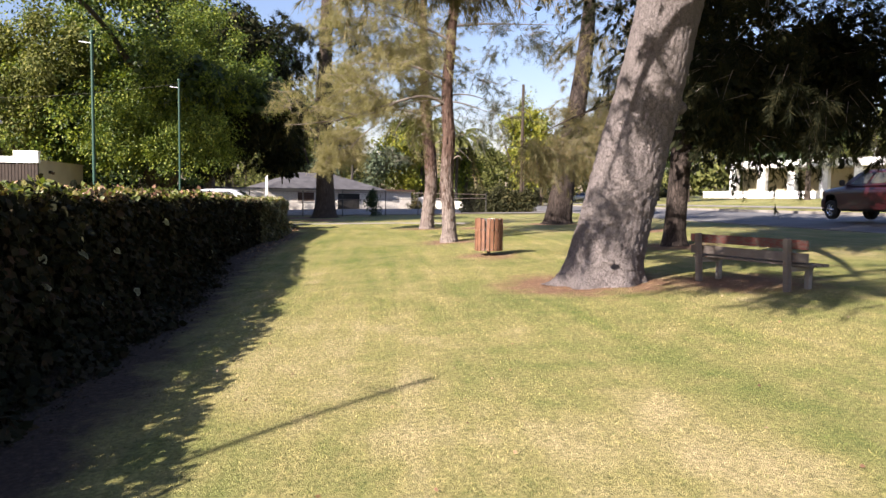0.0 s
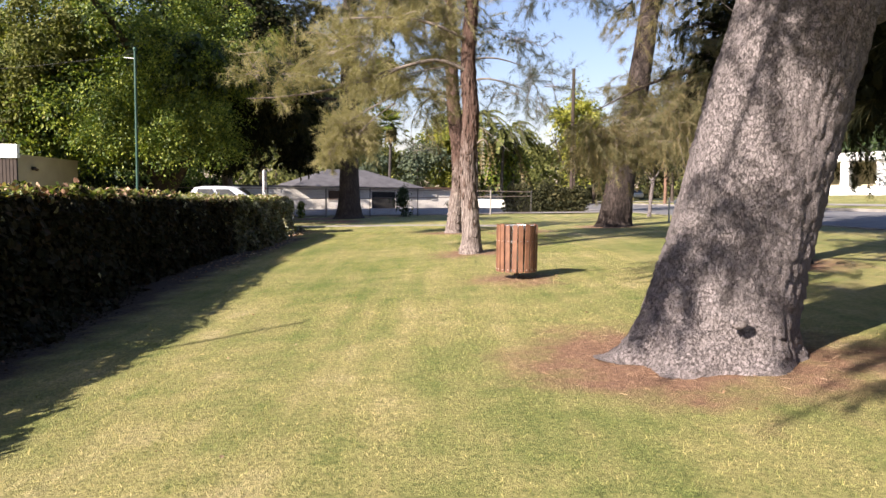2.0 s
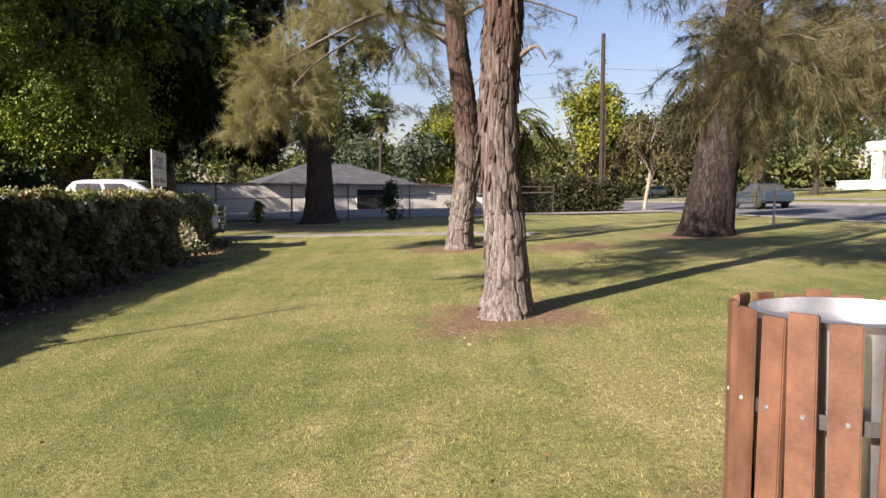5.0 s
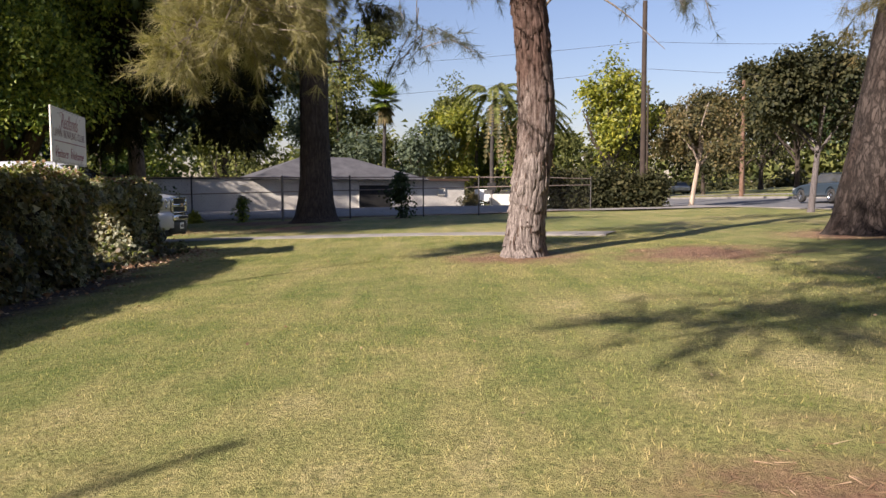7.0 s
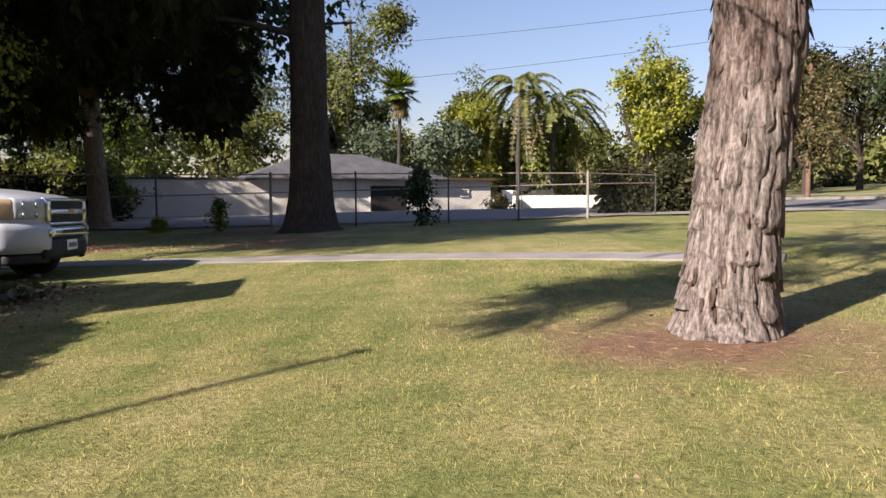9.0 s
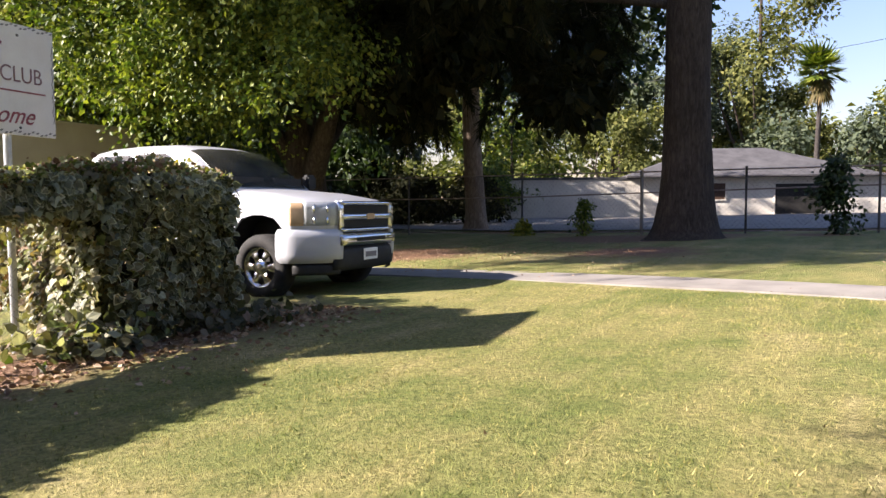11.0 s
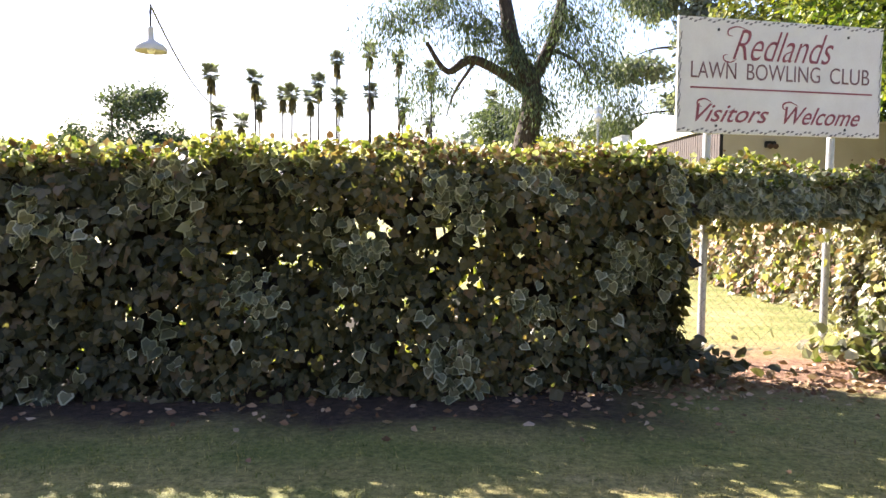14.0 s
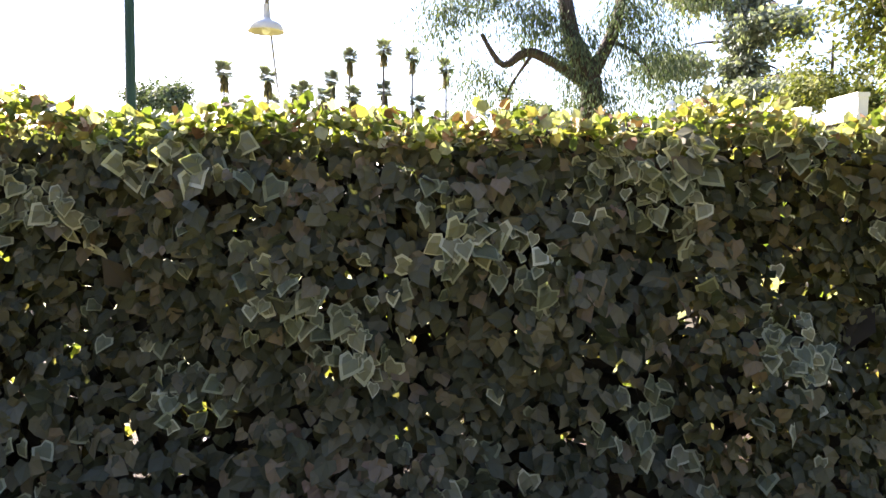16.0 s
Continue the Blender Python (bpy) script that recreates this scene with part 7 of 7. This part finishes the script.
M["silver"] = mat_paint("silver_car_paint", (0.45, 0.46, 0.49))
M["chrome"] = mat_plain("chrome", (0.6, 0.6, 0.62), (0.72, 0.72, 0.73), 8.0, 0.16, 1.0, 0.5, 0.0)
M["tyre"] = mat_plain("tyre_rubber", (0.018, 0.018, 0.018), (0.04, 0.038, 0.036), 12.0, 0.85, bump=0.4)
M["lens"] = mat_plain("headlight_lens", (0.36, 0.37, 0.37), (0.46, 0.47, 0.47), 6.0, 0.12, 0.2, 0.7, 0.0)
M["amber"] = mat_plain("amber_lens", (0.40, 0.27, 0.15), (0.48, 0.34, 0.20), 8.0, 0.2, 0.0, 0.6, 0.0)
M["blue_paint"] = mat_paint("slate_blue_paint", (0.03, 0.045, 0.062))
M["dark_red"] = mat_paint("dark_red_paint", (0.05, 0.008, 0.01))
M["white_paint_car"] = mat_paint("white_car_paint", (0.75, 0.75, 0.74))


def mat_glass(name):
    n = Nodes(name, 0.05, 0.0, 0.6)
    n.p.inputs["Transmission Weight"].default_value = 0.35
    f = n.noise(n.coords(), 3.0, 3)
    return n.done(n.ramp(f, [(0.3, (0.05, 0.05, 0.042)), (0.7, (0.10, 0.097, 0.082))]))


M["glass"] = mat_glass("tinted_glass")


def arch(cx, r, z, steps=10):
    return [(cx + r * math.cos(a), z + r * math.sin(a)) for a in np.linspace(0, math.pi, steps)]


def side_body(bm, prof, half, bevel):
    a = [bm.verts.new((x, -half, z)) for x, z in prof]
    c = [bm.verts.new((x, half, z)) for x, z in prof]
    bm.faces.new(a)
    bm.faces.new(c[::-1])
    n = len(prof)
    for i in range(n):
        bm.faces.new((a[(i + 1) % n], a[i], c[i], c[(i + 1) % n]))
    bmesh.ops.recalc_face_normals(bm, faces=bm.faces)
    if bevel:
        es = [e for e in bm.edges if len(e.link_faces) == 2 and abs(e.verts[0].co.y - e.verts[1].co.y) < 1e-4 and abs(e.verts[0].co.y) > half - 1e-3]
        bmesh.ops.bevel(bm, geom=es, offset=bevel, segments=3, affect="EDGES")


def wheel_at(parent, x, y, r, width, out):
    """A wheel whose outer face looks along out (-1 or +1 in y)."""
    b = bmesh.new()
    prof = [(0.62, -0.5), (0.80, -0.52), (0.95, -0.46), (1.0, -0.3), (1.0, 0.3), (0.95, 0.46), (0.80, 0.52), (0.62, 0.5)]
    rings = [[b.verts.new((x + math.cos(a) * r * q, y + out * w * width, r + math.sin(a) * r * q)) for a in np.linspace(0, 2 * math.pi, 36, endpoint=False)] for q, w in prof]
    for i in range(len(prof)):
        p, q = rings[i], rings[(i + 1) % len(prof)]
        for j in range(36):
            b.faces.new((p[j], p[(j + 1) % 36], q[(j + 1) % 36], q[j]))
    bmesh.ops.recalc_face_normals(b, faces=b.faces)
    w = part("wheel", b, M["tyre"], parent, "black rubber tyre with a bright rim", True)
    b = bmesh.new()
    bmesh.ops.create_cone(b, cap_ends=True, segments=32, radius1=r * 0.62, radius2=r * 0.62, depth=0.02, matrix=Matrix.Translation((x, y + out * width * 0.15, r)) @ Matrix.Rotation(math.pi / 2, 4, "X"))
    part("hub_back", b, M["dark"], w)
    b = bmesh.new()
    dish = [(0.64, 0.30), (0.63, 0.46), (0.59, 0.46), (0.56, 0.38), (0.52, 0.33), (0.45, 0.36), (0.36, 0.40), (0.30, 0.41), (0.25, 0.36), (0.20, 0.36), (0.17, 0.50), (0.10, 0.54), (0.02, 0.545)]
    step = np.linspace(0, 2 * math.pi, 48, endpoint=False)
    rings = []
    for i, (q, d) in enumerate(dish):
        ring = []
        for j, a in enumerate(step):
            swell = 0.05 * math.cos(6 * a) if 4 <= i <= 7 else 0.0
            ring.append(b.verts.new((x + math.cos(a) * r * q, y + out * width * (d + swell), r + math.sin(a) * r * q)))
        rings.append(ring)
    for i in range(len(dish) - 1):
        for j in range(48):
            wide = abs((j + 0.5) % 8 - 4)
            if (i in (5, 6) and wide < 2.1) or (i == 4 and wide < 2.1) or (i == 7 and wide < 1.1):
                continue
            k = (j + 1) % 48
            b.faces.new((rings[i][j], rings[i][k], rings[i + 1][k], rings[i + 1][j]))
    b.faces.new(rings[-1])
    bmesh.ops.recalc_face_normals(b, faces=b.faces)
    part("rim", b, M["chrome"], w, "chrome six-spoke rim", True)


def nose_x(f):
    """How far the rounded nose reaches at the share f of its half width."""
    return 2.72 - 0.07 * f * f - 0.34 * max(0.0, (abs(f) - 0.55) / 0.45) ** 1.6


def nose_strip(bm, side, f0, f1, z0, z1, off, bulge_out, back=0.0):
    """A panel that follows the rounded corner of the nose, swelling in its middle."""
    fs = list(np.linspace(f0, f1, 12))
    plan = [(nose_x(f), 0.98 * f) for f in fs]
    if back:
        plan += [(nose_x(1.0) - back * k / 3, 0.98) for k in (1, 2, 3)]
    p = np.array(plan)
    t = np.gradient(p, axis=0)
    t /= np.linalg.norm(t, axis=1)[:, None]
    out = np.stack([t[:, 1], -t[:, 0]], -1)
    grid = []
    for k in range(9):
        u = k / 8
        o = off + bulge_out * math.sin(math.pi * u) ** 0.6 - (0.03 if k in (0, 8) else 0)
        grid.append([bm.verts.new((q[0], side * q[1], z0 + (z1 - z0) * u)) for q in p + out * o])
    for r0, r1 in zip(grid, grid[1:]):
        for i in range(len(r0) - 1):
            bm.faces.new((r0[i], r0[i + 1], r1[i + 1], r1[i]))
    for col in (0, -1):
        inner = [bm.verts.new((r[col].co.x - 0.05, r[col].co.y * 0.97, r[col].co.z)) for r in grid]
        for i in range(8):
            bm.faces.new((grid[i][col], grid[i + 1][col], inner[i + 1], inner[i]))
    bmesh.ops.recalc_face_normals(bm, faces=bm.faces)


def pickup(name, label, x, y, rz, paint, detail=True, group=""):
    ob = thing(name, label, "truck", x, y, float(gz(x, y)) + 0.02, rz, group)
    b = bmesh.new()
    prof = [(-2.8, 0.55), (-2.8, 1.16), (-0.95, 1.20), (0.98, 1.22), (1.2, 1.215), (1.9, 1.17), (2.45, 1.10), (2.66, 1.02), (2.70, 0.92), (2.70, 0.80), (2.66, 0.52), (2.3, 0.48)]
    prof += arch(1.82, 0.50, 0.46) + [(1.2, 0.42), (-1.35, 0.42)] + arch(-1.92, 0.50, 0.46) + [(-2.45, 0.5)]
    rows = []
    half_rows = (0.2, 0.42, 0.55, 0.64, 0.74, 0.84, 0.92, 0.965, 0.99, 1.0)
    for f in [-v for v in half_rows[::-1]] + [0.0] + list(half_rows):
        drop = 0.10 * max(0, (abs(f) - 0.8) / 0.2) ** 2.5 + 0.035 * f * f
        rows.append([b.verts.new((px if px < 2.28 else 2.28 + (px - 2.28) * (nose_x(f) - 2.28) / 0.42, 0.98 * f, pz - drop * max(0, min(1, (pz - 0.92) / 0.16)))) for px, pz in prof])
    n = len(prof)
    for r0, r1 in zip(rows, rows[1:]):
        for i in range(n):
            b.faces.new((r0[(i + 1) % n], r0[i], r1[i], r1[(i + 1) % n]))
    b.faces.new(rows[0])
    b.faces.new(rows[-1][::-1])
    bmesh.ops.recalc_face_normals(b, faces=b.faces)
    part("body", b, paint, ob, "", True).data.set_sharp_from_angle(angle=radians(38))
    roof = [(1.26, 1.19), (1.10, 1.345), (0.94, 1.485), (0.78, 1.61), (0.64, 1.70), (0.50, 1.765), (0.34, 1.80), (0.1, 1.825), (-0.5, 1.835), (-1.1, 1.815), (-1.36, 1.77), (-1.48, 1.62), (-1.55, 1.4), (-1.58, 1.19)]

    def cab_at(px, pz, f, off=0.0):
        up = (pz - 1.19) / 0.62
        edge = max(0.0, (abs(f) - 0.8) / 0.2)
        return (px - (0.12 * f * f if px > 0.2 else 0.0) + off * 0.66, f * (0.92 - 0.165 * up), 1.19 + (pz - 1.19) * 0.84 - (0.03 * f * f + 0.055 * edge * edge) * up + off * 0.75)

    b = bmesh.new()
    across = (-1, -0.985, -0.95, -0.9, -0.82, -0.6, -0.3, 0, 0.3, 0.6, 0.82, 0.9, 0.95, 0.985, 1)
    rows = [[b.verts.new(cab_at(px, pz, f)) for px, pz in roof] for f in across]
    for r0, r1 in zip(rows, rows[1:]):
        for k in range(len(roof) - 1):
            b.faces.new((r0[k], r0[k + 1], r1[k + 1], r1[k]))
    b.faces.new(rows[0])
    b.faces.new(rows[-1][::-1])
    bmesh.ops.recalc_face_normals(b, faces=b.faces)
    part("cab", b, paint, ob, "", True).data.set_sharp_from_angle(angle=radians(40))
    lo = [(1.10, 0.92, 1.20), (1.10, -0.92, 1.20), (-1.55, -0.92, 1.20), (-1.55, 0.92, 1.20)]
    hi = [(0.30, 0.757, 1.70), (0.30, -0.757, 1.70), (-1.35, -0.757, 1.70), (-1.35, 0.757, 1.70)]
    L = [Vector(p) for p in lo]
    Hh = [Vector(p) for p in hi]

    def pane(nm, q, push):
        b = bmesh.new()
        c = sum(q, Vector()) / 4
        nrm = (q[1] - q[0]).cross(q[3] - q[0]).normalized()
        if nrm.dot(c - Vector((-0.4, 0, 1.5))) < 0:
            nrm = -nrm
        vs = [b.verts.new(p + nrm * push) for p in q]
        vb = [b.verts.new(p - nrm * 0.01) for p in q]
        b.faces.new(vs)
        for i in range(4):
            j = (i + 1) % 4
            b.faces.new((vs[i], vs[j], vb[j], vb[i]))
        bmesh.ops.recalc_face_normals(b, faces=b.faces)
        part(nm, b, M["glass"], ob, "dark tinted glass")

    mixp = lambda a, c, t: a.lerp(c, t)
    b = bmesh.new()
    shield = [(1.22, 1.229), (1.10, 1.345), (0.94, 1.485), (0.78, 1.61), (0.64, 1.70), (0.55, 1.742)]
    rows = [[b.verts.new(cab_at(px, pz, f, 0.014)) for px, pz in shield] for f in np.linspace(-0.9, 0.9, 13)]
    for r0, r1 in zip(rows, rows[1:]):
        for k in range(len(shield) - 1):
            b.faces.new((r0[k], r0[k + 1], r1[k + 1], r1[k]))
    bmesh.ops.recalc_face_normals(b, faces=b.faces)
    bmesh.ops.solidify(b, geom=b.faces[:], thickness=0.012)
    part("windscreen", b, M["glass"], ob, "dark tinted glass", True).data.set_sharp_from_angle(angle=radians(40))
    for s in (-1, 1):
        b = bmesh.new()
        box(b, 1.13, min(s * 0.10, s * 0.68), 1.25, 1.155, max(s * 0.10, s * 0.68), 1.335)
        part("wiper", b, M["black"], ob)
    for i, j in ((1, 2), (0, 3)):
        for u0, u1 in ((0.14, 0.50), (0.56, 0.90)):
            f = lambda u, w: mixp(mixp(L[i], Hh[i], w), mixp(L[j], Hh[j], w), u)
            pane("side_window", [f(u0, 0.10), f(u1, 0.10), f(u1, 0.80), f(u0 + 0.05 if u0 < 0.3 else u0, 0.80)], 0.012)
    for wx in (1.82, -1.92):
        for s in (-1, 1):
            wheel_at(ob, wx, s * 0.85, 0.395, 0.25, s)
            b = bmesh.new()
            rr = [b.verts.new((wx + math.cos(a) * 0.49, s * 0.95, 0.46 + math.sin(a) * 0.49)) for a in np.linspace(0, math.pi, 14)]
            ri = [b.verts.new((wx + math.cos(a) * 0.49, s * 0.6, 0.46 + math.sin(a) * 0.49)) for a in np.linspace(0, math.pi, 14)]
            for k in range(13):
                b.faces.new((rr[k], rr[k + 1], ri[k + 1], ri[k]))
            b.faces.new(ri)
            part("wheel_arch", b, M["black"], ob)
    b = bmesh.new()
    box(b, -2.6, -0.8, 0.35, 2.3, 0.8, 0.52)
    part("chassis", b, M["black"], ob)
    for s in (-1, 1):
        b = bmesh.new()
        nose_strip(b, s, 0.60, 0.90, 0.80, 1.055, 0.006, 0.012)
        hl = part("headlight", b, M["lens"], ob, "clear headlight lens", True)
        b = bmesh.new()
        nose_strip(b, s, 0.905, 1.0, 0.80, 1.045, 0.006, 0.012)
        part("turn_signal", b, M["amber"], hl, "amber turn signal", True)
        for f, rzz in ((0.70, 0.985), (0.70, 0.87), (0.82, 0.985), (0.82, 0.87)):
            b = bmesh.new()
            bmesh.ops.create_icosphere(b, subdivisions=2, radius=0.05, matrix=Matrix.Translation((nose_x(f) + 0.002, s * 0.98 * f, rzz)) @ Matrix.Rotation(-s * 0.5, 4, "Z") @ Matrix.Diagonal((0.4, 1.25, 0.95, 1)))
            part("reflector", b, M["chrome"], hl, "", True)
        b = bmesh.new()
        nose_strip(b, s, 0.55, 1.0, 0.45, 0.785, 0.035, 0.022, 0.16)
        part("bumper_corner", b, paint, ob, "painted bumper corner", True)
        b = bmesh.new()
        nose_strip(b, s, 0.55, 0.98, 0.33, 0.44, 0.0, 0.01)
        part("valance", b, M["black"], ob, "black plastic valance", True)
        b = bmesh.new()
        box(b, 0.95, s * 0.94, 1.20, 1.07, s * 1.16, 1.40, 0.03)
        part("mirror", b, M["black"], ob)
    b = bmesh.new()
    nose_strip(b, 1, -0.56, 0.56, 0.765, 1.045, 0.012, 0.0)
    g = part("grille", b, M["black"], ob, "black mesh grille")
    for z0, z1, swell in ((1.02, 1.062, 0.02), (0.868, 0.94, 0.032), (0.752, 0.79, 0.022)):
        b = bmesh.new()
        nose_strip(b, 1, -0.57, 0.57, z0, z1, 0.03, swell)
        part("chrome_bar", b, M["chrome"], g, "rounded chrome grille bar", True)
    for z in np.linspace(0.80, 1.01, 9):
        if not 0.86 < z < 0.95:
            b = bmesh.new()
            nose_strip(b, 1, -0.54, 0.54, z - 0.004, z + 0.004, 0.02, 0.004)
            part("mesh_bar", b, M["black"], g)
    for s in (-1, 1):
        b = bmesh.new()
        nose_strip(b, s, 0.535, 0.59, 0.755, 1.06, 0.03, 0.02)
        part("chrome_end", b, M["chrome"], g, "", True)
    b = bmesh.new()
    box(b, 2.775, -0.085, 0.875, 2.79, 0.085, 0.935, 0.012)
    part("badge", b, M["amber"], g, "small gold badge")
    b = bmesh.new()
    nose_strip(b, 1, -0.60, 0.60, 0.605, 0.735, 0.05, 0.03)
    bp = part("bumper", b, M["chrome"], ob, "chrome bumper bar", True)
    b = bmesh.new()
    nose_strip(b, 1, -0.32, 0.32, 0.648, 0.70, 0.082, 0.004)
    part("slot", b, M["black"], bp)
    b = bmesh.new()
    nose_strip(b, 1, -0.62, 0.62, 0.735, 0.756, 0.01, 0.0)
    part("gap_strip", b, M["black"], bp)
    b = bmesh.new()
    nose_strip(b, 1, -0.66, 0.66, 0.36, 0.605, 0.02, 0.025)
    part("air_dam", b, M["black"], ob, "black plastic air dam", True)
    b = bmesh.new()
    box(b, 2.77, -0.155, 0.455, 2.778, 0.155, 0.575, 0.003)
    pl = part("plate", b, M["white"], ob)
    b = bmesh.new()
    box(b, 2.779, -0.12, 0.485, 2.782, 0.12, 0.54)
    part("bar", b, M["sign_grey"], pl)
    for ch in ob.children_recursive:
        top = ch if ch.parent == ob else ch.parent
        if not top.name.startswith("wheel") or top.name.startswith("wheel_arch"):
            ch.data.transform(Matrix.Translation((0, 0, 0.42)) @ Matrix.Diagonal((1, 1, 1.19, 1)) @ Matrix.Translation((0, 0, -0.42)))
    ob.matrix_basis = ob.matrix_basis @ Matrix.Scale(1.05, 4)
    return ob


pickup("pickup_truck", "silver pickup truck parked with its nose past the hedge", -3.37, 39.475, 4, M["silver"])
pickup("pickup_truck", "dark red pickup truck on the street", 25.2, 27.3, 90, M["dark_red"])


def sedan(label, x, y, rz, paint):
    ob = thing("parked_car", label, "car", x, y, float(gz(x, y)) - (0.10 if ROAD[0] < x < ROAD[1] else -0.07), rz, "cars")
    b = bmesh.new()
    prof = [(-2.25, 0.42), (-2.28, 0.75), (-2.15, 0.95), (-1.4, 0.99), (0.75, 0.95), (1.6, 0.86), (2.15, 0.72), (2.28, 0.55), (2.2, 0.34), (1.8, 0.30)]
    prof += arch(1.38, 0.36, 0.32) + [(0.9, 0.26), (-0.95, 0.26)] + arch(-1.35, 0.36, 0.32) + [(-1.85, 0.3)]
    side_body(b, prof, 0.88, 0.09)
    part("body", b, paint, ob)
    b = bmesh.new()
    lo = [(0.85, 0.80, 0.93), (0.85, -0.80, 0.93), (-1.75, -0.80, 0.95), (-1.75, 0.80, 0.95)]
    hi = [(0.05, 0.58, 1.40), (0.05, -0.58, 1.40), (-1.0, -0.58, 1.41), (-1.0, 0.58, 1.41)]
    vl, vh = [b.verts.new(p) for p in lo], [b.verts.new(p) for p in hi]
    for i in range(4):
        j = (i + 1) % 4
        b.faces.new((vl[i], vl[j], vh[j], vh[i]))
    bmesh.ops.recalc_face_normals(b, faces=b.faces)
    part("glazing", b, M["glass"], ob, "dark wraparound windows")
    b = bmesh.new()
    box(b, -1.08, -0.60, 1.395, 0.14, 0.60, 1.44, 0.02)
    part("roof", b, paint, ob)
    for wx in (1.38, -1.35):
        for s in (-1, 1):
            wheel_at(ob, wx, s * 0.78, 0.32, 0.2, s)
    for s in (-1, 1):
        b = bmesh.new()
        box(b, 2.1, s * 0.5, 0.6, 2.26, s * 0.82, 0.74, 0.02)
        part("headlight", b, M["lens"], ob)
    return ob


sedan("slate blue car on the street beyond the lawn", 25.6, 57.5, 90, M["blue_paint"])
sedan("dark car parked beyond the yard", 14.2, 92.0, 20, M["blue_paint"])
sedan("white car parked beyond the yard", 11.0, 94.0, 160, M["white_paint_car"])
sedan("pale car parked far up the street", 36.0, 108.0, 80, M["white_paint_car"])


# ---- grass blades, fallen leaves ----
GRASS = ([(-0.075, 0, 0), (0.075, 0, 0), (0.02, 1, 0)], [(0, 1, 2)])
rng = np.random.default_rng(5)
spots = [(0.9, 11.5, 1.5, 13, 135000), (0.9, 10.5, 13, 27, 165000), (0.9, 10.5, 27, 40.5, 200000), (-8, -0.6, 33, 37, 16000)]
for x0, x1, y0, y1, n in spots:
    x, y = rng.uniform(x0, x1, n), rng.uniform(y0, y1, n)
    keep = np.ones(n, bool)
    for dx, dy, dr in DIRT:
        keep &= np.hypot(x - dx, y - dy) > dr * rng.uniform(0.6, 1.15, n)
    keep &= (x > np.interp(y, [3, 20], [2.8, 1.28]) + rng.normal(size=n) * 0.14) | (y > 33.2)
    x, y = x[keep], y[keep]
    p = np.stack([x, y, land(x, y) - 0.004], -1)
    way = rng.normal(size=p.shape) * np.array([0.5, 0.5, 0.15]) + np.array([0, 0, 1.0])
    v, f = cloud(*GRASS, p, frames_from(way, rng), rng.uniform(0.014, 0.036, len(p)) * (0.9 + 0.4 * np.sin(x * 23 + 3 * np.sin(y * 9)) * np.sin(y * 19 + 3 * np.sin(x * 7))))
    tagged(np_part("grass", v, f, M["blades"]), "short mown grass blades, green and straw", "grass", kind="stuff")
n = 2200
x, y = np.concatenate([rng.normal(0.25, 0.28, 1700), rng.normal(0.95, 0.3, 500)]), np.concatenate([rng.uniform(32.5, 38.2, 1700), rng.uniform(20, 38, 500)])
p = np.stack([x, y, land(x, y) + 0.012], -1)
way = rng.normal(size=p.shape) * np.array([1, 1, 0.12])
tagged(np_part("fallen_leaves", *cloud(*DIAMOND, p, frames_from(way, rng), rng.uniform(0.03, 0.075, n)), M["litter"]), "dry fallen leaves at the foot of the hedge", "leaves", kind="stuff")
n = 2780
x, y = np.concatenate([rng.uniform(0.5, 11, 380), rng.normal(-3, 2.4, 2400)]), np.concatenate([rng.uniform(3, 52, 380), rng.normal(46, 2.2, 2400)])
p = np.stack([x, y, land(x, y) + 0.03], -1)
way = rng.normal(size=p.shape) * np.array([1, 1, 0.15])
tagged(np_part("fallen_leaves", *cloud(*DIAMOND, p, frames_from(way, rng), rng.uniform(0.02, 0.05, n)), M["litter"]), "scattered dry leaves on the lawn", "leaves", kind="stuff")
n = 5000
k = rng.integers(0, 8, n)
cen = np.array(DIRT)[k]
a, r = rng.uniform(0, 6.28, n), np.sqrt(rng.uniform(0, 1, n)) * cen[:, 2] * 1.1
x, y = cen[:, 0] + np.cos(a) * r, cen[:, 1] + np.sin(a) * r
p = np.stack([x, y, land(x, y) + 0.008], -1)
way = rng.normal(size=p.shape) * np.array([1, 1, 0.1])
tagged(np_part("fallen_needles", *cloud([(-0.03, 0, 0), (0.03, 0, 0), (0, 1, 0.02)], [(0, 1, 2)], p, frames_from(way, rng), rng.uniform(0.04, 0.10, n)), M["litter"]), "rusty fallen needles under the trees", "needles", kind="stuff")
